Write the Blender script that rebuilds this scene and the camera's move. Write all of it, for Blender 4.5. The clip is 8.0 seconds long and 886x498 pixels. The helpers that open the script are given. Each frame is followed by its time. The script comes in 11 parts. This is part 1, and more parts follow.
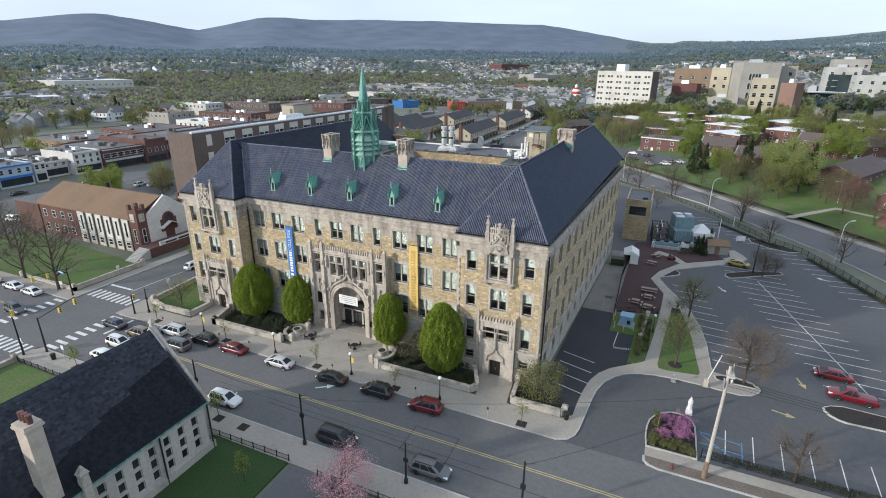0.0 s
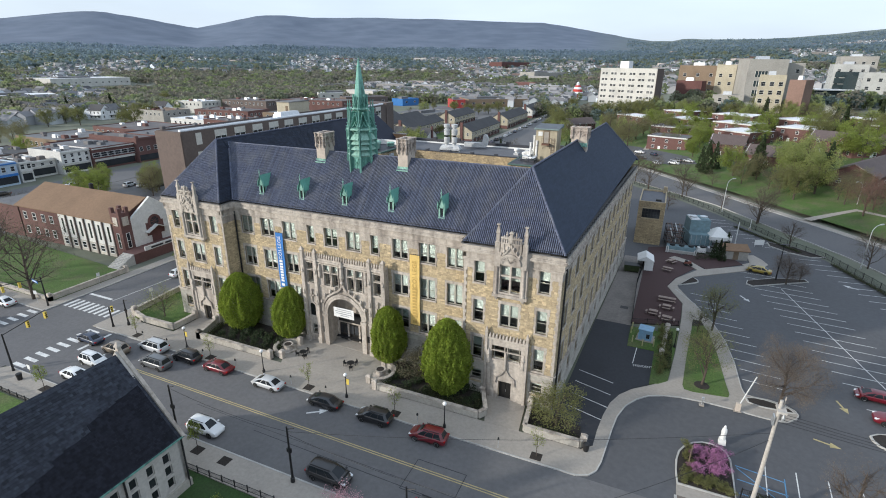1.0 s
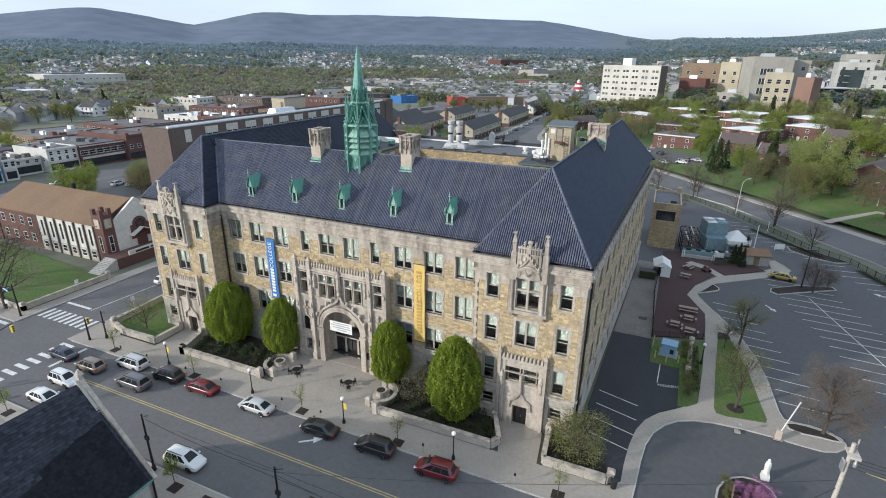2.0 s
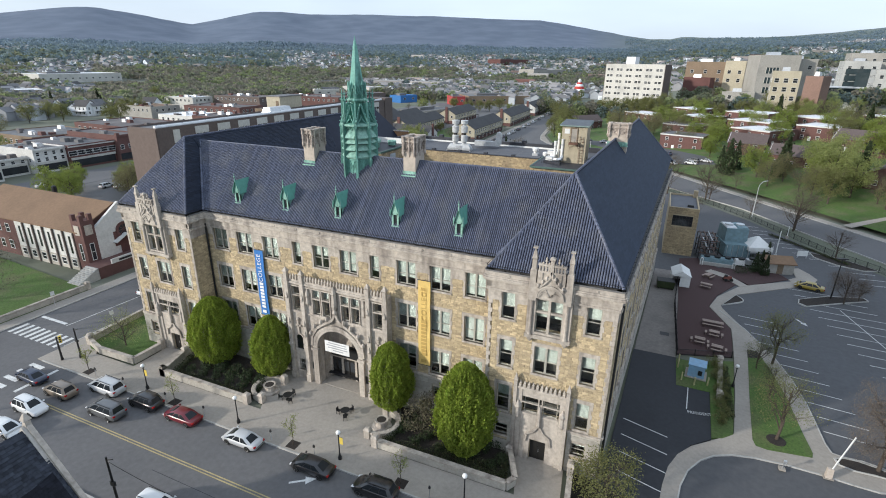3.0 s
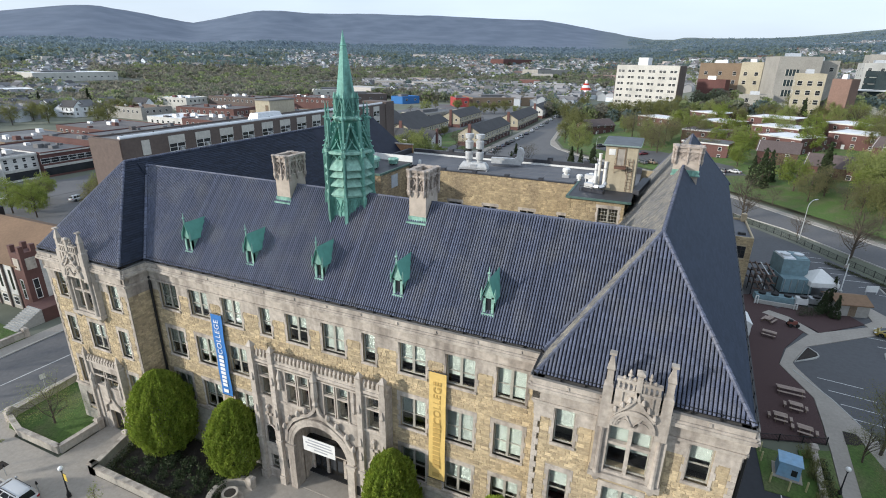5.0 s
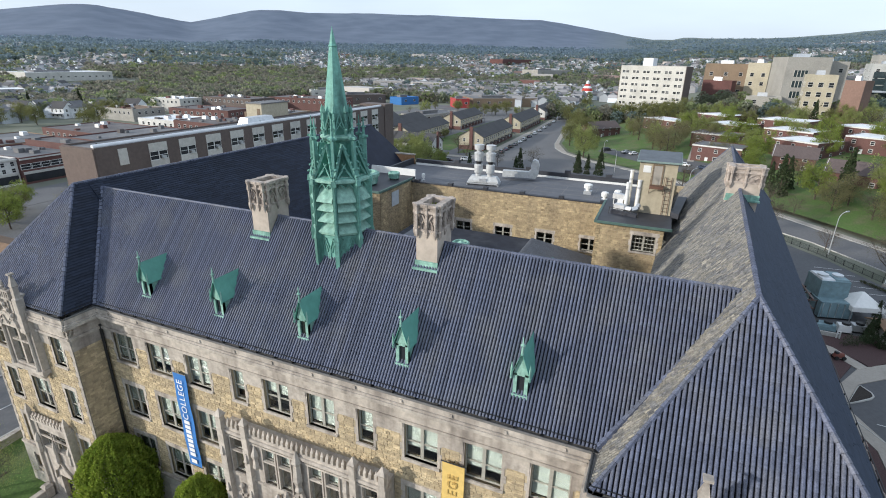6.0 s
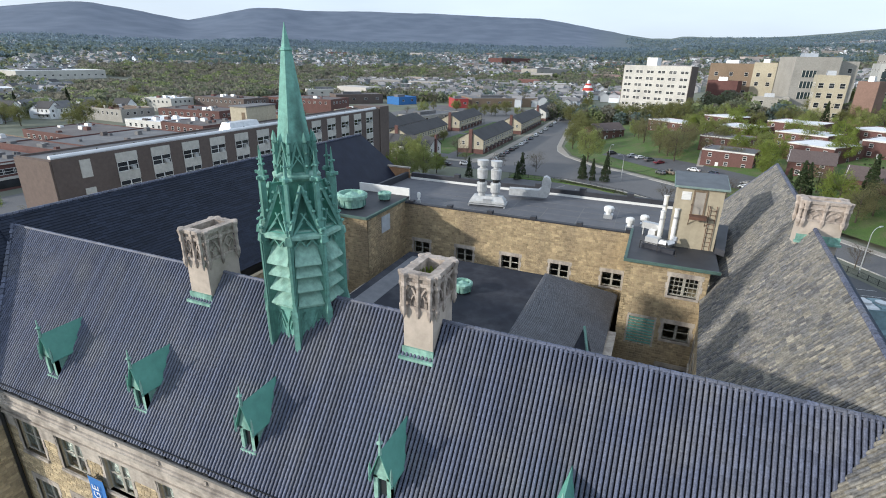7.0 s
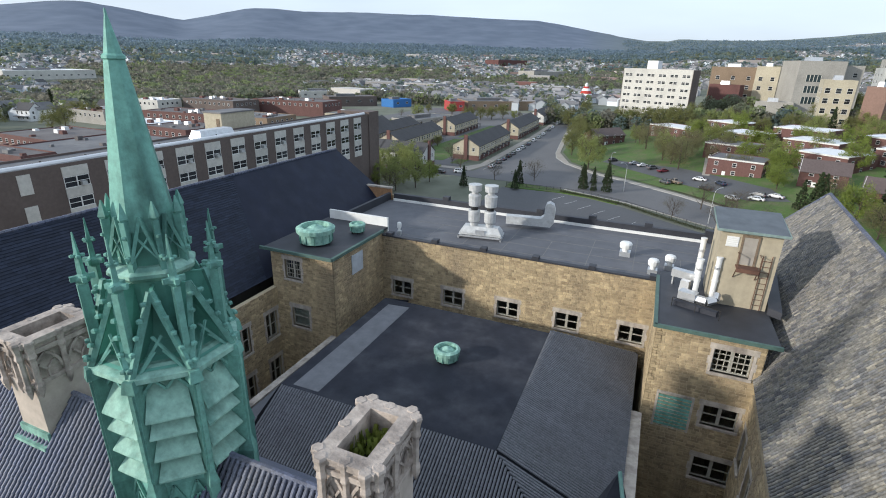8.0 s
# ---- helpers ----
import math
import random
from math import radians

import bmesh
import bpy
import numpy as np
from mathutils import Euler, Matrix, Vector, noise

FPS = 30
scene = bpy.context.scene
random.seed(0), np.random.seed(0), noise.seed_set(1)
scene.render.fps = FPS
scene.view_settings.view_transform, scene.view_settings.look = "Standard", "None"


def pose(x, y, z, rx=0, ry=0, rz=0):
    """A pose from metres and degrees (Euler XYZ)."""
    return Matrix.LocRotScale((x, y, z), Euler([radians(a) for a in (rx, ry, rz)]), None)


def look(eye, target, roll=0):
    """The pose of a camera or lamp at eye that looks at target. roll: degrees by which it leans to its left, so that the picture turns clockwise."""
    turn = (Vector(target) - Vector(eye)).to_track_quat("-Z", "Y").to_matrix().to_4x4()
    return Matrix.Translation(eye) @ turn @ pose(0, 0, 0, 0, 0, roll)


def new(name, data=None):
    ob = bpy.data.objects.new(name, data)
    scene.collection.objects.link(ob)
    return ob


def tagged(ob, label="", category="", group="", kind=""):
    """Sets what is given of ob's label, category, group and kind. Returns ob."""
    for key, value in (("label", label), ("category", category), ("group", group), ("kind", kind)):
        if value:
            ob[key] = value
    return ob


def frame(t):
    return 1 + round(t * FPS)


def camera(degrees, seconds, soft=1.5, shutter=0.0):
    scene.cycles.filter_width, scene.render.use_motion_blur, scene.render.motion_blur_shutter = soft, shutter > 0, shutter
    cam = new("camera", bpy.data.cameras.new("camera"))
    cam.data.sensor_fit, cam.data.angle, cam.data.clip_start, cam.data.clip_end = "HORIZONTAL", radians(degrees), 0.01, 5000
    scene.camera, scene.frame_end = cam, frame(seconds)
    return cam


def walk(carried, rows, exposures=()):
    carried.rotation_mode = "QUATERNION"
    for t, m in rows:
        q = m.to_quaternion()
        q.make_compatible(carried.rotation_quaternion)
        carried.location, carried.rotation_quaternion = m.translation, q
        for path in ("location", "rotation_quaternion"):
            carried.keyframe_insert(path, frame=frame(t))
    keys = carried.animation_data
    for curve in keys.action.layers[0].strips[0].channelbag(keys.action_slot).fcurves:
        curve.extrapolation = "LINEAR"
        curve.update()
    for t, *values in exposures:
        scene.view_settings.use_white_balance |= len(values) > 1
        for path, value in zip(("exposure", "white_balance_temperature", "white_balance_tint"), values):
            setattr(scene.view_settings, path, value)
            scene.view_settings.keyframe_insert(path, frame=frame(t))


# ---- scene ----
cam = camera(82.5, 8.0, soft=1.0)
PATH = [
    (0, (43.167, -59.802, 41.883), (42.417, -58.080, 41.196), 0.5),
    (0.5, (41.575, -56.733, 41.415), (40.826, -55.010, 40.728), 0.5),
    (1, (39.849, -53.790, 40.973), (39.101, -52.069, 40.280), 0.5),
    (1.5, (37.951, -50.935, 40.486), (37.208, -49.215, 39.788), 0.6),
    (3, (32.602, -42.539, 39.117), (31.867, -40.816, 38.417), 0.7),
    (3.5, (30.811, -39.176, 39.035), (30.072, -37.455, 38.334), 0.8),
    (4, (28.822, -35.507, 39.141), (28.083, -33.786, 38.440), 0.9),
    (4.5, (26.759, -31.659, 39.294), (26.020, -29.938, 38.593), 0.9),
    (6, (19.818, -19.921, 39.704), (19.086, -18.197, 39.002), 1),
    (6.5, (17.722, -15.492, 39.896), (16.992, -13.767, 39.193), 1),
    (7, (15.859, -10.730, 40.175), (15.134, -9.005, 39.468), 1.1),
    (7.5, (14.244, -5.679, 40.335), (13.525, -3.950, 39.632), 1.2),
    (8, (12.765, -0.408, 40.543), (12.052, 1.324, 39.841), 1.4),
]
walk(cam, [(t, look(eye, target, roll)) for t, eye, target, roll in PATH])

# ---- world and sun ----
SUN_AZ = radians(226.0)      # clockwise from +Y: the sun stands in front and to the west
SUN_EL = radians(17.0)
world = bpy.data.worlds.new("sky")
scene.world = world
world.use_nodes = True
wt = world.node_tree
wt.nodes.clear()
sky = wt.nodes.new("ShaderNodeTexSky")
sky.sky_type = "NISHITA"
sky.sun_disc = False
sky.sun_elevation, sky.sun_rotation = SUN_EL, SUN_AZ
sky.air_density, sky.dust_density, sky.ozone_density = 1.0, 2.5, 1.5
veil = wt.nodes.new("ShaderNodeMixRGB")      # thin high cloud over the whole sky
veil.inputs[2].default_value = (8.15, 9.6, 11.6, 1)
sky_co, cloud, cover = wt.nodes.new("ShaderNodeTexCoord"), wt.nodes.new("ShaderNodeTexNoise"), wt.nodes.new("ShaderNodeMapRange")
stretch = wt.nodes.new("ShaderNodeMapping")
stretch.inputs["Scale"].default_value = (1.0, 1.0, 5.0)
cloud.inputs["Scale"].default_value, cloud.inputs["Detail"].default_value = 2.2, 6.0
cover.inputs[1].default_value, cover.inputs[2].default_value, cover.inputs[3].default_value, cover.inputs[4].default_value = 0.3, 0.7, 0.56, 0.74
wt.links.new(sky_co.outputs["Generated"], stretch.inputs["Vector"])
wt.links.new(stretch.outputs[0], cloud.inputs["Vector"])
wt.links.new(cloud.outputs[0], cover.inputs[0])
wt.links.new(cover.outputs[0], veil.inputs[0])
bg = wt.nodes.new("ShaderNodeBackground")
bg.inputs[1].default_value = 0.127
wo = wt.nodes.new("ShaderNodeOutputWorld")
wt.links.new(sky.outputs[0], veil.inputs[1])
wt.links.new(veil.outputs[0], bg.inputs[0])
wt.links.new(bg.outputs[0], wo.inputs[0])
sun = new("sun", bpy.data.lights.new("sun", "SUN"))
sun.data.energy, sun.data.angle, sun.data.color = 3.75, radians(1.8), (0.98, 0.945, 0.88)
toward = Vector((math.sin(SUN_AZ) * math.cos(SUN_EL), math.cos(SUN_AZ) * math.cos(SUN_EL), math.sin(SUN_EL)))
sun.matrix_world = look(toward * 300, (0, 0, 0))

# ---- mesh helpers ----
class Shape:
    """Collects vertices and faces of one mesh."""

    def __init__(self):
        self.v, self.f = [], []

    def add(self, verts, faces, m=None):
        n = len(self.v)
        if m is not None:
            verts = [tuple(m @ Vector(p)) for p in verts]
        self.v.extend([tuple(p) for p in verts])
        self.f.extend([tuple(i + n for i in f) for f in faces])
        return self

    def box(self, x0, x1, y0, y1, z0, z1, m=None):
        v = [(x0, y0, z0), (x1, y0, z0), (x1, y1, z0), (x0, y1, z0), (x0, y0, z1), (x1, y0, z1), (x1, y1, z1), (x0, y1, z1)]
        f = [(3, 2, 1, 0), (4, 5, 6, 7), (0, 1, 5, 4), (1, 2, 6, 5), (2, 3, 7, 6), (3, 0, 4, 7)]
        return self.add(v, f, m)

    def frustum(self, x0, x1, y0, y1, z0, z1, inset, m=None):
        """A box whose top is drawn in by inset on every side."""
        i = inset
        v = [(x0, y0, z0), (x1, y0, z0), (x1, y1, z0), (x0, y1, z0),
             (x0 + i, y0 + i, z1), (x1 - i, y0 + i, z1), (x1 - i, y1 - i, z1), (x0 + i, y1 - i, z1)]
        f = [(3, 2, 1, 0), (4, 5, 6, 7), (0, 1, 5, 4), (1, 2, 6, 5), (2, 3, 7, 6), (3, 0, 4, 7)]
        return self.add(v, f, m)

    def prism(self, poly, z0, z1, m=None):
        n = len(poly)
        v = [(x, y, z0) for x, y in poly] + [(x, y, z1) for x, y in poly]
        f = [tuple(range(n - 1, -1, -1)), tuple(range(n, 2 * n))]
        f += [(i, (i + 1) % n, n + (i + 1) % n, n + i) for i in range(n)]
        return self.add(v, f, m)

    def ring(self, n, levels, m=None, turn=0.0, cap=True):
        """A turned body: levels are (radius, z); n sides."""
        v, f = [], []
        for r, z in levels:
            for i in range(n):
                a = turn + 2 * math.pi * i / n
                v.append((r * math.cos(a), r * math.sin(a), z))
        for k in range(len(levels) - 1):
            for i in range(n):
                j = (i + 1) % n
                f.append((k * n + i, k * n + j, (k + 1) * n + j, (k + 1) * n + i))
        if cap:
            f.append(tuple(range(n - 1, -1, -1)))
            f.append(tuple(range((len(levels) - 1) * n, len(levels) * n)))
        return self.add(v, f, m)

    def tube(self, p, q, r0, r1=None, n=6):
        p, q = Vector(p), Vector(q)
        d = q - p
        m = Matrix.Translation(p) @ d.to_track_quat("Z", "Y").to_matrix().to_4x4()
        return self.ring(n, [(r0, 0), (r0 if r1 is None else r1, d.length)], m)

    def beam(self, p, q, w, h):
        """A square bar from p to q."""
        p, q = Vector(p), Vector(q)
        d = q - p
        m = Matrix.Translation(p) @ d.to_track_quat("X", "Z").to_matrix().to_4x4()
        return self.box(0, d.length, -w / 2, w / 2, -h / 2, h / 2, m)

    def ball(self, c, r, n=8, k=5, sz=1.0):
        lv = [(r * math.sin(math.pi * (i + 0.02) / (k + 0.04)), -r * sz * math.cos(math.pi * (i + 0.02) / (k + 0.04))) for i in range(k + 1)]
        return self.ring(n, lv, Matrix.Translation(c))

    def lattice(self, us, zs, y0, y1, full, m=None):
        """A pierced panel in one piece: full(u, z) says which cells of the grid stand."""
        nu, nz = len(us), len(zs)
        on = {(i, j) for i in range(nu - 1) for j in range(nz - 1) if full((us[i] + us[i + 1]) / 2, (zs[j] + zs[j + 1]) / 2)}
        v = [(u, y, z) for y in (y0, y1) for z in zs for u in us]
        k = lambda i, j, b: b * nu * nz + j * nu + i
        f = []
        for i, j in sorted(on):
            f.append((k(i, j, 0), k(i + 1, j, 0), k(i + 1, j + 1, 0), k(i, j + 1, 0)))
            f.append((k(i, j + 1, 1), k(i + 1, j + 1, 1), k(i + 1, j, 1), k(i, j, 1)))
            for di, dj, a, b in ((-1, 0, (i, j + 1), (i, j)), (1, 0, (i + 1, j), (i + 1, j + 1)), (0, -1, (i, j), (i + 1, j)), (0, 1, (i + 1, j + 1), (i, j + 1))):
                if (i + di, j + dj) not in on:
                    f.append((k(*b, 0), k(*a, 0), k(*a, 1), k(*b, 1)))
        used = sorted({n for q in f for n in q})
        at = {n: c for c, n in enumerate(used)}
        return self.add([v[n] for n in used], [tuple(at[n] for n in q) for q in f], m)

    def mesh(self, name, mat=None, smooth=False):
        me = bpy.data.meshes.new(name)
        me.from_pydata(self.v, [], self.f)
        if mat is not None:
            me.materials.append(mat)
        if smooth:
            me.polygons.foreach_set("use_smooth", [True] * len(me.polygons))
        me.update()
        return me


def part(name, shape, material, parent, label="", smooth=False, kind=""):
    """One mesh object under a thing or a part."""
    me = shape if isinstance(shape, bpy.types.Mesh) else shape.mesh(name, material, smooth)
    ob = new(name, me)
    ob.parent = parent
    return tagged(ob, label, kind=kind)


def thing(name, label, category, at=(0, 0, 0), rz=0.0, group="", kind=""):
    """An Empty at the base of a thing; its parts are built in its own coordinates."""
    ob = new(name)
    ob.empty_display_size = 0.3
    ob.matrix_basis = pose(at[0], at[1], at[2], 0, 0, rz)
    return tagged(ob, label, category, group, kind)


def solid(name, shape, material, label, category, at=(0, 0, 0), rz=0.0, group="", kind="", smooth=False):
    """A thing that is one mesh."""
    ob = new(name, shape.mesh(name, material, smooth))
    ob.matrix_basis = pose(at[0], at[1], at[2], 0, 0, rz)
    return tagged(ob, label, category, group, kind)


# ---- materials ----
def material(name, color, rough=0.8, metal=0.0, spread=0.15, scale=1.0, dark=0.0, dark_scale=0.15, dark_color=None,
             piece=0.0, bump=0.0, bump_scale=12.0, spec=0.5, piece_color=None, streak=False):
    """A procedural surface: grain at one scale, stains at a larger one, pieces that differ from each other, fine relief."""
    mat = bpy.data.materials.new(name)
    mat.use_nodes = True
    nt = mat.node_tree
    N, L = nt.nodes.new, nt.links.new
    bsdf = nt.nodes["Principled BSDF"]
    bsdf.inputs["Roughness"].default_value = rough
    bsdf.inputs["Metallic"].default_value = metal
    bsdf.inputs["Specular IOR Level"].default_value = spec
    co = N("ShaderNodeTexCoord")
    geo = N("ShaderNodeNewGeometry")
    pos = geo.outputs["Position"]
    grain = N("ShaderNodeTexNoise")
    grain.inputs["Scale"].default_value = scale
    grain.inputs["Detail"].default_value = 6.0
    grain.inputs["Roughness"].default_value = 0.65
    L(pos, grain.inputs["Vector"])
    ramp = N("ShaderNodeMapRange")
    ramp.inputs[1].default_value, ramp.inputs[2].default_value = 0.3, 0.7
    ramp.inputs[3].default_value, ramp.inputs[4].default_value = 1 - spread, 1 + spread
    L(grain.outputs[0], ramp.inputs[0])
    last = None
    base = N("ShaderNodeRGB")
    base.outputs[0].default_value = (*color, 1)
    last = base.outputs[0]
    if piece > 0:
        info = N("ShaderNodeObjectInfo")
        rnd = N("ShaderNodeMath")
        rnd.operation = "ADD"
        L(info.outputs["Random"], rnd.inputs[0])
        L(geo.outputs["Random Per Island"], rnd.inputs[1])
        frac = N("ShaderNodeMath")
        frac.operation = "FRACT"
        L(rnd.outputs[0], frac.inputs[0])
        pc = N("ShaderNodeMapRange")
        pc.inputs[3].default_value, pc.inputs[4].default_value = 1 - piece, 1 + piece
        L(frac.outputs[0], pc.inputs[0])
        if piece_color:
            mixp = N("ShaderNodeMixRGB")
            sq = N("ShaderNodeMath")
            sq.operation = "MULTIPLY"
            seven = N("ShaderNodeMath")
            seven.operation = "MULTIPLY"
            seven.inputs[1].default_value = 7.31
            L(frac.outputs[0], seven.inputs[0])
            fr2 = N("ShaderNodeMath")
            fr2.operation = "FRACT"
            L(seven.outputs[0], fr2.inputs[0])
            L(fr2.outputs[0], sq.inputs[0])
            L(fr2.outputs[0], sq.inputs[1])
            L(sq.outputs[0], mixp.inputs[0])
            L(last, mixp.inputs[1])
            mixp.inputs[2].default_value = (*piece_color, 1)
            last = mixp.outputs[0]
        mul = N("ShaderNodeVectorMath")
        mul.operation = "SCALE"
        L(last, mul.inputs[0])
        L(pc.outputs[0], mul.inputs["Scale"])
        last = mul.outputs[0]
    if dark > 0:
        st = N("ShaderNodeTexNoise")
        st.inputs["Scale"].default_value = dark_scale
        st.inputs["Detail"].default_value = 5.0
        if streak:
            sep = N("ShaderNodeMapping")
            sep.inputs["Scale"].default_value = (1.0, 1.0, 0.12)
            L(pos, sep.inputs["Vector"])
            L(sep.outputs[0], st.inputs["Vector"])
        else:
            L(pos, st.inputs["Vector"])
        sr = N("ShaderNodeMapRange")
        sr.inputs[1].default_value, sr.inputs[2].default_value = 0.45, 0.72
        sr.inputs[3].default_value, sr.inputs[4].default_value = 0.0, dark
        L(st.outputs[0], sr.inputs[0])
        mixd = N("ShaderNodeMixRGB")
        L(sr.outputs[0], mixd.inputs[0])
        L(last, mixd.inputs[1])
        mixd.inputs[2].default_value = (*(dark_color or [c * 0.45 for c in color]), 1)
        last = mixd.outputs[0]
    fin = N("ShaderNodeVectorMath")
    fin.operation = "SCALE"
    L(last, fin.inputs[0])
    L(ramp.outputs[0], fin.inputs["Scale"])
    L(fin.outputs[0], bsdf.inputs["Base Color"])
    if bump > 0:
        bn = N("ShaderNodeTexNoise")
        bn.inputs["Scale"].default_value = bump_scale
        bn.inputs["Detail"].default_value = 4.0
        L(pos, bn.inputs["Vector"])
        bp = N("ShaderNodeBump")
        bp.inputs["Strength"].default_value = bump
        bp.inputs["Distance"].default_value = 0.05
        L(bn.outputs[0], bp.inputs["Height"])
        L(bp.outputs[0], bsdf.inputs["Normal"])
    return mat


M = {}
M["stone"] = material("rock_faced_sandstone", (0.485, 0.385, 0.238), 0.9, piece=0.26, piece_color=(0.38, 0.30, 0.19), scale=3.0, spread=0.22,
                      dark=0.35, dark_scale=0.3, dark_color=(0.24, 0.20, 0.15), bump=0.9, bump_scale=7.0)
M["court_stone"] = material("stained_court_stone", (0.43, 0.335, 0.200), 0.9, piece=0.24, piece_color=(0.33, 0.25, 0.15), scale=2.5, spread=0.26,
                            dark=0.6, dark_scale=0.5, dark_color=(0.17, 0.135, 0.095), bump=0.9, bump_scale=7.0, streak=True)
M["mortar"] = material("mortar", (0.43, 0.350, 0.235), 0.95, scale=4.0, spread=0.15, dark=0.4, dark_scale=0.4)
M["limestone"] = material("weathered_limestone", (0.445, 0.395, 0.340), 0.85, scale=2.5, spread=0.24, dark=0.9, dark_scale=0.9,
                          dark_color=(0.19, 0.162, 0.14), bump=0.4, bump_scale=9, piece=0.07, streak=True)
M["plinth"] = material("grey_granite_plinth", (0.42, 0.39, 0.34), 0.85, scale=3, spread=0.16, piece=0.12, dark=0.4, dark_scale=0.4, bump=0.4)
# mottled patches, made paler to stand in for sun glints on the tiles
M["tile"] = material("dark_clay_roof_tile", (0.090, 0.102, 0.148), 0.60, spec=0.36, scale=13, spread=0.46, piece=0.22, dark=0.45, dark_scale=0.5,
                     dark_color=(0.178, 0.175, 0.178), bump=0.15)
# near-black: the shade in the gaps between rolls is put into this colour
M["tilebed"] = material("shaded_tile_pan", (0.006, 0.0065, 0.009), 0.8, spec=0.15, scale=5, spread=0.25, dark=0.3, dark_scale=0.6)
M["tile_rust"] = material("lichened_roof_tile", (0.112, 0.113, 0.118), 0.7, scale=5.5, spread=0.55, piece=0.30, piece_color=(0.235, 0.215, 0.175), spec=0.3,
                          dark=0.8, dark_scale=0.9, dark_color=(0.205, 0.190, 0.160), bump=0.2)
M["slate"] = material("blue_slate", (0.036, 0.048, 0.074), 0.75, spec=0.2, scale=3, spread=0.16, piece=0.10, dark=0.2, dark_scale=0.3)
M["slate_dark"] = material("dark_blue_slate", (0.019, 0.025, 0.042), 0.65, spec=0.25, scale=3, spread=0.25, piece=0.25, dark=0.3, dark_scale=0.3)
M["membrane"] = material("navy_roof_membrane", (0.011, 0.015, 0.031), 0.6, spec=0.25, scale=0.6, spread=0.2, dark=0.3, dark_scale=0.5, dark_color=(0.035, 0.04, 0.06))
M["flatroof"] = material("grey_bitumen_roof", (0.10, 0.103, 0.115), 0.75, scale=0.8, spread=0.15, dark=0.45, dark_scale=0.25, dark_color=(0.15, 0.15, 0.16))
M["darkroof"] = material("dark_rubber_roof", (0.028, 0.030, 0.038), 0.6, scale=0.9, spread=0.25, dark=0.5, dark_scale=0.3, dark_color=(0.045, 0.047, 0.056))
M["copper"] = material("verdigris_copper", (0.142, 0.335, 0.280), 0.7, scale=4, spread=0.24, dark=0.9, dark_scale=1.5, dark_color=(0.035, 0.105, 0.088),
                       bump=0.2, streak=True, piece=0.10)
M["copper_pale"] = material("pale_verdigris", (0.245, 0.430, 0.355), 0.75, scale=3, spread=0.30, dark=0.9, dark_scale=1.6, dark_color=(0.075, 0.20, 0.165), streak=True)
M["copper_sheet"] = material("dormer_copper_sheet", (0.125, 0.355, 0.285), 0.6, scale=2, spread=0.12, dark=0.35, dark_scale=0.8, dark_color=(0.075, 0.25, 0.20), piece=0.08)
M["copper_deep"] = material("copper_sheet_green", (0.085, 0.245, 0.195), 0.6, scale=2, spread=0.15, dark=0.4, dark_scale=0.8, dark_color=(0.05, 0.19, 0.16))
M["stucco"] = material("chimney_render", (0.48, 0.41, 0.345), 0.9, scale=3, spread=0.1, dark=0.35, dark_scale=0.7, bump=0.2)
M["frame"] = material("painted_window_frame", (0.33, 0.315, 0.27), 0.7, scale=6, spread=0.2)
M["blind"] = material("pale_roller_blind", (0.335, 0.365, 0.335), 0.9, scale=2, spread=0.08, piece=0.12)
# near-black colour stands in for unlit depth behind windows and louvres
M["room"] = material("unlit_dark_paint", (0.012, 0.012, 0.013), 0.9, scale=0.8, spread=0.4)
M["shop_pale"] = material("pale_blue_board", (0.42, 0.46, 0.50), 0.8, scale=2, spread=0.12, dark=0.3, dark_scale=0.8)
M["edge_green"] = material("faded_green_edge", (0.20, 0.27, 0.25), 0.7, scale=3, spread=0.2, dark=0.4, dark_scale=1.0)
M["green_lead"] = material("greened_lead_edge", (0.075, 0.135, 0.115), 0.7, scale=2, spread=0.25, dark=0.4, dark_scale=1.0)
M["lead"] = material("weathered_lead_gutter", (0.16, 0.155, 0.15), 0.7, scale=2, spread=0.25, dark=0.4, dark_scale=1.0)
M["hall_rubber"] = material("black_rubber_membrane", (0.027, 0.030, 0.040), 0.75, spec=0.2, scale=0.7, spread=0.25, dark=0.7, dark_scale=0.35, dark_color=(0.056, 0.058, 0.066))
M["carved"] = material("sooty_carved_stone", (0.43, 0.365, 0.315), 0.9, scale=3.5, spread=0.25, dark=0.9, dark_scale=1.3, dark_color=(0.15, 0.125, 0.11), bump=0.5, bump_scale=10)
M["tile_dark"] = material("dark_court_roof_tile", (0.150, 0.155, 0.170), 0.55, scale=9, spread=0.34, piece=0.12, dark=0.4, dark_scale=0.4, dark_color=(0.10, 0.10, 0.105))
M["asphalt"] = material("asphalt", (0.128, 0.126, 0.128), 0.9, scale=2.0, spread=0.12, dark=0.35, dark_scale=0.09, dark_color=(0.075, 0.077, 0.082), bump=0.25, bump_scale=30)
M["lotasphalt"] = material("sealed_asphalt", (0.082, 0.083, 0.088), 0.85, scale=1.5, spread=0.12, dark=0.4, dark_scale=0.06, dark_color=(0.10, 0.105, 0.115), bump=0.2, bump_scale=30)
M["blacktop"] = material("fresh_blacktop", (0.030, 0.032, 0.038), 0.8, scale=2, spread=0.15, dark=0.3, dark_scale=0.2)
M["concrete"] = material("concrete_pavement", (0.335, 0.302, 0.262), 0.9, scale=2.5, spread=0.12, dark=0.4, dark_scale=0.2, dark_color=(0.22, 0.20, 0.175), piece=0.05, bump=0.15, bump_scale=25)
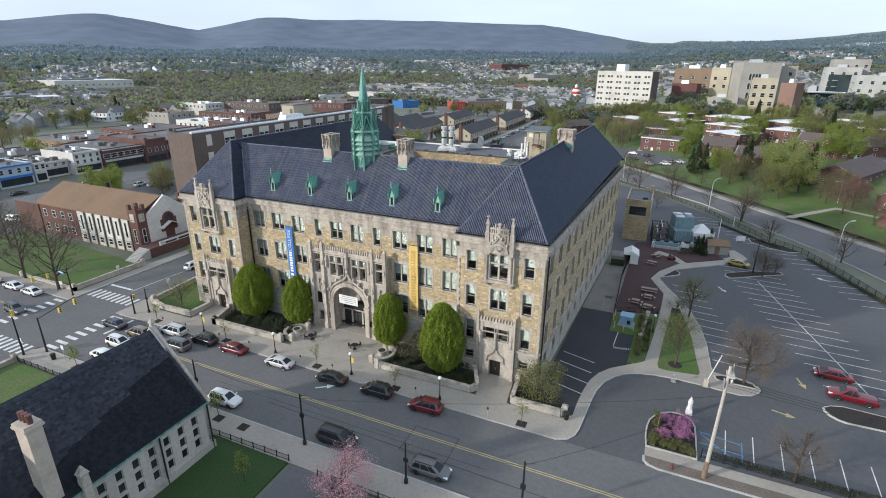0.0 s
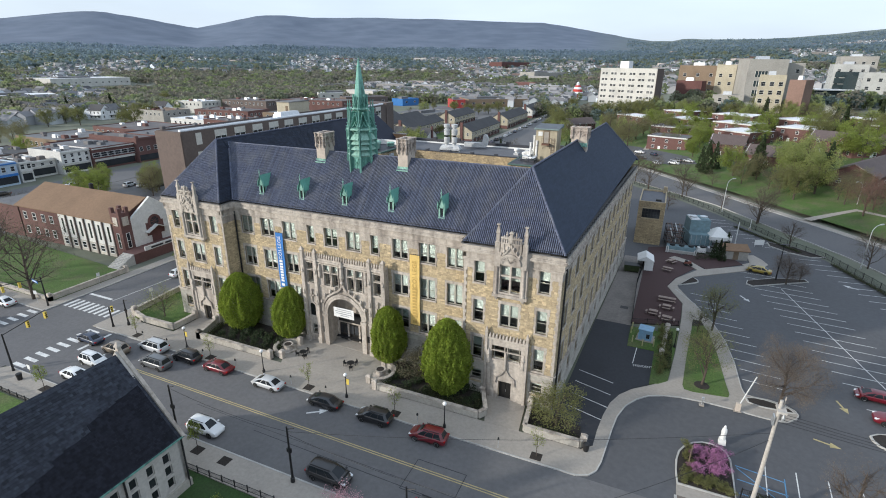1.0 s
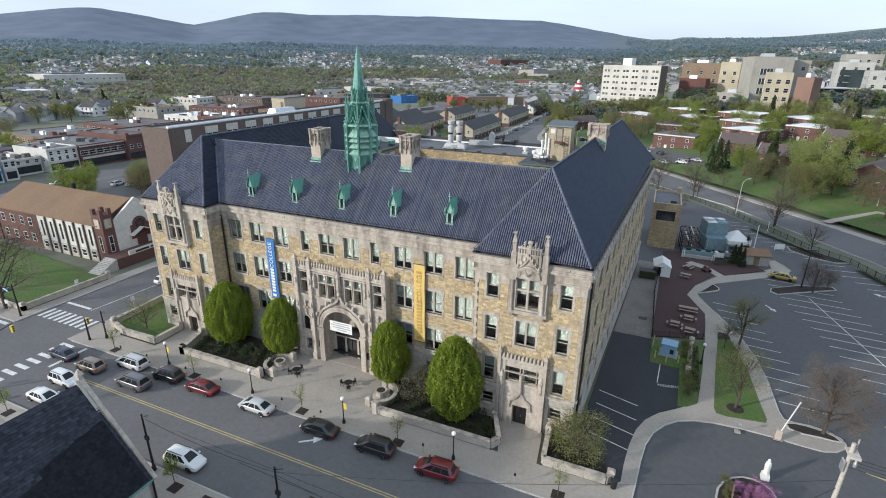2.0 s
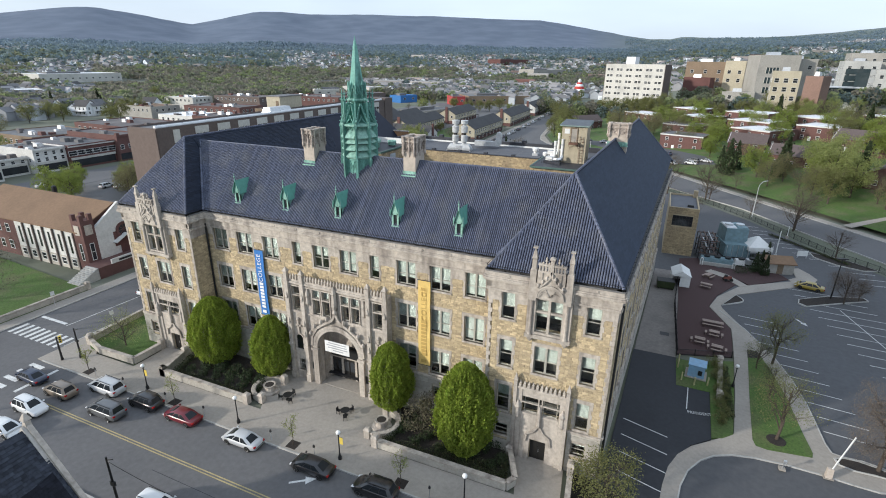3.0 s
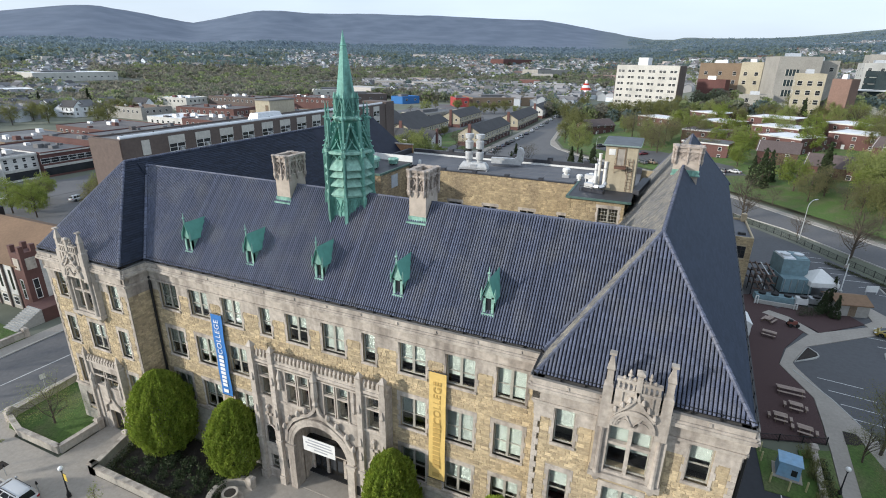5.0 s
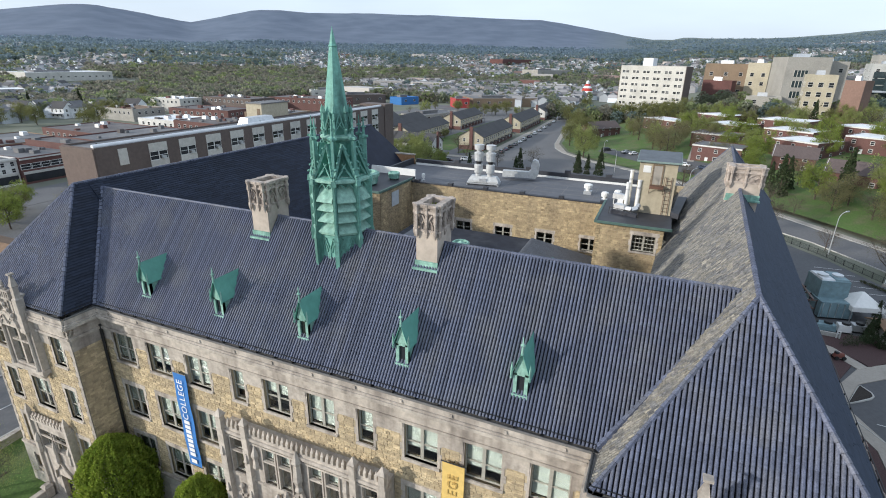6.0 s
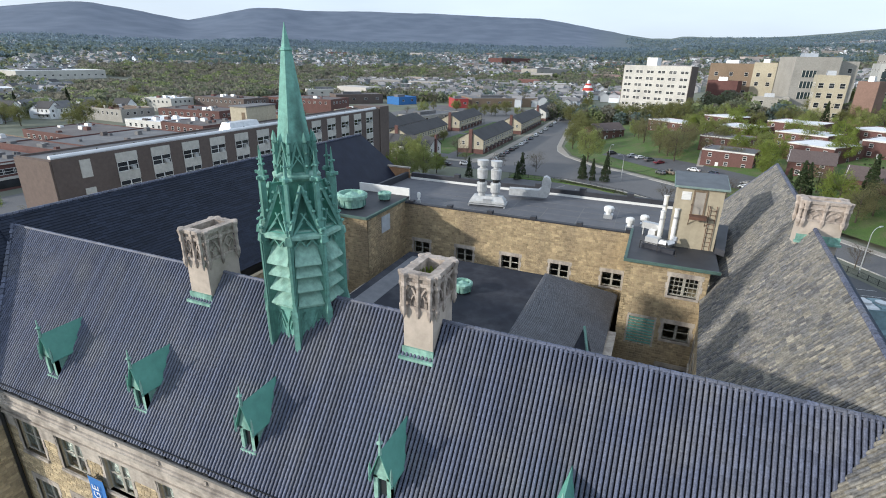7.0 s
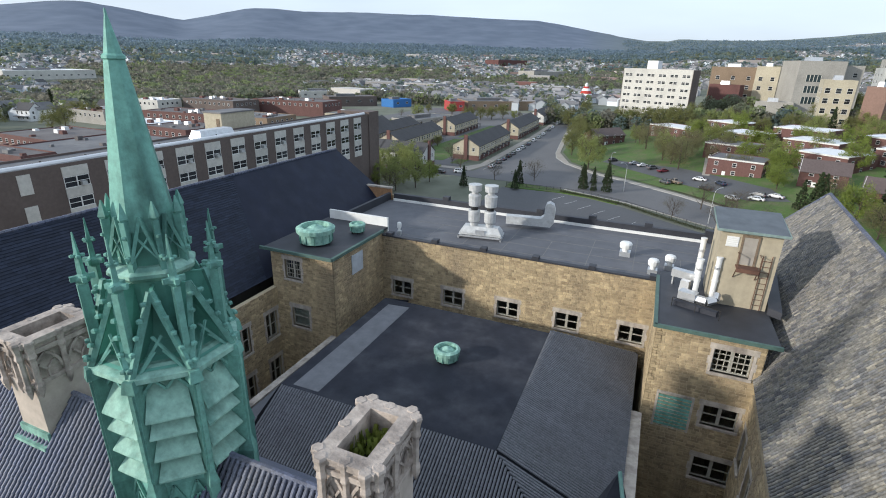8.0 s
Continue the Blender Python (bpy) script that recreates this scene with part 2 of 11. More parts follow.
M["lane"] = material("stained_lane_concrete", (0.205, 0.185, 0.168), 0.9, scale=2, spread=0.18, dark=0.6, dark_scale=0.3, dark_color=(0.12, 0.108, 0.10), bump=0.15, bump_scale=20)
M["kerb"] = material("kerb_stone", (0.42, 0.41, 0.385), 0.9, scale=3, spread=0.15, dark=0.3, dark_scale=0.4)
M["paint"] = material("white_road_paint", (0.66, 0.66, 0.64), 0.8, scale=5, spread=0.2, dark=0.5, dark_scale=0.8, dark_color=(0.3, 0.3, 0.3))
M["yellow"] = material("yellow_road_paint", (0.42, 0.35, 0.17), 0.8, scale=5, spread=0.2, dark=0.4, dark_scale=0.8)
M["grass"] = material("lawn", (0.068, 0.122, 0.024), 0.95, scale=3.5, spread=0.40, dark=0.8, dark_scale=0.25, dark_color=(0.125, 0.118, 0.060), bump=0.6, bump_scale=18)
# dense grass, its colour darkened further for the chapel's shade
M["dense_grass"] = material("dense_shaded_lawn", (0.026, 0.062, 0.013), 0.95, scale=4, spread=0.35, dark=0.5, dark_scale=0.3, dark_color=(0.040, 0.050, 0.022), bump=0.6, bump_scale=18)
M["soil"] = material("dark_mulch", (0.030, 0.024, 0.020), 1.0, scale=6, spread=0.4, bump=0.7, bump_scale=20)
M["redmulch"] = material("red_brick_paving", (0.062, 0.034, 0.033), 0.95, scale=6, spread=0.3, bump=0.3)
M["ground"] = material("town_ground", (0.090, 0.104, 0.072), 0.95, scale=0.05, spread=0.3, dark=0.7, dark_scale=0.012, dark_color=(0.11, 0.105, 0.095))
M["iron"] = material("black_iron", (0.012, 0.012, 0.013), 0.5, scale=6, spread=0.2)
M["steel"] = material("galvanised_steel", (0.60, 0.61, 0.62), 0.45, metal=0.75, scale=4, spread=0.12, dark=0.3, dark_scale=1.0)
M["white"] = material("white_paint", (0.72, 0.72, 0.70), 0.7, scale=2, spread=0.06, dark=0.25, dark_scale=0.6, dark_color=(0.45, 0.44, 0.42))
M["wood"] = material("weathered_timber", (0.19, 0.14, 0.095), 0.9, scale=5, spread=0.3, dark=0.4, dark_scale=1.0)
M["polewood"] = material("utility_pole_timber", (0.46, 0.43, 0.39), 0.9, scale=3, spread=0.2, dark=0.5, dark_scale=0.6, streak=True, dark_color=(0.22, 0.16, 0.11))
M["bark"] = material("bark", (0.075, 0.058, 0.045), 0.95, scale=5, spread=0.3)


def leaf_material(name, color, rnd=0.35, tip=None, thin=0.0):
    """Thin leaves: part of the light passes through them."""
    mat = material(name, color, 0.6, scale=1.2, spread=0.25, piece=rnd, piece_color=tip, spec=0.25)
    if thin:
        nt = mat.node_tree
        bs, out = nt.nodes["Principled BSDF"], nt.nodes["Material Output"]
        tl, mx = nt.nodes.new("ShaderNodeBsdfTranslucent"), nt.nodes.new("ShaderNodeMixShader")
        mx.inputs[0].default_value = thin
        nt.links.new(bs.inputs["Base Color"].links[0].from_socket, tl.inputs[0])
        nt.links.new(bs.outputs[0], mx.inputs[1])
        nt.links.new(tl.outputs[0], mx.inputs[2])
        nt.links.new(mx.outputs[0], out.inputs[0])
    return mat


M["leaf_lime"] = leaf_material("fresh_lime_leaves", (0.205, 0.260, 0.058), 0.14, (0.24, 0.27, 0.07), 0.5)
M["leaf_clip"] = leaf_material("clipped_hornbeam_leaves", (0.235, 0.315, 0.048), 0.30, (0.29, 0.34, 0.06), 0.38)
M["leaf_olive"] = leaf_material("opening_leaves", (0.185, 0.195, 0.075), 0.14, (0.21, 0.205, 0.085), 0.5)
M["leaf_dark"] = leaf_material("evergreen_leaves", (0.030, 0.050, 0.020), 0.40, (0.050, 0.062, 0.026))
M["leaf_pale"] = leaf_material("pale_spring_leaves", (0.255, 0.285, 0.100), 0.12, None, 0.5)
M["leaf_bud"] = leaf_material("brown_buds", (0.100, 0.088, 0.060), 0.30, (0.125, 0.120, 0.062))
M["leaf_budgreen"] = leaf_material("half_open_leaves", (0.185, 0.170, 0.090), 0.14, (0.20, 0.195, 0.09), 0.5)
M["twig"] = leaf_material("bare_twigs", (0.095, 0.082, 0.060), 0.35, (0.12, 0.115, 0.06))
M["leaf_red"] = leaf_material("red_maple_buds", (0.135, 0.072, 0.060), 0.25, (0.14, 0.10, 0.06))
M["twig_fine"] = leaf_material("fine_budding_twigs", (0.125, 0.098, 0.082), 0.25, (0.14, 0.12, 0.09))
M["blossom_pink"] = leaf_material("pink_blossom", (0.47, 0.27, 0.30), 0.30, (0.36, 0.23, 0.24))
M["blossom_purple"] = leaf_material("magenta_blossom", (0.35, 0.145, 0.28), 0.35)
M["blossom_white"] = leaf_material("white_blossom", (0.45, 0.45, 0.38), 0.25)


def glass_material(name, tint=(0.86, 0.90, 0.89)):
    mat = bpy.data.materials.new(name)
    mat.use_nodes = True
    b = mat.node_tree.nodes["Principled BSDF"]
    b.inputs["Base Color"].default_value = (*tint, 1)
    b.inputs["Roughness"].default_value = 0.0
    b.inputs["Transmission Weight"].default_value = 1.0
    b.inputs["IOR"].default_value = 1.45
    return mat


M["glass"] = glass_material("window_glass")
M["dark_glass"] = material("dark_window_glass", (0.025, 0.028, 0.032), 0.08, scale=0.3, spread=0.3, spec=0.6, piece=0.4)

# ---- ground, roads and pavements ----
EYE0 = (43.0, -60.0)
RIDGE_LINE = ((-180, 2.6), (-90, 2.6), (-72, 2.7), (-62.4, 3.09), (-60.1, 3.51), (-57.1, 3.98), (-55.3, 4.08), (-51.9, 3.6), (-48, 2.93), (-45.2, 3.51), (-42, 4.27), (-39.9, 4.39), (-36.6, 4.22), (-31.5, 4.34), (-27.5, 4.29), (-23.7, 4.28), (-21, 4.19), (-17, 4.09), (-13.5, 3.93), (-9, 3.22), (-5.1, 2.5), (-3, 2.2), (1.9, 1.95), (4.3, 1.95), (8.7, 1.95), (11.2, 2.15), (13.4, 2.35), (15.1, 2.5), (22, 2.65), (40, 2.6), (180, 2.6))


def hill_elevation(az):
    """Height of the far ridge as an angle, in degrees, for a bearing in degrees."""
    e = float(np.interp(az, [p[0] for p in RIDGE_LINE], [p[1] for p in RIDGE_LINE]))
    return e - 0.06 + 0.04 * noise.noise((az * 0.9, 3.1, 0)) + 0.025 * noise.noise((az * 3.1, 1.1, 0))


def estate_rise(x, y):
    """The ground climbs from the curving road towards the brick estate and the hospital."""
    d = (x - 22) * 0.81 + (y - 181) * 0.585 - 3
    if d <= 0:
        return 0.0
    f = min(1.0, max(0.0, (x + 35) / 75))
    return 16 * (1 - math.exp(-d / 110)) * f * f * (3 - 2 * f)


def terrain(x, y):
    """Height of the ground sheet: level round the college, rising over the valley to the wooded ridge."""
    dx, dy = x - EYE0[0], y - EYE0[1]
    r = math.hypot(dx, dy)
    az = math.degrees(math.atan2(dx, dy))
    z = -0.2 + estate_rise(x - 15, y - 11)
    if r > 650:
        t = min(1.0, (r - 650) / 1700)
        z += 62 * t * t * (3 - 2 * t) * (1.0 + 0.25 * min(1.0, max(0.0, (az + 8) / 16))) + 7 * noise.noise((x * 0.003, y * 0.003, 0)) * t
    if r > 2300:
        t = min(1.0, (r - 2300) / 1900)
        top = 42 + 4200 * math.tan(math.radians(hill_elevation(az)))
        z += (top - 62) * (t ** 1.5) * (1 + 0.15 * noise.noise((x * 0.0016, y * 0.0016, 5)) * (1 - t) * 2)
    return z


gs = Shape()
radii = [0, 40, 90] + [110 + 12 * k for k in range(30)] + [490, 560, 650] + [650 + 95 * k for k in range(1, 40)] + [4500, 4800]
NA = 400
for r in radii:
    for i in range(NA):
        a = 2 * math.pi * i / NA
        gx, gy = EYE0[0] + r * math.sin(a), EYE0[1] + r * math.cos(a)
        gs.v.append((gx, gy, terrain(gx, gy)))
for k in range(len(radii) - 1):
    for i in range(NA):
        j = (i + 1) % NA
        gs.f.append((k * NA + i, (k + 1) * NA + i, (k + 1) * NA + j, k * NA + j))


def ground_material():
    """Town ground near by, wooded slopes far off: bare and budding woods in patches, distance haze painted in as pale
    blue.
    """
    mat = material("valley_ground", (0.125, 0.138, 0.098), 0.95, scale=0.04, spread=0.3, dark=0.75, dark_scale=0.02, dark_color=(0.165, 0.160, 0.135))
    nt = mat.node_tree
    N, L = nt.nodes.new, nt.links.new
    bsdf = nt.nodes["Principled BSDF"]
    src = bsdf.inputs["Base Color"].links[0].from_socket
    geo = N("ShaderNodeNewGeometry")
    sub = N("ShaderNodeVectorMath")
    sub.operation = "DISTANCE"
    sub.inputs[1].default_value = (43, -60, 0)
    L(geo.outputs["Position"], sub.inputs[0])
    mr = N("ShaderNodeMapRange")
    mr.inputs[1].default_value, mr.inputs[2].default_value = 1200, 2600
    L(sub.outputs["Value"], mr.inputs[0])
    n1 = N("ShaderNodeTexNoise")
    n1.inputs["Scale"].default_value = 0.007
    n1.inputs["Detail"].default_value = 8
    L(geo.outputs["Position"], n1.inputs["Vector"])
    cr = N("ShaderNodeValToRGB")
    # distance haze is mixed into these slope colours as blue-grey
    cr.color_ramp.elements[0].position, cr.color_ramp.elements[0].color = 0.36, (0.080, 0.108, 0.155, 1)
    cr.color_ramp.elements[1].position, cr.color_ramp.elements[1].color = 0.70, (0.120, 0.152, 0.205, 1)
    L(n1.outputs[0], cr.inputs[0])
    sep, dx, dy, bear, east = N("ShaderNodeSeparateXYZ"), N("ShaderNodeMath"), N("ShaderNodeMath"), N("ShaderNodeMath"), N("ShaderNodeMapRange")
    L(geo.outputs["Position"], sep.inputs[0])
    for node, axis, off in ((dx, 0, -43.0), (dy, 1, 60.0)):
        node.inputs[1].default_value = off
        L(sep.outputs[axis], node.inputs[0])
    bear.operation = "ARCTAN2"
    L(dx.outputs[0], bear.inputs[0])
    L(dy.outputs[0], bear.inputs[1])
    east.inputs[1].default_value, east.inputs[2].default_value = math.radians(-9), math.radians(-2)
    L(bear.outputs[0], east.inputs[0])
    near_hill = N("ShaderNodeMixRGB")          # the hill in the north-east stands nearer: greener woods, less haze blue in the colour
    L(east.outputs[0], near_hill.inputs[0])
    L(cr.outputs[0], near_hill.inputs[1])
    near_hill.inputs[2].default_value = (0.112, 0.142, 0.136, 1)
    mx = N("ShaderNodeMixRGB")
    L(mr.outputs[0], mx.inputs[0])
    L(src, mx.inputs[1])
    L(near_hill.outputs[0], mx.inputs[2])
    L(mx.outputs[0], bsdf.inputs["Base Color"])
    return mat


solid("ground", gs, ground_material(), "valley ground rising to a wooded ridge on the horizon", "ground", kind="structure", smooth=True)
ROAD = -0.12


def slab(name, poly, top, mat, label, category, depth=0.25, kind="structure"):
    return solid(name, Shape().prism(poly, top - depth, top), mat, label, category, kind=kind)


def drape(name, poly, off, mat, label, category, cell=6.0):
    """A sheet laid over the rising ground of the estate."""
    bm = bmesh.new()
    bm.faces.new([bm.verts.new((x, y, 0)) for x, y in poly])
    for axis in (0, 1):
        lo, hi = min(p[axis] for p in poly), max(p[axis] for p in poly)
        for k in range(1, int((hi - lo) / cell) + 1):
            co, no = [0, 0, 0], [0, 0, 0]
            co[axis], no[axis] = lo + k * cell, 1
            bmesh.ops.bisect_plane(bm, geom=bm.verts[:] + bm.edges[:] + bm.faces[:], plane_co=co, plane_no=no)
    for v in bm.verts:
        v.co.z = estate_rise(v.co.x, v.co.y) + off
    bmesh.ops.recalc_face_normals(bm, faces=bm.faces)
    if sum(f.normal.z for f in bm.faces) < 0:
        bmesh.ops.reverse_faces(bm, faces=bm.faces)
    me = bpy.data.meshes.new(name)
    bm.to_mesh(me)
    bm.free()
    me.materials.append(mat)
    return tagged(new(name, me), label, category, kind="structure")


def rect(x0, x1, y0, y1):
    return [(x0, y0), (x1, y0), (x1, y1), (x0, y1)]


slab("road", rect(-600, 500, -22, -9.5), ROAD, M["asphalt"], "grey asphalt main street with parked cars", "road")
slab("road", rect(-55, -42, -9.5, 34), ROAD, M["asphalt"], "asphalt side street beside the college", "road")
slab("road", rect(-55, -42, -300, -22), ROAD, M["asphalt"], "asphalt side street beyond the crossing", "road")
slab("road", [(-158, -120), (-139, -120), (-139, 60), (-150, 330), (-166, 330), (-158, 60)], ROAD, M["asphalt"], "asphalt shopping street in front of a terrace of shops", "road")
near_k = [(97, 50), (89.6, 65.6), (81.4, 82.3), (71.4, 97.5), (56.7, 120.6), (28.7, 148), (7.3, 163), (-14, 172), (-34.5, 175), (-180, 172)]
far_k = [(-180, 186), (-52, 186), (-49, 215), (-50.5, 290), (-56, 420), (-44.5, 420), (-40, 322), (-31, 245), (-28, 231), (-22, 219), (-8, 203), (3, 196), (22, 181), (34, 169), (57, 138), (71, 119.8), (85.2, 101), (95.7, 86.8), (108, 62), (150, -60), (134, -60)]
slab("road", near_k + far_k, ROAD, M["asphalt"], "asphalt road curving past the car park", "road")
# pavements
slab("pavement", [(-42, -9.5), (36.2, -9.5), (37.4, -9.0), (38.1, -8.0), (38.4, -6.5), (38.65, -3.6), (38.9, -0.4), (39.25, 2.4), (40.0, 4.9), (41.2, 6.9), (42.6, 8.3), (44.4, 9.2), (46.5, 9.7), (49.5, 9.9), (52.5, 9.8), (55.2, 9.5), (57.3, 9.4), (58.7, 9.9), (59.6, 10.8), (59.95, 11.7), (59.7, 12.6), (58.7, 13.4), (57.0, 13.8), (55.3, 13.7), (54.3, 13.9), (54.0, 15.3), (53.7, 22.2), (53.0, 28.0), (51.6, 33.8), (49.9, 38.1), (48.5, 41.6), (46.2, 47.4), (46.0, 48.6),
                  (48.9, 54.6), (61.5, 64.6), (61.5, 67.4), (50.0, 59.2), (45.8, 52.4), (44.2, 47.3), (46.9, 40.1), (46.7, 34.5), (46.4, 29.6), (45.7, 20.8), (44.9, 13.0), (43.4, 11.6), (42.2, 10.5), (40.4, 8.9), (39.0, 6.9), (38.1, 4.6), (37.6, 1.8), (37.3, -1.4), (37.2, -4.3), (36, -5.4), (-36, -5.4), (-41, 0), (-40.5, 34), (-42, 34)],
     0.0, M["concrete"], "pale concrete pavement in front of the college", "pavement")
slab("pavement", [(-42, -25.6), (140, -25.6), (140, -22), (-41, -22), (-42, -23)], 0.0, M["concrete"], "concrete pavement along the street", "pavement")
slab("pavement", [(46.0, -8.0), (60, -8.0), (140, -8.6), (140, -6.4), (46.0, -6.5)], 0.0, M["concrete"], "concrete pavement beside the car park", "pavement")
M["brickstrip"] = material("worn_brick_verge", (0.155, 0.125, 0.105), 0.95, scale=5, spread=0.3, dark=0.5, dark_scale=0.5, dark_color=(0.10, 0.085, 0.07), bump=0.3)
slab("verge", [(46.05, -8.0), (46.1, -8.8), (46.6, -9.3), (47.6, -9.55), (140, -9.35), (140, -8.6), (60, -8.0)], 0.0, M["brickstrip"], "worn brown brick verge between pavement and kerb", "verge")
slab("kerb", [(46.05, -8.05), (46.1, -8.8), (46.6, -9.3), (47.6, -9.55), (140, -9.35), (140, -9.5), (47.5, -9.75), (46.4, -9.45), (45.85, -8.9), (45.8, -8.05)], 0.015, M["kerb"], "pale kerb stones along the verge", "kerb")
slab("pavement", [(-120, -9.5), (-55, -9.5), (-55, 34), (-57.5, 34), (-57.5, -6.8), (-120, -6.8)], 0.0, M["concrete"], "concrete pavement in front of the brick church", "pavement")
slab("pavement", [(-120, -26), (-55, -26), (-55, -22), (-120, -22)], 0.0, M["concrete"], "concrete pavement on the far corner", "pavement")
slab("pavement", [(-53.5, 186), (-50.5, 200), (-52, 290), (-57.5, 420), (-60, 420), (-54.8, 290), (-54, 200), (-59, 190), (-180, 190), (-180, 186)], 0.0, M["concrete"], "concrete pavement before the town houses", "pavement")
slab("pavement", [(-42.5, 420), (-38, 322), (-29, 246), (-20.5, 221), (-6.5, 205.4), (4, 198.6), (23, 183.4), (35.5, 171.2), (58.8, 139.8), (73, 121.4), (87.2, 102.6), (98, 88), (96, 86.2), (85.2, 101), (71, 119.8), (57, 138), (34, 169), (22, 181), (3, 196), (-8, 203), (-22, 219), (-28, 231), (-31, 245), (-40, 322), (-44.5, 420)],
     0.0, M["concrete"], "concrete pavement beside the curving road", "pavement")
slab("forecourt", [(-6.6, -5.4), (8.4, -5.4), (9.2, -3.0), (7.5, 2.4), (-8.5, 2.4), (-9.8, -1.0), (-7.6, -3.6)], 0.01, M["concrete"], "paved forecourt at the main entrance", "forecourt")
slab("forecourt", [(24.5, -5.4), (28.8, -5.4), (28.2, 0.1), (23.0, 0.1)], 0.01, M["concrete"], "paved path to the side entrance", "forecourt")
slab("forecourt", [(-28.4, -5.4), (-22.6, -5.4), (-24.0, 0.1), (-28.4, 0.1)], 0.01, M["concrete"], "paved path to the side entrance", "forecourt")
# car park and drive
slab("car_park", [(36.4, -9.5), (46.1, -9.5), (46.1, -1.5), (51.5, 0), (51.6, -6.4), (110, -6.4), (97, 42), (86.6, 50.8), (82, 65), (76.5, 77.6), (70, 84), (57, 108), (45, 124), (27.1, 141), (20.2, 146), (6, 157.5), (-5, 163.2), (-14.5, 165.6), (-34, 165), (-36, 66), (35, 58), (38.5, 52), (43.0, 50.2), (48.8, 40.8), (53.2, 23.8), (54.3, 12.6), (59.0, 11.8), (53, 9.9), (48, 10.0), (44, 9.2), (41, 7.0), (39.4, 4.0), (38.3, -2), (38.0, -7)],
     ROAD + 0.01, M["lotasphalt"], "dark asphalt car park with white bay lines", "car park")
slab("service_yard", [(31.8, -5.2), (37.7, -5.0), (37.6, 0.6), (38.3, 5.0), (40.3, 9.0), (42.5, 11.0), (43.0, 27), (38.8, 27.5), (33.2, 27.5)], -0.03, M["blacktop"], "fresh black asphalt yard beside the college", "yard")
slab("service_lane", [(33.3, 27.5), (38.8, 27.5), (39.5, 62), (35.0, 62)], -0.02, M["lane"], "stained concrete service lane along the college wall", "lane")
slab("drain_cover", rect(36.6, 37.9, 33.5, 34.6), -0.012, M["iron"], "dark iron drain cover in the lane", "drain cover", depth=0.05)
slab("patio", [(38.9, 28.6), (46.3, 30.9), (46.6, 34.6), (46.8, 40.0), (44.1, 47.2), (45.6, 52.5), (50.6, 62), (43.5, 72), (39.6, 70)], 0.015, M["redmulch"], "dark red paved picnic patio", "patio")
slab("lawn", [(46.7, 12.8), (46.9, 11.8), (48.0, 11.6), (52.2, 12.2), (52.4, 13.0), (52.1, 16.1), (51.6, 23.2), (50.8, 29.2), (49.7, 34.1), (48.5, 34.1), (48.2, 30.6), (47.3, 20.8)], 0.03, M["grass"], "triangular lawn beside the car park", "lawn")
slab("flower_bed", [(48.45, 34.0), (49.7, 34.05), (50.1, 32.5), (49.2, 31.8), (48.25, 31.6)], 0.045, M["soil"], "dark mulch patch at the tip of the lawn", "flower bed")
slab("lawn", [(42.5, 11.2), (43.6, 11.6), (44.8, 12.8), (45.6, 20.8), (46.3, 29.6), (43.1, 28.4)], 0.03, M["grass"], "narrow lawn strip beside the path", "lawn")
slab("lawn", [(38.9, 20.4), (43.0, 20.4), (43.0, 27.2), (38.9, 27.2)], 0.02, M["grass"], "patch of grass round the blue locker", "lawn")
slab("lawn", [(-35, -4.9), (-28.9, -4.9), (-28.9, -0.2), (-35, 30), (-40, 30), (-40.3, -3.5), (-38, -4.8)], 0.03, M["grass"], "lawn beside the college", "lawn")
slab("flower_bed", [(-21.6, -4.9), (-8.6, -4.9), (-10.4, -1.0), (-9.2, 1.8), (-20.0, 2.6), (-23.4, -0.3)], 0.05, M["soil"], "dark mulched bed in front of the facade", "flower bed")
slab("flower_bed", [(9.2, -4.9), (23.6, -4.9), (22.2, -0.2), (19.0, -0.2), (18.8, 2.6), (8.5, 1.8), (9.9, -1.0)], 0.05, M["soil"], "dark mulched bed in front of the facade", "flower bed")
slab("flower_bed", [(29.4, -4.9), (35.9, -4.9), (35.4, -1.6), (29.2, -0.2)], 0.05, M["soil"], "mulched bed at the corner of the college", "flower bed")
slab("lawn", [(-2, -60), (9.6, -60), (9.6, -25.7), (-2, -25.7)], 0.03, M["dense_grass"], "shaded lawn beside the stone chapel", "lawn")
slab("lawn", [(-40.5, -80), (-13, -80), (-13, -26), (-40.5, -26)], 0.03, M["grass"], "lawn on the street corner", "lawn")
slab("lawn", [(-108, -6.7), (-57.6, -6.7), (-57.6, 8), (-108, 12)], 0.03, M["grass"], "lawn in front of the brick church", "lawn")
drape("lawn", [(36, 172), (60, 142), (74, 123.5), (88, 104.5), (100, 88), (200, 88), (230, 330), (120, 330), (60, 350), (-36, 350), (-28, 248), (-20, 224), (-5, 207.5), (5, 200.5), (24, 185.2)], 0.03, M["grass"], "large lawns between the brick houses", "lawn")
slab("lawn", [(-33.5, 174), (-15, 171), (5.0, 163.2), (4.5, 159.5), (-5, 164), (-14.5, 166.4), (-33, 165.8)], 0.03, M["grass"], "grass verge at the bend", "lawn")
drape("car_park", [(-5.6, 237.5), (-7.9, 231.4), (24.4, 194.7), (42, 177), (53, 177), (49.5, 191), (23.2, 219.5)], 0.1, M["lotasphalt"], "car park among the brick houses", "car park")
drape("path", [(30.2, 208), (32.6, 207), (41.9, 321.5), (39.5, 322.8)], 0.1, M["concrete"], "long straight footpath through the lawns", "path")
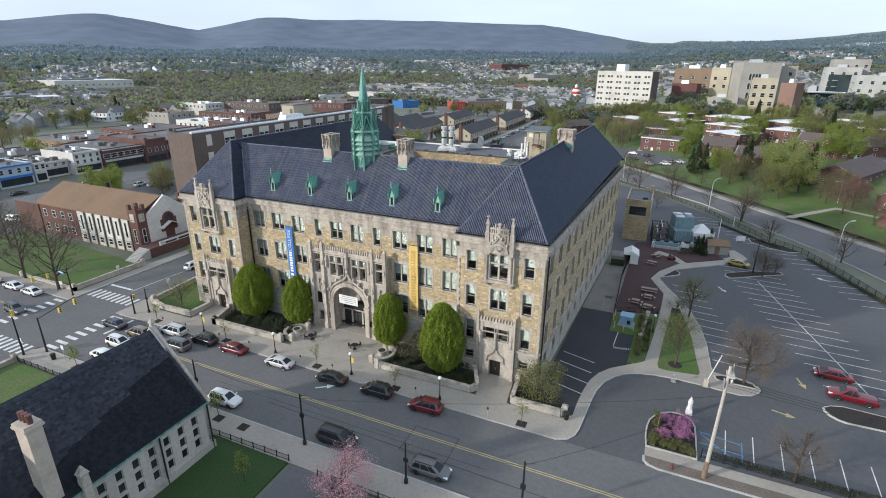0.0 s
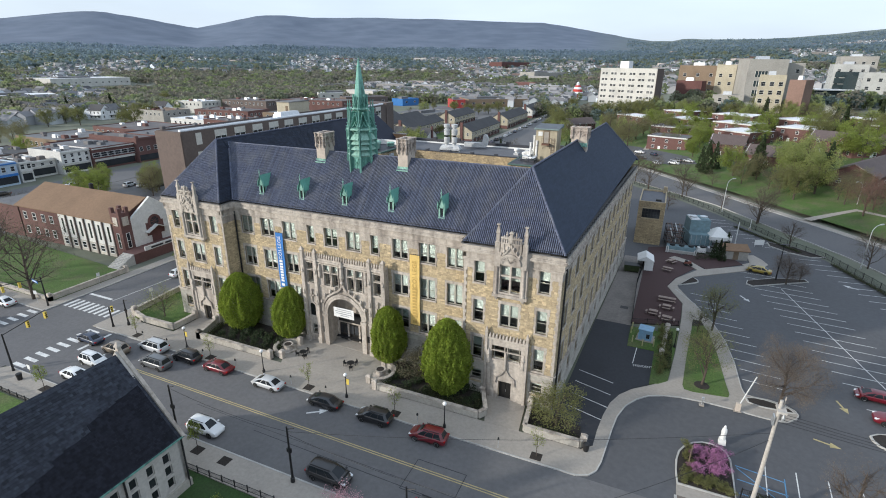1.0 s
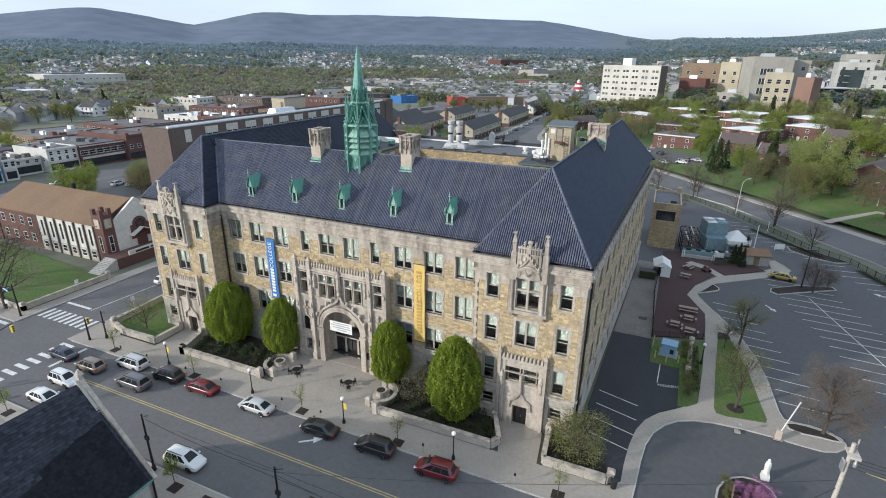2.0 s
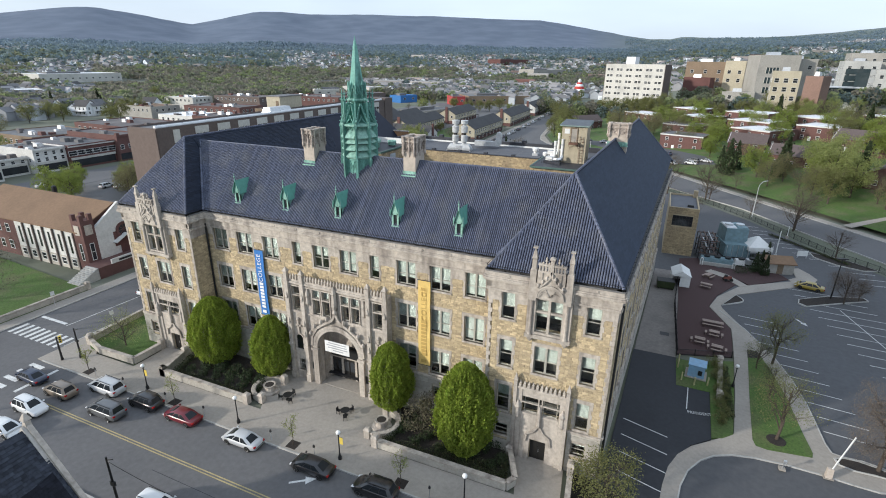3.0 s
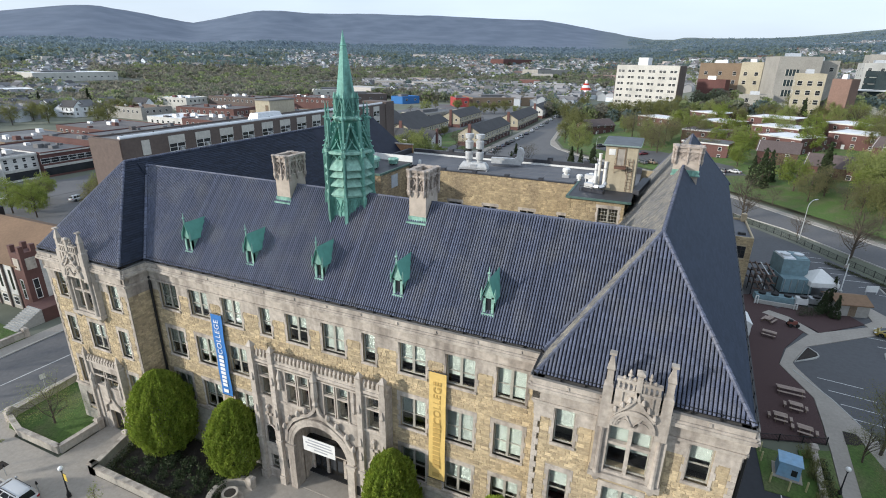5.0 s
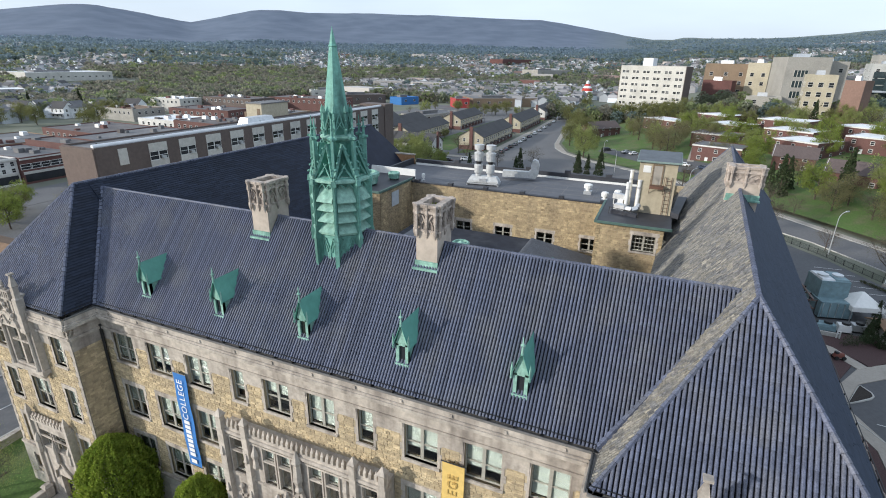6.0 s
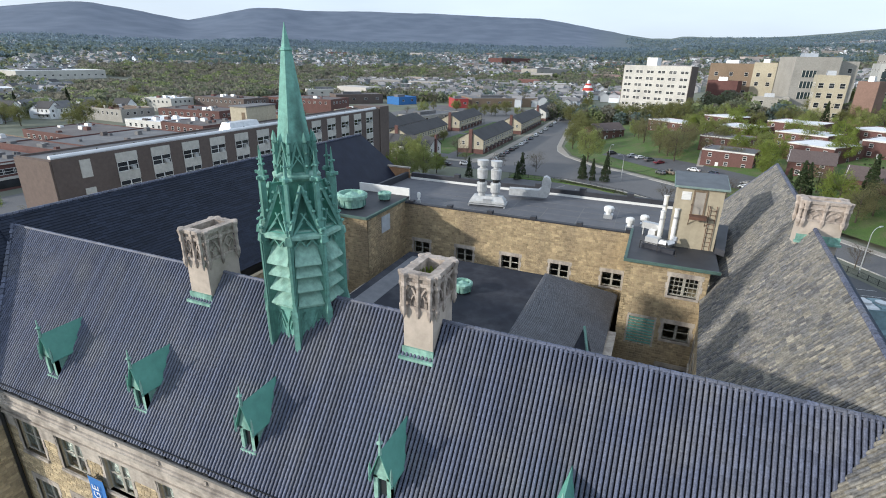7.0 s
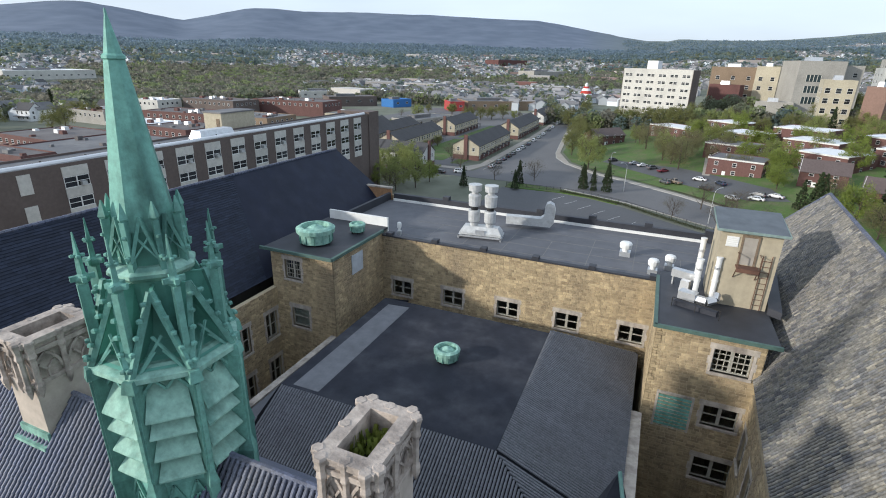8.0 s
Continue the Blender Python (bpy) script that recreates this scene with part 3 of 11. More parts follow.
drape("path", [(78.4, 112.6), (79.9, 110.6), (92.1, 119.3), (105.6, 106.3), (106.3, 107.5), (92.3, 121.3)], 0.1, M["concrete"], "concrete footpath to the brick houses", "path")
slab("yard", [(10.2, -60), (40, -60), (40, -25.7), (10.2, -25.7)], -0.02, M["asphalt"], "asphalt yard behind the blossom tree", "yard")
slab("car_park", [(-138.5, -5), (-109, -5), (-109, 30), (-100, 31), (-80, 35), (-80, 120), (-139, 120)], ROAD, M["asphalt"], "grey parking area behind the brick church", "car park")
slab("car_park", [(-180, 190.5), (-60.5, 190.5), (-60.5, 430), (-180, 430)], -0.06, M["asphalt"], "worn asphalt courts round the town houses", "car park")
for x0_, x1_, y0_, y1_ in ((-66, -61, 196, 400), (-90, -71, 200, 262), (-110, -105, 200, 330), (-91, -84, 268, 330), (-135, -125, 196, 280)):
    slab("lawn", rect(x0_, x1_, y0_, y1_), -0.02, M["grass"], "narrow lawn between the town houses", "lawn", 0.1)
# kerbs
def kerb(name, pts, w=0.18, top=0.03):
    sh = Shape()
    for p, q in zip(pts, pts[1:]):
        n = max(1, int((Vector(q) - Vector(p)).length / 2.4))
        for k in range(n):
            a, b = Vector(p).lerp(Vector(q), k / n), Vector(p).lerp(Vector(q), (k + 0.985) / n)
            sh.beam((a.x, a.y, top - 0.14), (b.x, b.y, top - 0.14), w, 0.28)
    return solid(name, sh, M["kerb"], "pale stone kerb along the roadside", "kerb", kind="structure")


kerb("kerb", [(-41, -9.5), (36.2, -9.5), (37.4, -9.0), (38.1, -8.0), (38.4, -6.5), (38.65, -3.6), (38.9, -0.4), (39.25, 2.4), (40.0, 4.9), (41.2, 6.9), (42.6, 8.3), (44.4, 9.2), (46.5, 9.7), (49.5, 9.9), (52.5, 9.8), (55.2, 9.5), (57.3, 9.4), (58.7, 9.9), (59.6, 10.8), (59.95, 11.7), (59.7, 12.6), (58.7, 13.4), (57.0, 13.8), (55.3, 13.7), (54.3, 13.9), (54.0, 15.3), (53.7, 22.2), (53.0, 28.0), (51.6, 33.8), (48.9, 40.8), (45.6, 46.5)], 0.14)
kerb("kerb", [(-41, -22), (45, -22)])
kerb("kerb", [(-42, -6), (-42, 34)])
kerb("kerb", [(-55, 34), (-55, -9.5), (-110, -9.5)])
kerb("kerb", near_k[:8])
kerb("kerb", [(150, -60), (108, 62), (95.7, 86.8), (85.2, 101), (71, 119.8), (57, 138), (34, 169), (22, 181), (3, 196), (-8, 203), (-22, 219), (-28, 231), (-31, 245), (-40, 322)])
kerb("kerb", [(-49, 190), (-49, 215), (-50.5, 290), (-56, 420)])


def marks(name, boxes, mat, z, label, kind="structure"):
    sh = Shape()
    for (x0, y0, x1, y1, w) in boxes:
        d = Vector((x1 - x0, y1 - y0)).normalized()
        n = Vector((-d.y, d.x)) * w / 2
        sh.prism([(x0 - n.x, y0 - n.y), (x1 - n.x, y1 - n.y), (x1 + n.x, y1 + n.y), (x0 + n.x, y0 + n.y)], z, z + 0.006)
    return solid(name, sh, mat, label, "road marking", kind=kind)


RZ = ROAD + 0.004
marks("road_marking", [(-34, -15.0, 140, -15.75, 0.13), (-34, -15.3, 140, -16.05, 0.13)], M["yellow"], RZ, "double yellow centre line")
marks("road_marking", [(-120, -15.0, -58, -15.0, 0.13), (-120, -15.3, -58, -15.3, 0.13)], M["yellow"], RZ, "double yellow centre line")
marks("crosswalk", [(-43.4 - 1.32 * k, -6.7, -43.4 - 1.32 * k, -3.9, 0.62) for k in range(9)], M["paint"], RZ, "white striped pedestrian crossing")
marks("crosswalk", [(-41.6, -10.6 - 1.5 * k, -39.0, -10.6 - 1.5 * k, 0.62) for k in range(8)], M["paint"], RZ, "white striped pedestrian crossing")
marks("crosswalk", [(-43.2 - 1.32 * k, -24.8, -43.2 - 1.32 * k, -22.2, 0.62) for k in range(9)], M["paint"], RZ, "white striped pedestrian crossing")
marks("crosswalk", [(-57.8, -10.4 - 1.5 * k, -55.4, -10.4 - 1.5 * k, 0.62) for k in range(8)], M["paint"], RZ, "white striped pedestrian crossing")
marks("stop_line", [(-54.6, -1.6, -48.6, -1.6, 0.5), (-36.8, -15.2, -36.8, -10.0, 0.5), (-48.0, -2.0, -46.6, 20, 0.13)], M["paint"], RZ, "white stop lines")
marks("patch_outline", [(19.9, -18.6, 25.6, -18.6, 0.08), (25.6, -18.6, 25.6, -14.2, 0.08), (25.6, -14.2, 19.9, -14.2, 0.08), (19.9, -14.2, 19.9, -18.6, 0.08), (0, -18.0, 60, -19.0, 0.07), (-10, -17.2, 30, -17.5, 0.05)], M["blacktop"], RZ, "tar-filled cracks in the road", )
# parking bays
bays = []
for k in range(17):
    y = 16.5 + 2.82 * k
    cx = 73.3 - (y - 17.6) * 0.225
    bays.append((cx - 5.3, y + 0.4, cx + 5.3, y - 0.4, 0.11))
bays.append((73.4, 17.0, 64.7, 55.3, 0.12))
for k in range(11):
    y = 17.5 + 2.8 * k
    ex = 54.4 - max(0, y - 20) * 0.235
    bays.append((ex, y + 0.3, ex + 5.0, y - 0.2, 0.11))
for k in range(26):
    y = 30 + 2.9 * k
    t = [(97, 42), (86.0, 50.8), (81.5, 65), (75.5, 77.6), (69, 84), (56, 108)]
    for (ax_, ay_), (bx_, by_) in zip(t, t[1:]):
        if ay_ <= y < by_:
            x = ax_ + (bx_ - ax_) * (y - ay_) / (by_ - ay_)
            bays.append((x - 5.6, y - 0.3, x - 0.6, y + 0.3, 0.11))
for k in range(9):
    bays.append((54.5 + 2.9 * k, -4.6, 54.9 + 2.9 * k, 0.6, 0.11))
for k in range(8):
    bays.append((-12 + 4.6 * k, 162.5 - 3.9 * k, -15 + 4.6 * k, 156.5 - 3.9 * k, 0.11))
marks("bay_lines", bays, M["paint"], RZ + 0.012, "white parking bay lines")
M["blue"] = material("blue_road_paint", (0.10, 0.25, 0.42), 0.8, spread=0.2)
marks("bay_lines", [(51.9, -0.9, 56.5, -1.5, 0.12), (51.9, -3.0, 56.5, -3.4, 0.12), (56.5, -1.0, 56.2, -5.0, 0.12), (51.9, -5.0, 56.2, -5.4, 0.12), (52, -1.2, 56, -5, .1)], M["blue"], RZ + 0.012, "blue disabled bay lines")
marks("bay_lines", [(33.2, 2 + 2.9 * k, 38.0, 0.6 + 2.9 * k, 0.11) for k in range(4)] + [(40.38, 21.6, 40.05, 15.6, 0.11)], M["paint"], 0.0 - 0.026, "white bay lines on black asphalt")


def arrow(x, y, rz, mat):
    sh = Shape().prism([(-1.3, -0.12), (0.3, -0.12), (0.3, -0.5), (1.4, 0), (0.3, 0.5), (0.3, 0.12), (-1.3, 0.12)], 0, 0.006)
    solid("arrow", sh, mat, "painted direction arrow on the car park", "road marking", (x, y, RZ + 0.014), rz, group="painted arrows", kind="structure")


for x, y, rz, mt in ((65.5, 16.2, -75, "yellow"), (62.0, 7.3, -15, "yellow"), (57.6, 47.5, -60, "paint"), (77.5, 62, 150, "paint"), (4.8, -12.2, 35, "paint")):
    arrow(x, y, rz, M[mt])

# ---- the college building ----
AX = -0.55                      # axis of the middle block
RW, LW, HALF = 25.35, -26.4, 6.0   # centres and half width of the two wings
WY = 0.35                       # the west wing stands a little further back
EAVE, CORN = 20.45, 18.85
SKEW = 0.055                    # the east wing runs a little outwards
college = thing("college_building", "four-storey buff sandstone college with dark tiled roofs and green spire", "building")


def face(x, y, rz):
    """Frame of a wall: u along it, d into it, z up."""
    return pose(x, y, 0, 0, 0, rz)


def wall_cells(sh, m, u0, u1, z0, z1, thick, holes):
    """A wall in one piece with real openings through it."""
    us = sorted({u0, u1, *[u for h in holes for u in h[:2] if u0 < u < u1]})
    zs = sorted({z0, z1, *[z for h in holes for z in h[2:] if z0 < z < z1]})
    sh.lattice(us, zs, 0, thick, lambda u, z: not any(h[0] < u < h[1] and h[2] < z < h[3] for h in holes), m)


UNIT = []


def unit_stones():
    """A few rough-faced block shapes, one unit large."""
    rnd = random.Random(5)
    for k in range(10):
        i = [rnd.uniform(0.03, 0.09) for _ in range(4)]
        b = [rnd.uniform(0.75, 1.15) for _ in range(4)]
        v = [(0, 0, 0), (1, 0, 0), (1, 0, 1), (0, 0, 1), (i[0], -b[0], i[1] * 1.5), (1 - i[1], -b[1], i[2] * 1.5), (1 - i[2], -b[2], 1 - i[3] * 1.5), (i[3], -b[3], 1 - i[0] * 1.5)]
        f = [(0, 1, 5, 4), (1, 2, 6, 5), (2, 3, 7, 6), (3, 0, 4, 7), (4, 5, 6, 7)]
        sh = Shape().add(v, f)
        UNIT.append((sh, sh.mesh("stone", M["stone"])))


unit_stones()


def stones(rest, m, u0, u1, z0, z1, holes, seed, single=None, rise=(0.15, 0.33), run=(0.20, 0.62), depth=0.034, limit=0):
    """Random ashlar on a wall; up to limit blocks become objects under single, the others go into rest."""
    rnd = random.Random(seed)
    z, made = z0, 0
    while z < z1 - 0.1:
        hgt = min(rnd.uniform(*rise), z1 - z)
        if z1 - z - hgt < 0.15:
            hgt = z1 - z
        spans = [(u0, u1)]
        for a, b, c, d in holes:
            if c < z + hgt - 0.03 and d > z + 0.03:
                spans = [s for p, q in spans for s in ((p, min(q, a)), (max(p, b), q)) if s[1] - s[0] > 0.06]
        for p, q in spans:
            u = p
            while u < q - 0.02:
                w = rnd.uniform(*run)
                if q - u - w < 0.35:
                    w = q - u
                w = min(w, q - u)
                g = 0.012
                two = rnd.random() < 0.25 and hgt > 0.4
                for k in range(2 if two else 1):
                    zz, hh = (z + k * hgt / 2, hgt / 2) if two else (z, hgt)
                    sh, me = rnd.choice(UNIT)
                    t = m @ Matrix.Translation((u + g, 0, zz + g)) @ Matrix.Diagonal((w - 2 * g, depth, hh - 2 * g, 1))
                    if single is not None and made < limit:
                        ob = new("stone", me)
                        ob.parent = single
                        ob.matrix_basis = t
                        made += 1
                    else:
                        rest.add(sh.v, sh.f, t)
                u += w
        z += hgt


# window kinds: built once, set many times
def window_kit(w, h, leaves, rail=0.5, bars=0, blind=0.6):
    fr, pane, bl, sill, sur = Shape(), Shape(), Shape(), Shape(), Shape()
    a, b = 0.20, 0.30
    xs = [-w / 2 + w * k / leaves for k in range(leaves + 1)]
    ub = [(-w / 2, -w / 2 + 0.09), (w / 2 - 0.09, w / 2)] + [(x - 0.11, x + 0.11) for x in xs[1:-1]]
    zb = [(0, 0.10), (h - 0.10, h), (h * rail - 0.035, h * rail + 0.035)]
    if bars:
        for p, q in zip(xs, xs[1:]):
            ub += [(p + (q - p) * k / bars - 0.02, p + (q - p) * k / bars + 0.02) for k in range(1, bars)]
        zb += [(h * k / (bars + 1) - 0.02, h * k / (bars + 1) + 0.02) for k in range(1, bars + 1) if abs(k / (bars + 1) - rail) > 0.08]
    fr.lattice(sorted({c for p in ub for c in p}), sorted({c for p in zb for c in p}), a, b,
               lambda u, z: any(p < u < q for p, q in ub) or any(p < z < q for p, q in zb))
    for p, q in zip(xs, xs[1:]):
        pane.box(p + 0.08, q - 0.08, 0.245, 0.257, 0.08, h - 0.08)
        bl.box(p + 0.10, q - 0.10, 0.33, 0.345, h * (1 - blind), h - 0.06)
    sill.box(-w / 2 - 0.18, w / 2 + 0.18, -0.13, 0.2, -0.20, 0.0)
    n = int(h / 0.48)
    sur.lattice([-w / 2 - 0.30, -w / 2 - 0.18, -w / 2, w / 2, w / 2 + 0.18, w / 2 + 0.30], [h * k / n for k in range(n + 1)] + [h + 0.42], -0.04, 0.08,
                lambda u, z: z > h or (abs(u) > w / 2 and (abs(u) < w / 2 + 0.18 or int(z / h * n) % 2 == 1)))
    return [("window", fr.mesh("window", M["frame"])), ("pane", pane.mesh("pane", M["glass"])), ("sill", sill.mesh("sill", M["limestone"])),
            ("surround", sur.mesh("surround", M["limestone"])), ("blind", bl.mesh("blind", M["blind"])) if blind > 0 else None]


KITS = {}


def set_window(m, u, z0, w, h, leaves=1, rail=0.42, bars=0, blind=0.6, surround=True, parent=None):
    key = (round(w, 2), round(h, 2), leaves, rail, bars, blind)
    if key not in KITS:
        KITS[key] = window_kit(w, h, leaves, rail, bars, blind)
    kit = [k for k in KITS[key] if k]
    top = new("window", kit[0][1])
    top.parent = parent or college
    top.matrix_basis = m @ Matrix.Translation((u, 0, z0))
    for name, me in kit[1:]:
        if name == "surround" and not surround:
            continue
        ob = new(name, me)
        ob.parent = top
        if name == "pane":
            ob.visible_shadow = False
    return top


rnd = random.Random(11)
FRONT = face(0, 2.9, 0)
FR, FL = face(RW, 0, 0), face(LW, WY, 0)
rows = [(15.75, 2.75), (10.4, 3.0), (5.15, 3.05)]
pairs = [(8.85, 2.3), (12.95, 2.35), (16.95, 2.25)]
front_holes, front_win = [], []
for z, h in rows:
    for c, w in pairs:
        for s in (1, -1):
            u = AX + s * (c - AX) if s < 0 else c
            front_win.append((u, z, w, h, 2))
for u, w, n in ((-2.45, 2.2, 2), (1.35, 2.2, 2), (4.85, 1.15, 1), (-5.95, 1.15, 1)):
    front_win.append((u, 15.75, w, 2.75, n))
for c, w in pairs:
    for s in (1, -1):
        u = AX + s * (c - AX) if s < 0 else c
        front_win.append((u, 1.9, 1.6, 1.5, 1))
front_holes = [(u - w / 2, u + w / 2, z, z + h) for u, z, w, h, n in front_win]
portal_gap = (-7.1, 6.9, -0.3, 14.2)
main_wall = Shape()
wall_cells(main_wall, FRONT, -20.45, 19.4, -0.3, CORN, 0.5, front_holes + [(-6.8, 6.6, -0.3, 13.6)])
main_front = part("wall", main_wall, M["mortar"], college)
rest = Shape()
clear = [(a - 0.3, b + 0.3, c - 0.2, d + 0.42) for a, b, c, d in front_holes] + [portal_gap]
stones(rest, FRONT, -20.35, 19.3, 4.9, 17.55, clear, 21)
part("stone_facing", rest, M["stone"], main_front, kind="stuff")
for u, z, w, h, n in front_win:
    set_window(FRONT, u, z, w, h, n, 0.45 if h > 2 else 0.5, 0, rnd.choice((0.45, 0.55, 0.62, 0.7, 0.9)) if h > 2 else 0.4)


def plinth(m, u0, u1, holes, name="plinth"):
    sh = Shape()
    z = -0.3
    k = 0
    while z < 4.55:
        hh = 0.58
        spans = [(u0, u1)]
        for a, b, c, d in holes:
            if c < z + hh - 0.02 and d > z + 0.02:
                spans = [s for p, q in spans for s in ((p, min(q, a)), (max(p, b), q)) if s[1] - s[0] > 0.05]
        for p, q in spans:
            n = max(1, round((q - p) / 1.5))
            for i in range(n):
                sh.box(p + (q - p) * i / n + 0.01, p + (q - p) * (i + 1) / n - 0.01, -0.14, 0.02, z + 0.01, min(z + hh, 4.62) - 0.01, m)
        z += hh
    part(name, sh, M["plinth"], college)
    belt = Shape()
    for p, q in [(u0, u1)] if not any(h[3] > 4.7 > h[2] for h in holes) else [s for h in holes if h[3] > 4.7 > h[2] for s in ((u0, h[0]), (h[1], u1))]:
        belt.box(p, q, -0.24, 0.02, 4.62, 4.86, m)
    part("belt_course", belt, M["limestone"], college)


def cornice(m, u0, u1, wins, name="cornice"):
    """Panelled frieze between the top windows, cornice and gutter."""
    sh = Shape()
    edges = sorted([(u - w / 2 - 0.08, u + w / 2 + 0.08) for u, w in wins])
    p = u0
    for a, b in edges + [(u1, u1)]:
        if a - p > 0.1:
            sh.box(p, a, -0.07, 0.02, 17.55, 18.1, m).box(p, a, -0.10, 0.02, 18.12, 18.6, m)
        p = b
    sh.box(u0 - 0.12, u1 + 0.12, -0.26, 0.3, 18.6, 18.82, m).box(u0 - 0.12, u1 + 0.12, -0.16, 0.3, 18.82, 18.95, m)
    sh.box(u0 - 0.2, u1 + 0.2, -0.20, 0.3, 18.96, 19.6, m).box(u0 - 0.3, u1 + 0.3, -0.38, 0.3, 19.6, 19.76, m)
    sh.box(u0 - 0.42, u1 + 0.42, -0.58, 0.3, 19.77, 20.0, m).box(u0 - 0.34, u1 + 0.34, -0.50, 0.3, 20.01, 20.16, m)
    sh.box(u0 - 0.24, u1 + 0.24, -0.40, 0.45, 20.17, 20.58, m)
    n = int((u1 - u0) / 3.1)
    for k in range(n):                 # lion-head spouts on the gutter band
        u = u0 + (u1 - u0) * (k + 0.5) / n
        sh.frustum(u - 0.10, u + 0.10, -0.50, -0.40, 20.24, 20.46, 0.03, m)
    part(name, sh, M["limestone"], college)
    part("gutter", Shape().box(u0 - 0.26, u1 + 0.26, -0.43, -0.36, 20.56, 20.70, m).box(u0 - 0.24, u1 + 0.24, -0.36, 0.45, 20.585, 20.62, m), M["lead"], college)
    rail = Shape()
    n = max(1, int((u1 - u0) / 1.5))
    for k in range(n + 1):
        u = u0 + (u1 - u0) * k / n
        rail.box(u - 0.025, u + 0.025, -0.30, -0.25, 20.62, 21.12, m).box(u - 0.04, u + 0.04, -0.30, -0.05, 20.62, 20.67, m)
    for z in (20.86, 21.10):
        rail.box(u0 - 0.2, u1 + 0.2, -0.295, -0.255, z, z + 0.035, m)
    part("snow_rail", rail, M["iron"], college)


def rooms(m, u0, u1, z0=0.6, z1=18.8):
    """Near-black liner behind a row of windows: added floors and a back wall, unlit depth put into the colour."""
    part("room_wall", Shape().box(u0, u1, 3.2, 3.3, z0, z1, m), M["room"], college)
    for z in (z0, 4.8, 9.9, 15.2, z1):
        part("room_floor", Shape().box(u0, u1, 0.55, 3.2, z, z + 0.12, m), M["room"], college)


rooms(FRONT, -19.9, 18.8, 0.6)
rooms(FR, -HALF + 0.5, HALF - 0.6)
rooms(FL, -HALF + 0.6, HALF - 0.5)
for u0, u1 in ((-20.35, -7.1), (6.9, 19.3)):
    plinth(FRONT, u0, u1, [(u - w / 2 - 0.05, u + w / 2 + 0.05, z - 0.2, z + h + 0.1) for u, z, w, h, n in front_win if z < 3 and u0 < u < u1])
cornice(FRONT, -20.2, 19.2, [(u, w) for u, z, w, h, n in front_win if z > 15])


def wing_front(m, seed, single):
    wins = []
    for z, h in rows:
        for c in (-4.0, 4.0):
            wins.append((c, z, 1.3, h, 1))
    wins.append((0, 10.4, 2.3, 3.0, 2))
    low = [(-4.0, 2.0, 1.4, 1.4, 1), (4.0, 2.0, 1.4, 1.4, 1)]
    holes = [(u - w / 2, u + w / 2, z, z + h) for u, z, w, h, n in wins + low]
    extra = [(-1.3, 1.3, 15.2, 18.6), (-1.9, 1.9, 5.7, 7.7), (-0.8, 0.8, -0.3, 2.6)]
    sh = Shape()
    wall_cells(sh, m, -HALF, HALF, -0.3, CORN, 0.5, holes + extra)
    w_ob = part("wall", sh, M["mortar"], college)
    sp = Shape()
    clear = [(a - 0.3, b + 0.3, c - 0.2, d + 0.42) for a, b, c, d in holes] + [(-2.2, 2.2, 14.7, 19), (-2.85, 2.85, -0.3, 9.3)]
    # pale quoins on both corners
    for s in (-1, 1):
        for k in range(26):
            z0 = 4.9 + k * 0.487
            w = 0.42 if k % 2 else 0.28
            sp.box(min(s * HALF, s * (HALF - w)), max(s * HALF, s * (HALF - w)), -0.05, 0.02, z0 + 0.01, z0 + 0.475, m)
    part("quoin_facing", sp, M["limestone"], college, kind="stuff")
    r = Shape()
    stones(r, m, -HALF + 0.42, HALF - 0.42, 4.9, 17.55, clear, seed, w_ob if single else None, limit=300 if single else 0)
    part("stone_facing", r, M["stone"], w_ob, kind="stuff")
    for u, z, w, h, n in wins + low:
        set_window(m, u, z, w, h, n, 0.45, 0, rnd.choice((0.45, 0.55, 0.62, 0.95)) if h > 2 else 0.3)
    for p, q in ((-HALF - 0.02, -2.85), (2.85, HALF + 0.02)):
        plinth(m, p, q, [(u - w / 2 - 0.05, u + w / 2 + 0.05, z - 0.2, z + h + 0.1) for u, z, w, h, n in low if p < u < q])
    cornice(m, -HALF, HALF, [(-4.0, 1.3), (4.0, 1.3), (0, 4.0)])
    # oriel with gable of tracery
    o = part("oriel", Shape().box(-1.25, 1.25, -0.88, 0.4, 18.9, 21.6, m), M["limestone"], college)
    part("oriel_sill", Shape().box(-2.15, 2.15, -0.65, 0.0, 14.55, 14.95, m), M["limestone"], o)
    part("oriel_apron", Shape().box(-1.25, 1.25, -0.36, 0.0, 14.95, 15.2, m), M["limestone"], o)
    part("oriel_transom", Shape().box(-1.25, 1.25, -0.46, -0.16, 17.22, 17.42, m), M["limestone"], o)
    part("oriel_mullion", Shape().box(-0.12, 0.12, -0.48, -0.16, 15.2, 18.62, m), M["limestone"], o)
    part("oriel_lintel", Shape().box(-1.25, 1.25, -0.5, 0.0, 18.62, 18.89, m), M["limestone"], o)
    for s in (-1, 1):
        part("oriel_pier", Shape().box(min(s * 1.25, s * 2.05), max(s * 1.25, s * 2.05), -0.55, 0.0, 14.96, 20.4, m), M["limestone"], o)
        part("oriel_shaft", Shape().ring(8, [(0.22, 14.96), (0.16, 15.2), (0.14, 18.3), (0.24, 18.6)], m @ Matrix.Translation((s * 1.65, -0.62, 0))), M["limestone"], o)
        part("oriel_block", Shape().box(min(s * 1.26, s * 1.95), max(s * 1.26, s * 1.95), -0.86, -0.56, 18.6, 20.4, m), M["limestone"], o)
    for s in (-1, 1):
        cb = Shape()
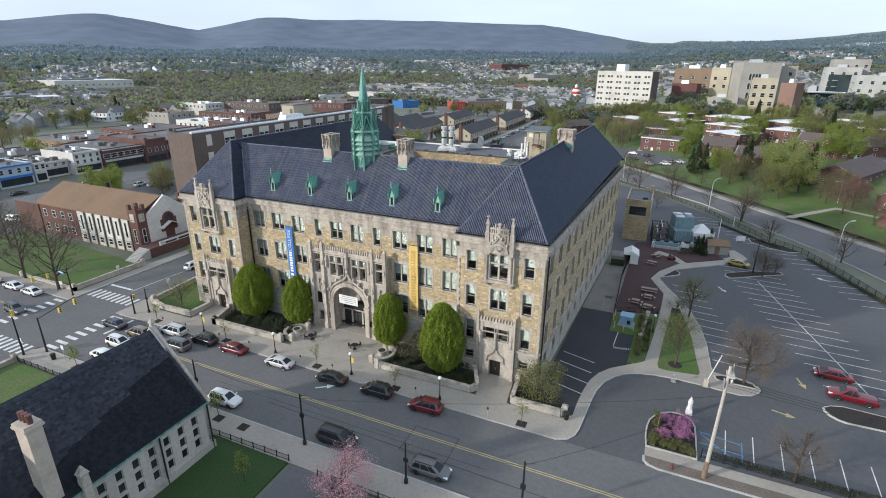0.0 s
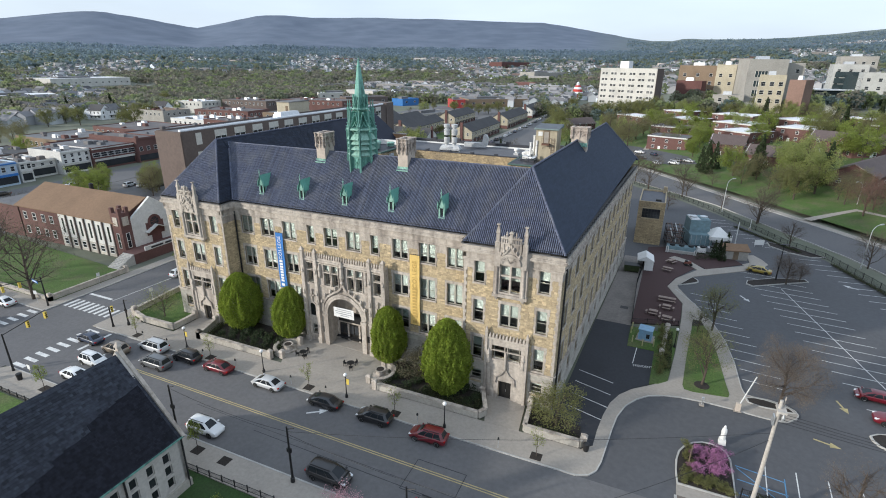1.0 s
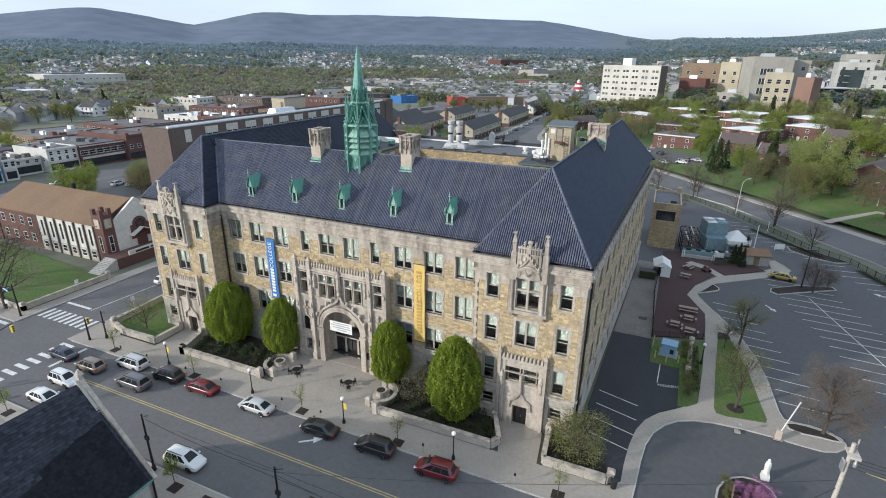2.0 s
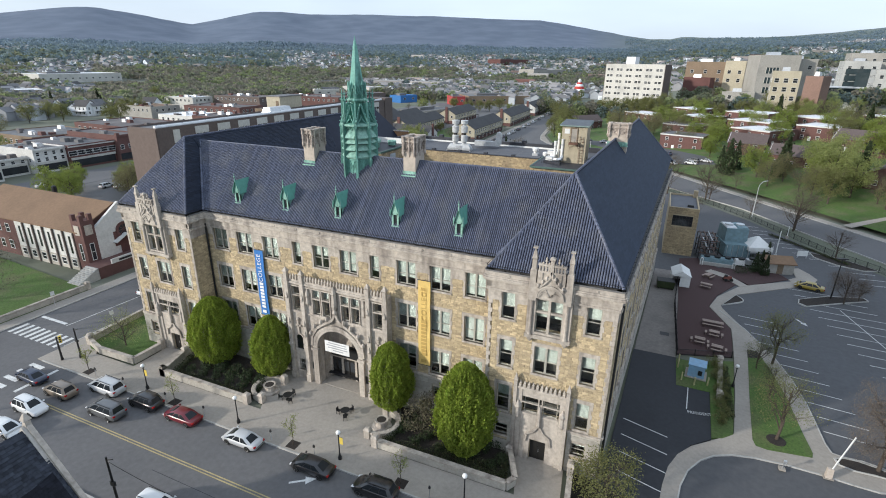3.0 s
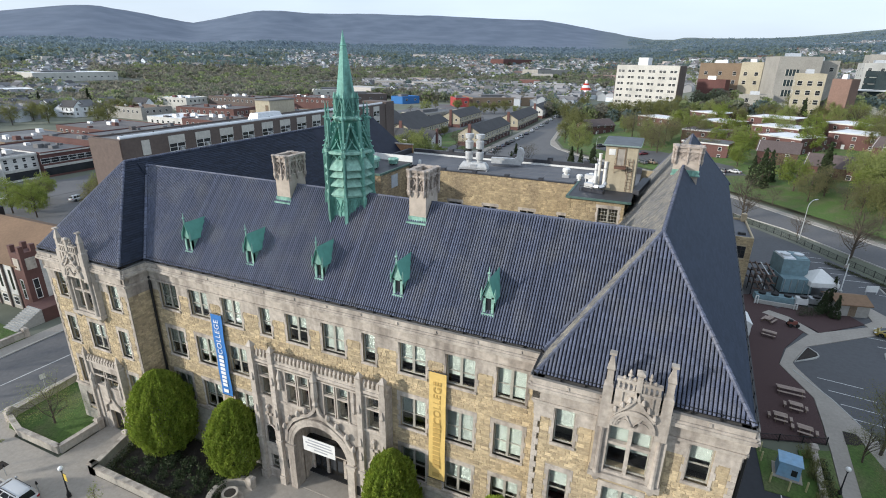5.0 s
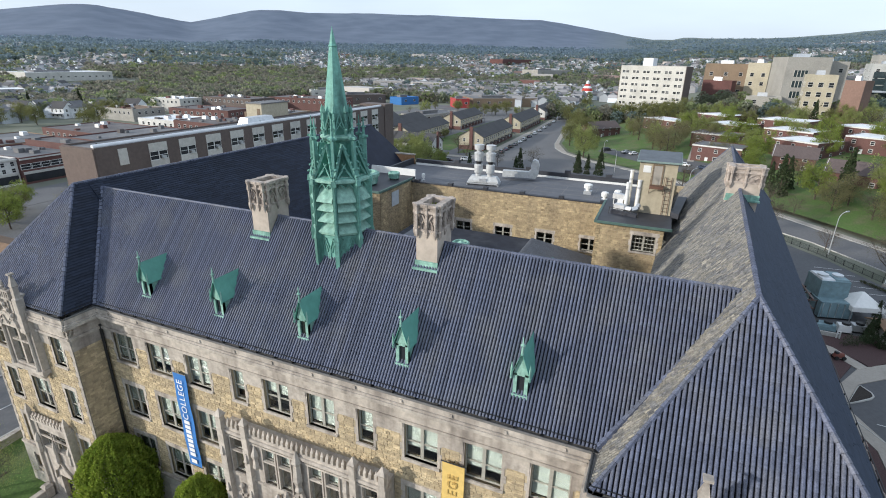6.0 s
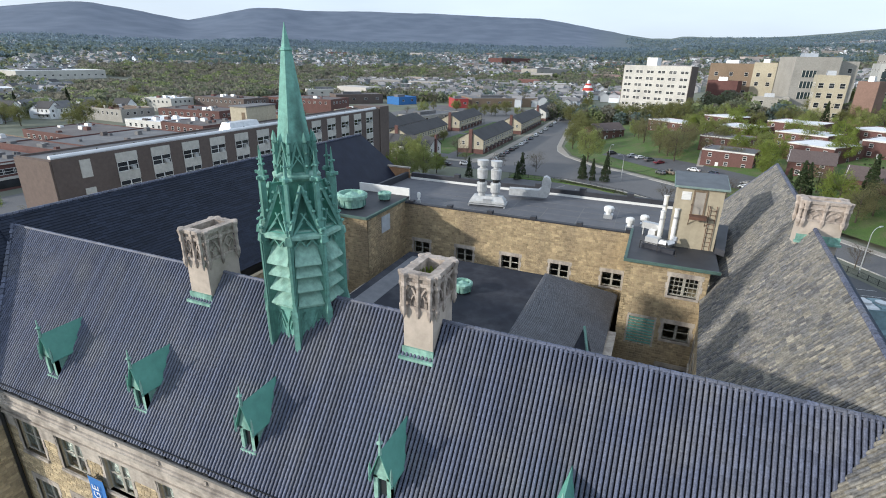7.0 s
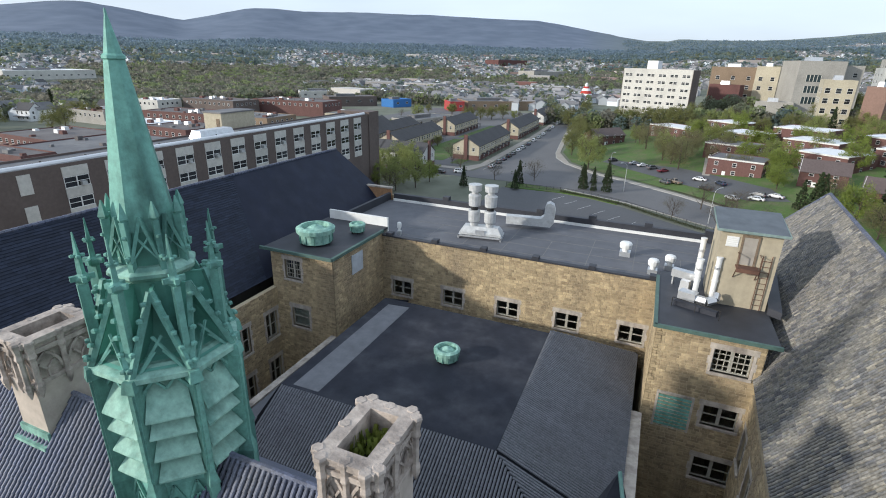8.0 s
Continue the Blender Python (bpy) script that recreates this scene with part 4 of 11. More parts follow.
        part("corbel", Shape().ring(6, [(0.05, 14.0), (0.30, 14.3), (0.42, 14.55)], m @ Matrix.Translation((s * 1.65, -0.3, 0))), M["limestone"], o)
        cb.ring(4, [(0.40, 20.4), (0.40, 21.6), (0.28, 21.7), (0.26, 22.6), (0.34, 22.7), (0.05, 23.7)], m @ Matrix.Translation((s * 1.65, -0.6, 0)), math.pi / 4)
        cb.box(s * 1.65 - 0.2, s * 1.65 + 0.2, -0.80, -0.40, 23.62, 23.75, m)
        part("pinnacle", cb, M["limestone"], o)
    tr = Shape()
    n = 14
    for k in range(n):
        a0, a1 = math.pi * k / n, math.pi * (k + 1) / n
        for q, w_ in ((1.22, 0.16), (1.05, 0.08)):
            tr.beam(m @ Vector((q * math.cos(a0), -0.95, 19.05 + q * math.sin(a0))), m @ Vector((q * math.cos(a1), -0.95, 19.05 + q * math.sin(a1))), w_, 0.16)
    for s in (-1, 1):
        for p, q in (((1.15, 19.9), (0.45, 20.6)), ((0.45, 20.6), (0.12, 21.1)), ((0.12, 21.1), (0.0, 21.7))):
            tr.beam(m @ Vector((s * p[0], -0.98, p[1])), m @ Vector((s * q[0], -0.98, q[1])), 0.14, 0.18)
        for k in range(6):         # cusped foils in the arch
            a0, a1 = math.pi * k / 6, math.pi * (k + 1) / 6
            tr.beam(m @ Vector((s * 0.5 + 0.42 * math.cos(a0), -0.93, 19.15 + 0.42 * math.sin(a0))), m @ Vector((s * 0.5 + 0.42 * math.cos(a1), -0.93, 19.15 + 0.42 * math.sin(a1))), 0.07, 0.1)
        tr.beam(m @ Vector((s * 0.08, -0.93, 19.2)), m @ Vector((s * 0.5, -0.93, 20.0)), 0.07, 0.1)
        tr.beam(m @ Vector((s * 0.85, -0.93, 20.4)), m @ Vector((s * 0.85, -0.93, 21.5)), 0.08, 0.1)
        for k in range(3):
            tr.ring(5, [(0.05, -0.18), (0.17, 0.0), (0.14, 0.14), (0.03, 0.28)], m @ Matrix.Translation((s * (1.1 - 0.36 * k), -1.0, 20.15 + 0.42 * k)))
    for k in range(9):
        u = -1.12 + k * 2.24 / 8
        tr.box(u - 0.06, u + 0.06, -0.92, -0.7, 21.6, 22.2, m)
        if k < 8:                  # little pointed heads between the uprights
            v = u + 2.24 / 16
            for e in (-1, 1):
                tr.beam(m @ Vector((v + e * 0.10, -0.8, 21.98)), m @ Vector((v, -0.8, 22.16)), 0.05, 0.12)
        if k in (2, 6):            # small crocketed finials on the rail
            tr.ring(5, [(0.07, 22.3), (0.06, 22.5), (0.17, 22.6), (0.07, 22.7), (0.11, 22.8), (0.02, 23.0)], m @ Matrix.Translation((u, -0.8, 0)))
        elif k % 2 == 1:
            tr.ring(5, [(0.09, 22.3), (0.13, 22.38), (0.02, 22.52)], m @ Matrix.Translation((u, -0.8, 0)))
    tr.box(-1.25, 1.25, -0.98, -0.66, 21.5, 21.66, m).box(-1.25, 1.25, -0.96, -0.66, 22.15, 22.32, m)
    tr.ring(4, [(0.24, 21.6), (0.22, 22.7), (0.34, 22.82), (0.34, 22.95), (0.05, 23.1)], m @ Matrix.Translation((0, -0.84, 0)), math.pi / 4)
    part("tracery", tr, M["limestone"], o)
    set_window(m @ Matrix.Translation((0, -0.40, 0)), 0, 15.2, 2.5, 3.42, 2, 0.62, 0, 0.55, surround=False)
    # carved doorway
    d = Shape()
    d.box(-2.75, -1.9, -0.42, 0.0, -0.3, 8.6, m).box(1.9, 2.75, -0.42, 0.0, -0.3, 8.6, m)
    d.box(-1.9, -0.85, -0.30, 0.0, -0.3, 5.7, m).box(0.85, 1.9, -0.30, 0.0, -0.3, 5.7, m).box(-0.85, 0.85, -0.30, 0.0, 2.6, 5.7, m)
    d.box(-1.9, 1.9, -0.36, 0.0, 7.7, 8.6, m).box(-2.85, 2.85, -0.55, 0.0, 8.6, 8.8, m)
    portal = part("doorway", d, M["limestone"], college)
    e = Shape()
    for k in range(13):
        u = -2.6 + 5.2 * k / 12
        e.box(u - 0.12, u + 0.12, -0.52, -0.1, 8.8, 9.15, m).ring(4, [(0.17, 9.15), (0.02, 9.45)], m @ Matrix.Translation((u, -0.31, 0)), math.pi / 4)
    for s in (-1, 1):
        e.ring(4, [(0.24, 0.0), (0.24, 9.4), (0.30, 9.5), (0.02, 10.3)], m @ Matrix.Translation((s * 2.6, -0.45, 0)), math.pi / 4)
        e.ring(6, [(0.10, 5.0), (0.28, 5.3), (0.22, 6.2), (0.32, 6.5), (0.05, 7.2)], m @ Matrix.Translation((s * 2.25, -0.5, 0)))
        e.beam(m @ Vector((s * 1.3, -0.42, 2.3)), m @ Vector((s * 1.15, -0.42, 3.3)), 0.16, 0.2)
        e.beam(m @ Vector((s * 1.15, -0.42, 3.3)), m @ Vector((s * 0.5, -0.42, 3.75)), 0.16, 0.2)
        e.beam(m @ Vector((s * 0.5, -0.42, 3.75)), m @ Vector((0, -0.42, 4.6)), 0.14, 0.2)
        e.box(s * 0.12 if s > 0 else -0.22, 0.22 if s > 0 else -0.12, -0.44, -0.3, 5.7, 7.7, m)
    e.ring(6, [(0.08, 4.4), (0.22, 4.7), (0.16, 5.6), (0.2, 6.2), (0.05, 7.0)], m @ Matrix.Translation((0, -0.5, 0)))
    e.box(-1.9, 1.9, -0.4, -0.28, 6.95, 7.08, m)
    part("carving", e, M["limestone"], portal)
    set_window(m @ Matrix.Translation((0, -0.25, 0)), -0.95, 5.75, 1.45, 1.95, 1, 0.6, 0, 0.0, surround=False)
    set_window(m @ Matrix.Translation((0, -0.25, 0)), 0.95, 5.75, 1.45, 1.95, 1, 0.6, 0, 0.0, surround=False)
    dr = part("door", Shape().box(-0.8, 0.8, 0.1, 0.18, 0.0, 2.6, m).box(-0.04, 0.04, 0.06, 0.1, 0, 2.6, m), M["doorpaint"], college, "dark double door")
    part("door_handle", Shape().box(0.1, 0.14, 0.0, 0.06, 1.0, 1.3, m), M["steel"], dr)


M["doorpaint"] = material("dark_door_paint", (0.016, 0.015, 0.014), 0.4, scale=3, spread=0.2)
wing_front(FR, 31, True)
wing_front(FL, 32, False)


# long side walls
def side_wall(m, length, seed, z_top=CORN, bays=None, name="wall", storeys=rows, plinth_on=True):
    wins = []
    for u in bays:
        for z, h in storeys:
            wins.append((u, z, 1.7, h, 2))
        if plinth_on:
            wins.append((u, 1.9, 1.5, 1.5, 1))
    holes = [(u - w / 2, u + w / 2, z, z + h) for u, z, w, h, n in wins]
    sh = Shape()
    wall_cells(sh, m, 0, length, -0.3, z_top, 0.5, holes)
    ob = part(name, sh, M["mortar"], college)
    r = Shape()
    clear = [(a - 0.3, b + 0.3, c - 0.2, d + 0.42) for a, b, c, d in holes]
    stones(r, m, 0.02, length - 0.02, 4.9 if plinth_on else 0, 17.55 if plinth_on else z_top, clear, seed)
    part("stone_facing", r, M["stone"], ob, kind="stuff")
    for u, z, w, h, n in wins:
        set_window(m, u, z, w, h, n, 0.45, 0, rnd.choice((0.4, 0.6, 0.9)) if h > 2 else 0.3)
    if plinth_on:
        plinth(m, 0, length, [(u - w / 2 - 0.05, u + w / 2 + 0.05, z - 0.2, z + h + 0.1) for u, z, w, h, n in wins if z < 3])
        cornice(m, 0, length, [(u, w) for u, z, w, h, n in wins if z > 15])


EAST = face(RW + HALF, 0, 90 - math.degrees(math.atan(SKEW)))
side_wall(EAST, 60.2, 41, bays=[3.2 + 4.62 * k for k in range(13)])
# returns of the wings
WEST = face(LW - HALF, 60, -90)
side_wall(WEST, 60 - WY, 43, bays=[3.0 + 4.6 * k for k in range(13)])
side_wall(face(LW + HALF, WY, 90), 2.9 - WY, 44, bays=[])
side_wall(face(RW - HALF, 2.9, -90), 2.9, 45, bays=[])
for x, y in ((LW + HALF + 0.2, 2.65), (RW - HALF - 0.2, 2.65), (RW + HALF + 0.3, 0.6)):
    part("downpipe", Shape().tube((x, y, 0), (x, y, 19), 0.115), M["iron"], college)
# unseen core boxes, added to keep the inside dark behind the windows
M["dim"] = material("dim_core", (0.10, 0.095, 0.085), 0.9, spread=0.2, scale=0.5)
for core in (Shape().box(-19.6, 18.6, 4.4, 14.5, -0.2, 20), Shape().box(LW - 5.0, LW + 5.0, 1.6, 58, -0.2, 20),
             Shape().prism([(RW - 5.0, 1.6), (RW + 5.0, 1.6), (RW + 8.0, 56), (RW - 2.0, 56)], -0.2, 20)):
    part("inner_wall", core, M["dim"], college)


# ---- roofs ----
def slope(name, e0, e1, r1, r0, style, rest_mat, parent=college, label="", pitch=0.235, single=False, thick=0.14, bed_mat=None, run=(0.5, 1.6), trim=0.0):
    """A roof plane: eave from e0 to e1, ridge from r0 to r1, clad in rolls down the slope or in courses across it."""
    e0, e1, r1, r0 = [Vector(p) for p in (e0, e1, r1, r0)]
    e0, e1 = e0.lerp(r0, trim), e1.lerp(r1, trim)
    E = (e1 - e0).normalized()
    N = E.cross(r0 - e0 if (r0 - e0).length > 0.01 else r1 - e0).normalized()
    if N.z < 0:
        N = -N
    S = N.cross(E).normalized()
    if S.z < 0:
        S = -S
    m = Matrix((E, S, N)).transposed().to_4x4()
    m.translation = e0
    inv = m.inverted()
    q = [inv @ p for p in (e0, e1, r1, r0)]
    bed = Shape()
    top = [(p.x, p.y, 0.0) for p in q]
    low = [(p.x, p.y, -thick) for p in q]
    bed.add(top + low, [(0, 1, 2, 3), (7, 6, 5, 4), (0, 4, 5, 1), (1, 5, 6, 2), (2, 6, 7, 3), (3, 7, 4, 0)], m)
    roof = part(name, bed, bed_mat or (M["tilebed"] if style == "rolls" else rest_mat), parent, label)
    pts = [(p.x, p.y) for p in q]

    def span(axis, val):
        hit = []
        for a, b in zip(pts, pts[1:] + pts[:1]):
            p, r = a[axis], b[axis]
            if (p - val) * (r - val) < 0:
                k = (val - p) / (r - p)
                hit.append(a[1 - axis] + k * (b[1 - axis] - a[1 - axis]))
        return (min(hit), max(hit)) if len(hit) >= 2 else None

    rest = Shape()
    rr = random.Random(len(name) + int(abs(e0.x) * 7))
    if style == "rolls":
        lo, hi = min(p[0] for p in pts), max(p[0] for p in pts)
        shared = {}
        n = int((hi - lo) / pitch)
        for i in range(n):
            x = lo + (i + 0.5) * pitch
            sp = span(0, x)
            if not sp or sp[1] - sp[0] < 0.3:
                continue
            cnt = max(1, round((sp[1] - sp[0]) / 0.42))
            step = (sp[1] - sp[0]) / cnt

            def roll(sh, t=None):
                v, f = [], []
                for k in range(cnt):
                    for w_, h_, y_ in ((0.110, 0.152, k * step), (0.100, 0.116, (k + 1) * step)):
                        w_, h_ = w_ * pitch / 0.29, h_ * pitch / 0.29
                        v += [(-w_, y_, 0), (-w_ * 0.86, y_, h_ * 0.72), (-w_ * 0.42, y_, h_), (w_ * 0.42, y_, h_), (w_ * 0.86, y_, h_ * 0.72), (w_, y_, 0)]
                loose = t is not None                    # loose tiles lap over one another and show their butt ends
                for k in range(0, 2 * cnt - (0 if loose else 1), 2 if loose else 1):
                    f += [(6 * k + 6 + i, 6 * k + 7 + i, 6 * k + 1 + i, 6 * k + i) for i in range(5)]
                    if loose or k == 0:
                        f.append(tuple(range(6 * k, 6 * k + 6)))
                sh.add(v, f, t)

            if single and sp[1] - sp[0] > q[3].y - 0.02:
                if "me" not in shared:
                    sh = Shape()
                    roll(sh)
                    shared["me"] = sh.mesh("roll", M["tile"])
                ob = new("roll", shared["me"])
                ob.parent = roof
                ob.matrix_basis = m @ Matrix.Translation((x, sp[0] + rr.uniform(-0.03, 0.03), 0))
            else:
                roll(rest, m @ Matrix.Translation((x, sp[0], 0)))
    elif style == "courses":
        lo, hi = min(p[1] for p in pts), max(p[1] for p in pts)
        n = int((hi - lo) / pitch)
        for i in range(n):
            y = lo + (i + 0.5) * pitch
            sp = span(1, y)
            if not sp or sp[1] - sp[0] < 0.3:
                continue
            x = sp[0]
            while x < sp[1] - 0.05:
                w = min(rr.uniform(*run), sp[1] - x)
                z0 = 0.035 + rr.uniform(0, 0.012)
                rest.add([(x + .008, y - pitch * 0.5, 0), (x + w - .008, y - pitch * 0.5, 0), (x + .008, y - pitch * 0.5, z0), (x + w - .008, y - pitch * 0.5, z0),
                          (x + .008, y + pitch * 0.5, 0.005), (x + w - .008, y + pitch * 0.5, 0.005)], [(0, 1, 3, 2), (2, 3, 5, 4)], m)
                x += w
    if rest.f:
        part("roof_tiles", rest, rest_mat, roof, kind="stuff")
    return roof


RIDGE = 28.4
slope("main_roof", (-19.65, 2.25, EAVE), (18.75, 2.25, EAVE), (25.45, 9.0, RIDGE), (-25.95, 9.0, RIDGE), "rolls", M["tile"], label="dark tiled roof slope with rolls", single=True, pitch=0.205, trim=0.05)
slope("main_roof_back", (24.0, 15.7, EAVE), (-25.0, 15.7, EAVE), (-25.95, 9.0, RIDGE), (25.45, 9.0, RIDGE), "none", M["tile"])


def sk(x, y):
    return x + SKEW * y


WR = 29.05
# east wing
slope("wing_roof_hip", (RW - HALF - 0.45, -0.62, EAVE), (RW + HALF + 0.45, -0.62, EAVE), (sk(RW, 6.8) - 0.37, 6.8, WR), (sk(RW, 6.8) - 0.38, 6.8, WR), "rolls", M["tile"], trim=0.05)
PEAK = (28.15, 55.0, 29.8)
slope("wing_roof_east", (RW + HALF + 0.45, -0.62, EAVE), (34.95, 61.0, 21.93), PEAK, (sk(RW, 6.8) - 0.37, 6.8, WR), "courses", M["slate"], trim=0.05)
slope("wing_roof_court", (22.3, 61.0, 21.16), (RW - HALF - 0.45, -0.62, EAVE), (sk(RW, 6.8) - 0.37, 6.8, WR), PEAK, "rolls", M["tile_rust"], pitch=0.225, trim=0.05)
slope("wing_roof_end", (34.95, 61.0, 21.93), (22.3, 61.0, 21.16), (28.14, 55.0, 29.8), (28.15, 55.0, 29.8), "none", M["slate"])
part("wing_end_wall", Shape().box(22.4, 34.5, 60.0, 60.4, -0.3, EAVE + 0.7), M["mortar"], college)
# west wing
slope("wing_roof_hip", (LW - HALF - 0.45, WY - 0.62, EAVE), (LW + HALF + 0.45, WY - 0.62, EAVE), (LW - 0.045, 6.8, WR), (LW - 0.055, 6.8, WR), "rolls", M["tile"], trim=0.05)
slope("wing_roof_west", (LW - HALF - 0.45, 61, EAVE), (LW - HALF - 0.45, WY - 0.62, EAVE), (LW, 6.8, WR), (LW, 56.5, WR), "none", M["slate"], trim=0.05)
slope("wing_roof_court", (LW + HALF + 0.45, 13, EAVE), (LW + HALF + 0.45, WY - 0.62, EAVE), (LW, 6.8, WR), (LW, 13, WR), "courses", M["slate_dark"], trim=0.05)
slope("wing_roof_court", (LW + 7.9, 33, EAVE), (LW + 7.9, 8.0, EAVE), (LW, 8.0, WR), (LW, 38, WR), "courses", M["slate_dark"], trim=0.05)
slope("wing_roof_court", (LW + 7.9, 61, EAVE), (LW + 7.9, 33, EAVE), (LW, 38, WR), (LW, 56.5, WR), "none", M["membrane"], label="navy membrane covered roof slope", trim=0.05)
slope("wing_roof_end", (LW - HALF, 61, EAVE), (LW + 7.9, 61, EAVE), (LW + .01, 56.5, WR), (LW, 56.5, WR), "none", M["slate"])
caps = Shape()


def cap_line(p, q, r=0.14, step=0.42):
    p, q = Vector(p), Vector(q)
    n = max(1, int((q - p).length / step))
    for k in range(n):
        caps.tube(p.lerp(q, k / n), p.lerp(q, (k + 0.96) / n), r * 1.12, r * 0.9, 6)


cap_line((-25.8, 9.0, RIDGE + 0.02), (25.3, 9.0, RIDGE + 0.02), 0.10)
ap = (sk(RW, 6.8) - 0.37, 6.8, WR + 0.05)
cap_line((RW - HALF - 0.1, -0.28, EAVE + 0.45), ap)
cap_line((RW + HALF + 0.1, -0.28, EAVE + 0.45), ap)
cap_line(ap, (28.15, 55.0, 29.86))
cap_line((22.3, 61.0, 21.2), (28.15, 55.0, 29.86))
cap_line((34.9, 61.0, 21.97), (28.15, 55.0, 29.86))
cap_line((LW - HALF - 0.1, WY - 0.3, EAVE + 0.45), (LW, 6.8, WR + 0.05))
cap_line((LW + HALF + 0.1, WY - 0.3, EAVE + 0.45), (LW, 6.8, WR + 0.05))
cap_line((LW, 6.8, WR + 0.05), (LW, 56.5, WR + 0.05))
cap_line((19.1, 2.55, EAVE + 0.42), (25.42, 8.95, RIDGE + 0.06), 0.2)
cap_line((-19.98, 2.55, EAVE + 0.42), (-25.93, 8.95, RIDGE + 0.06), 0.2)
part("ridge_tiles", caps, M["tile"], college, kind="stuff")

# ---- chimneys of the college ----
def chimney(x, y, w, d, z0, z1, flash, crown=1.85):
    zc = z1 - crown
    ob = part("chimney", Shape().box(x - w / 2, x + w / 2, y - d / 2, y + d / 2, z0, zc + 0.05), M["stucco"], college, "rendered chimney with carved stone crown")
    cr = Shape()
    a, b, t, g = w / 2 + 0.04, d / 2 + 0.04, 0.34, 0.13

    def band(out, zl, zh, thick=t):
        for (p, q, r, s) in ((x - a - out, x + a + out, y - b - out, y - b + thick), (x - a - out, x + a + out, y + b - thick, y + b + out),
                             (x - a - out, x - a + thick, y - b + thick, y + b - thick), (x + a - thick, x + a + out, y - b + thick, y + b - thick)):
            cr.box(p, q, r, s, zl, zh)

    band(0.0, zc, zc + 0.16)
    band(-g, zc + 0.16, z1 - 0.62)              # sunk panels behind the tracery
    band(0.03, z1 - 0.62, z1 - 0.44)
    band(-0.04, z1 - 0.44, z1 - 0.22)
    band(0.10, z1 - 0.22, z1 - 0.02)
    for sx in (-1, 0, 1):
        for sy in (-1, 0, 1):
            if sx or sy:                         # shafts with pendants, necks and caps
                for k in ((-0.12, 0.12) if sx and sy else (0.0,)):
                    cr.ring(6, [(0.03, zc - 0.42), (0.13, zc - 0.12), (0.15, zc + 0.1), (0.10, zc + 0.2), (0.10, z1 - 0.75), (0.16, z1 - 0.62), (0.12, z1 - 0.45), (0.15, z1 - 0.25), (0.20, z1 - 0.06), (0.16, z1)],
                            Matrix.Translation((x + sx * (a - 0.02) + k, y + sy * (b - 0.02) - k * sx * sy, 0)))

    def tracery(m, half):
        """Two pointed arches with a lozenge between them on one face of the crown."""
        zl, zh = zc + 0.16, z1 - 0.62
        for s in (-1, 1):
            c = s * half / 2
            for k in (-1, 1):
                pts = [Vector((c + k * half * 0.40 * (1 - u ** 2.2), 0, zl + (zh - zl) * (0.18 + 0.76 * u))) for u in (0, 0.25, 0.5, 0.75, 1)]
                for p, q in zip(pts, pts[1:]):
                    cr.beam(m @ p, m @ q, 0.07, 0.09)
                cr.beam(m @ Vector((c + k * half * 0.2, 0, zl + (zh - zl) * 0.55)), m @ Vector((c, 0, zl + (zh - zl) * 0.28)), 0.05, 0.07)
            cr.beam(m @ Vector((c, 0, zl)), m @ Vector((c, 0, zl + (zh - zl) * 0.3)), 0.05, 0.07)

    for s in (-1, 1):
        tracery(Matrix.Translation((x, y + s * (b - 0.06), 0)), a)
        tracery(Matrix.Translation((x + s * (a - 0.06), y, 0)) @ Matrix.Rotation(math.pi / 2, 4, "Z"), b)
    part("crown", cr, M["carved"], ob, "carved limestone crown")
    part("flue", Shape().box(x - a + t - .01, x + a - t + .01, y - b + t - .01, y + b - t + .01, z1 - 1.5, z1 - 0.9), M["soil"], ob)
    fl = Shape().box(x - w / 2 - 0.06, x + w / 2 + 0.06, y - d / 2 - 0.10, y - d / 2, flash, flash + 0.45)
    fl.box(x - w / 2 - 0.14, x + w / 2 + 0.14, y - d / 2 - 0.35, y - d / 2 - 0.05, flash - 0.12, flash + 0.02)
    part("flashing", fl, M["copper_pale"], ob, "green copper flashing")
    return ob


chimney(-6.85, 9.05, 1.5, 2.3, 25.5, 31.2, 26.95)
chimney(6.88, 9.0, 1.5, 2.3, 25.5, 31.2, 26.9)
chimney(27.0, 31.0, 2.5, 1.5, 26.0, 31.5, 28.6, 1.5)
tuft = Shape()
rt = random.Random(4)
for k in range(160):
    p = Vector((6.88 + rt.uniform(-0.4, 0.15), 9.0 + rt.uniform(-0.8, 0.8), 30.4 + rt.uniform(-0.1, 0.15)))
    q = p + Vector((rt.uniform(-0.12, 0.12), rt.uniform(-0.12, 0.12), rt.uniform(0.1, 0.4)))
    d = Vector((rt.uniform(-1, 1), rt.uniform(-1, 1), 0)).normalized() * 0.05
    tuft.add([p - d, p + d, q + d, q - d], [(0, 1, 2, 3)])
solid("weeds", tuft, M["leaf_lime"], "green weeds growing out of the chimney top", "weeds", kind="stuff")


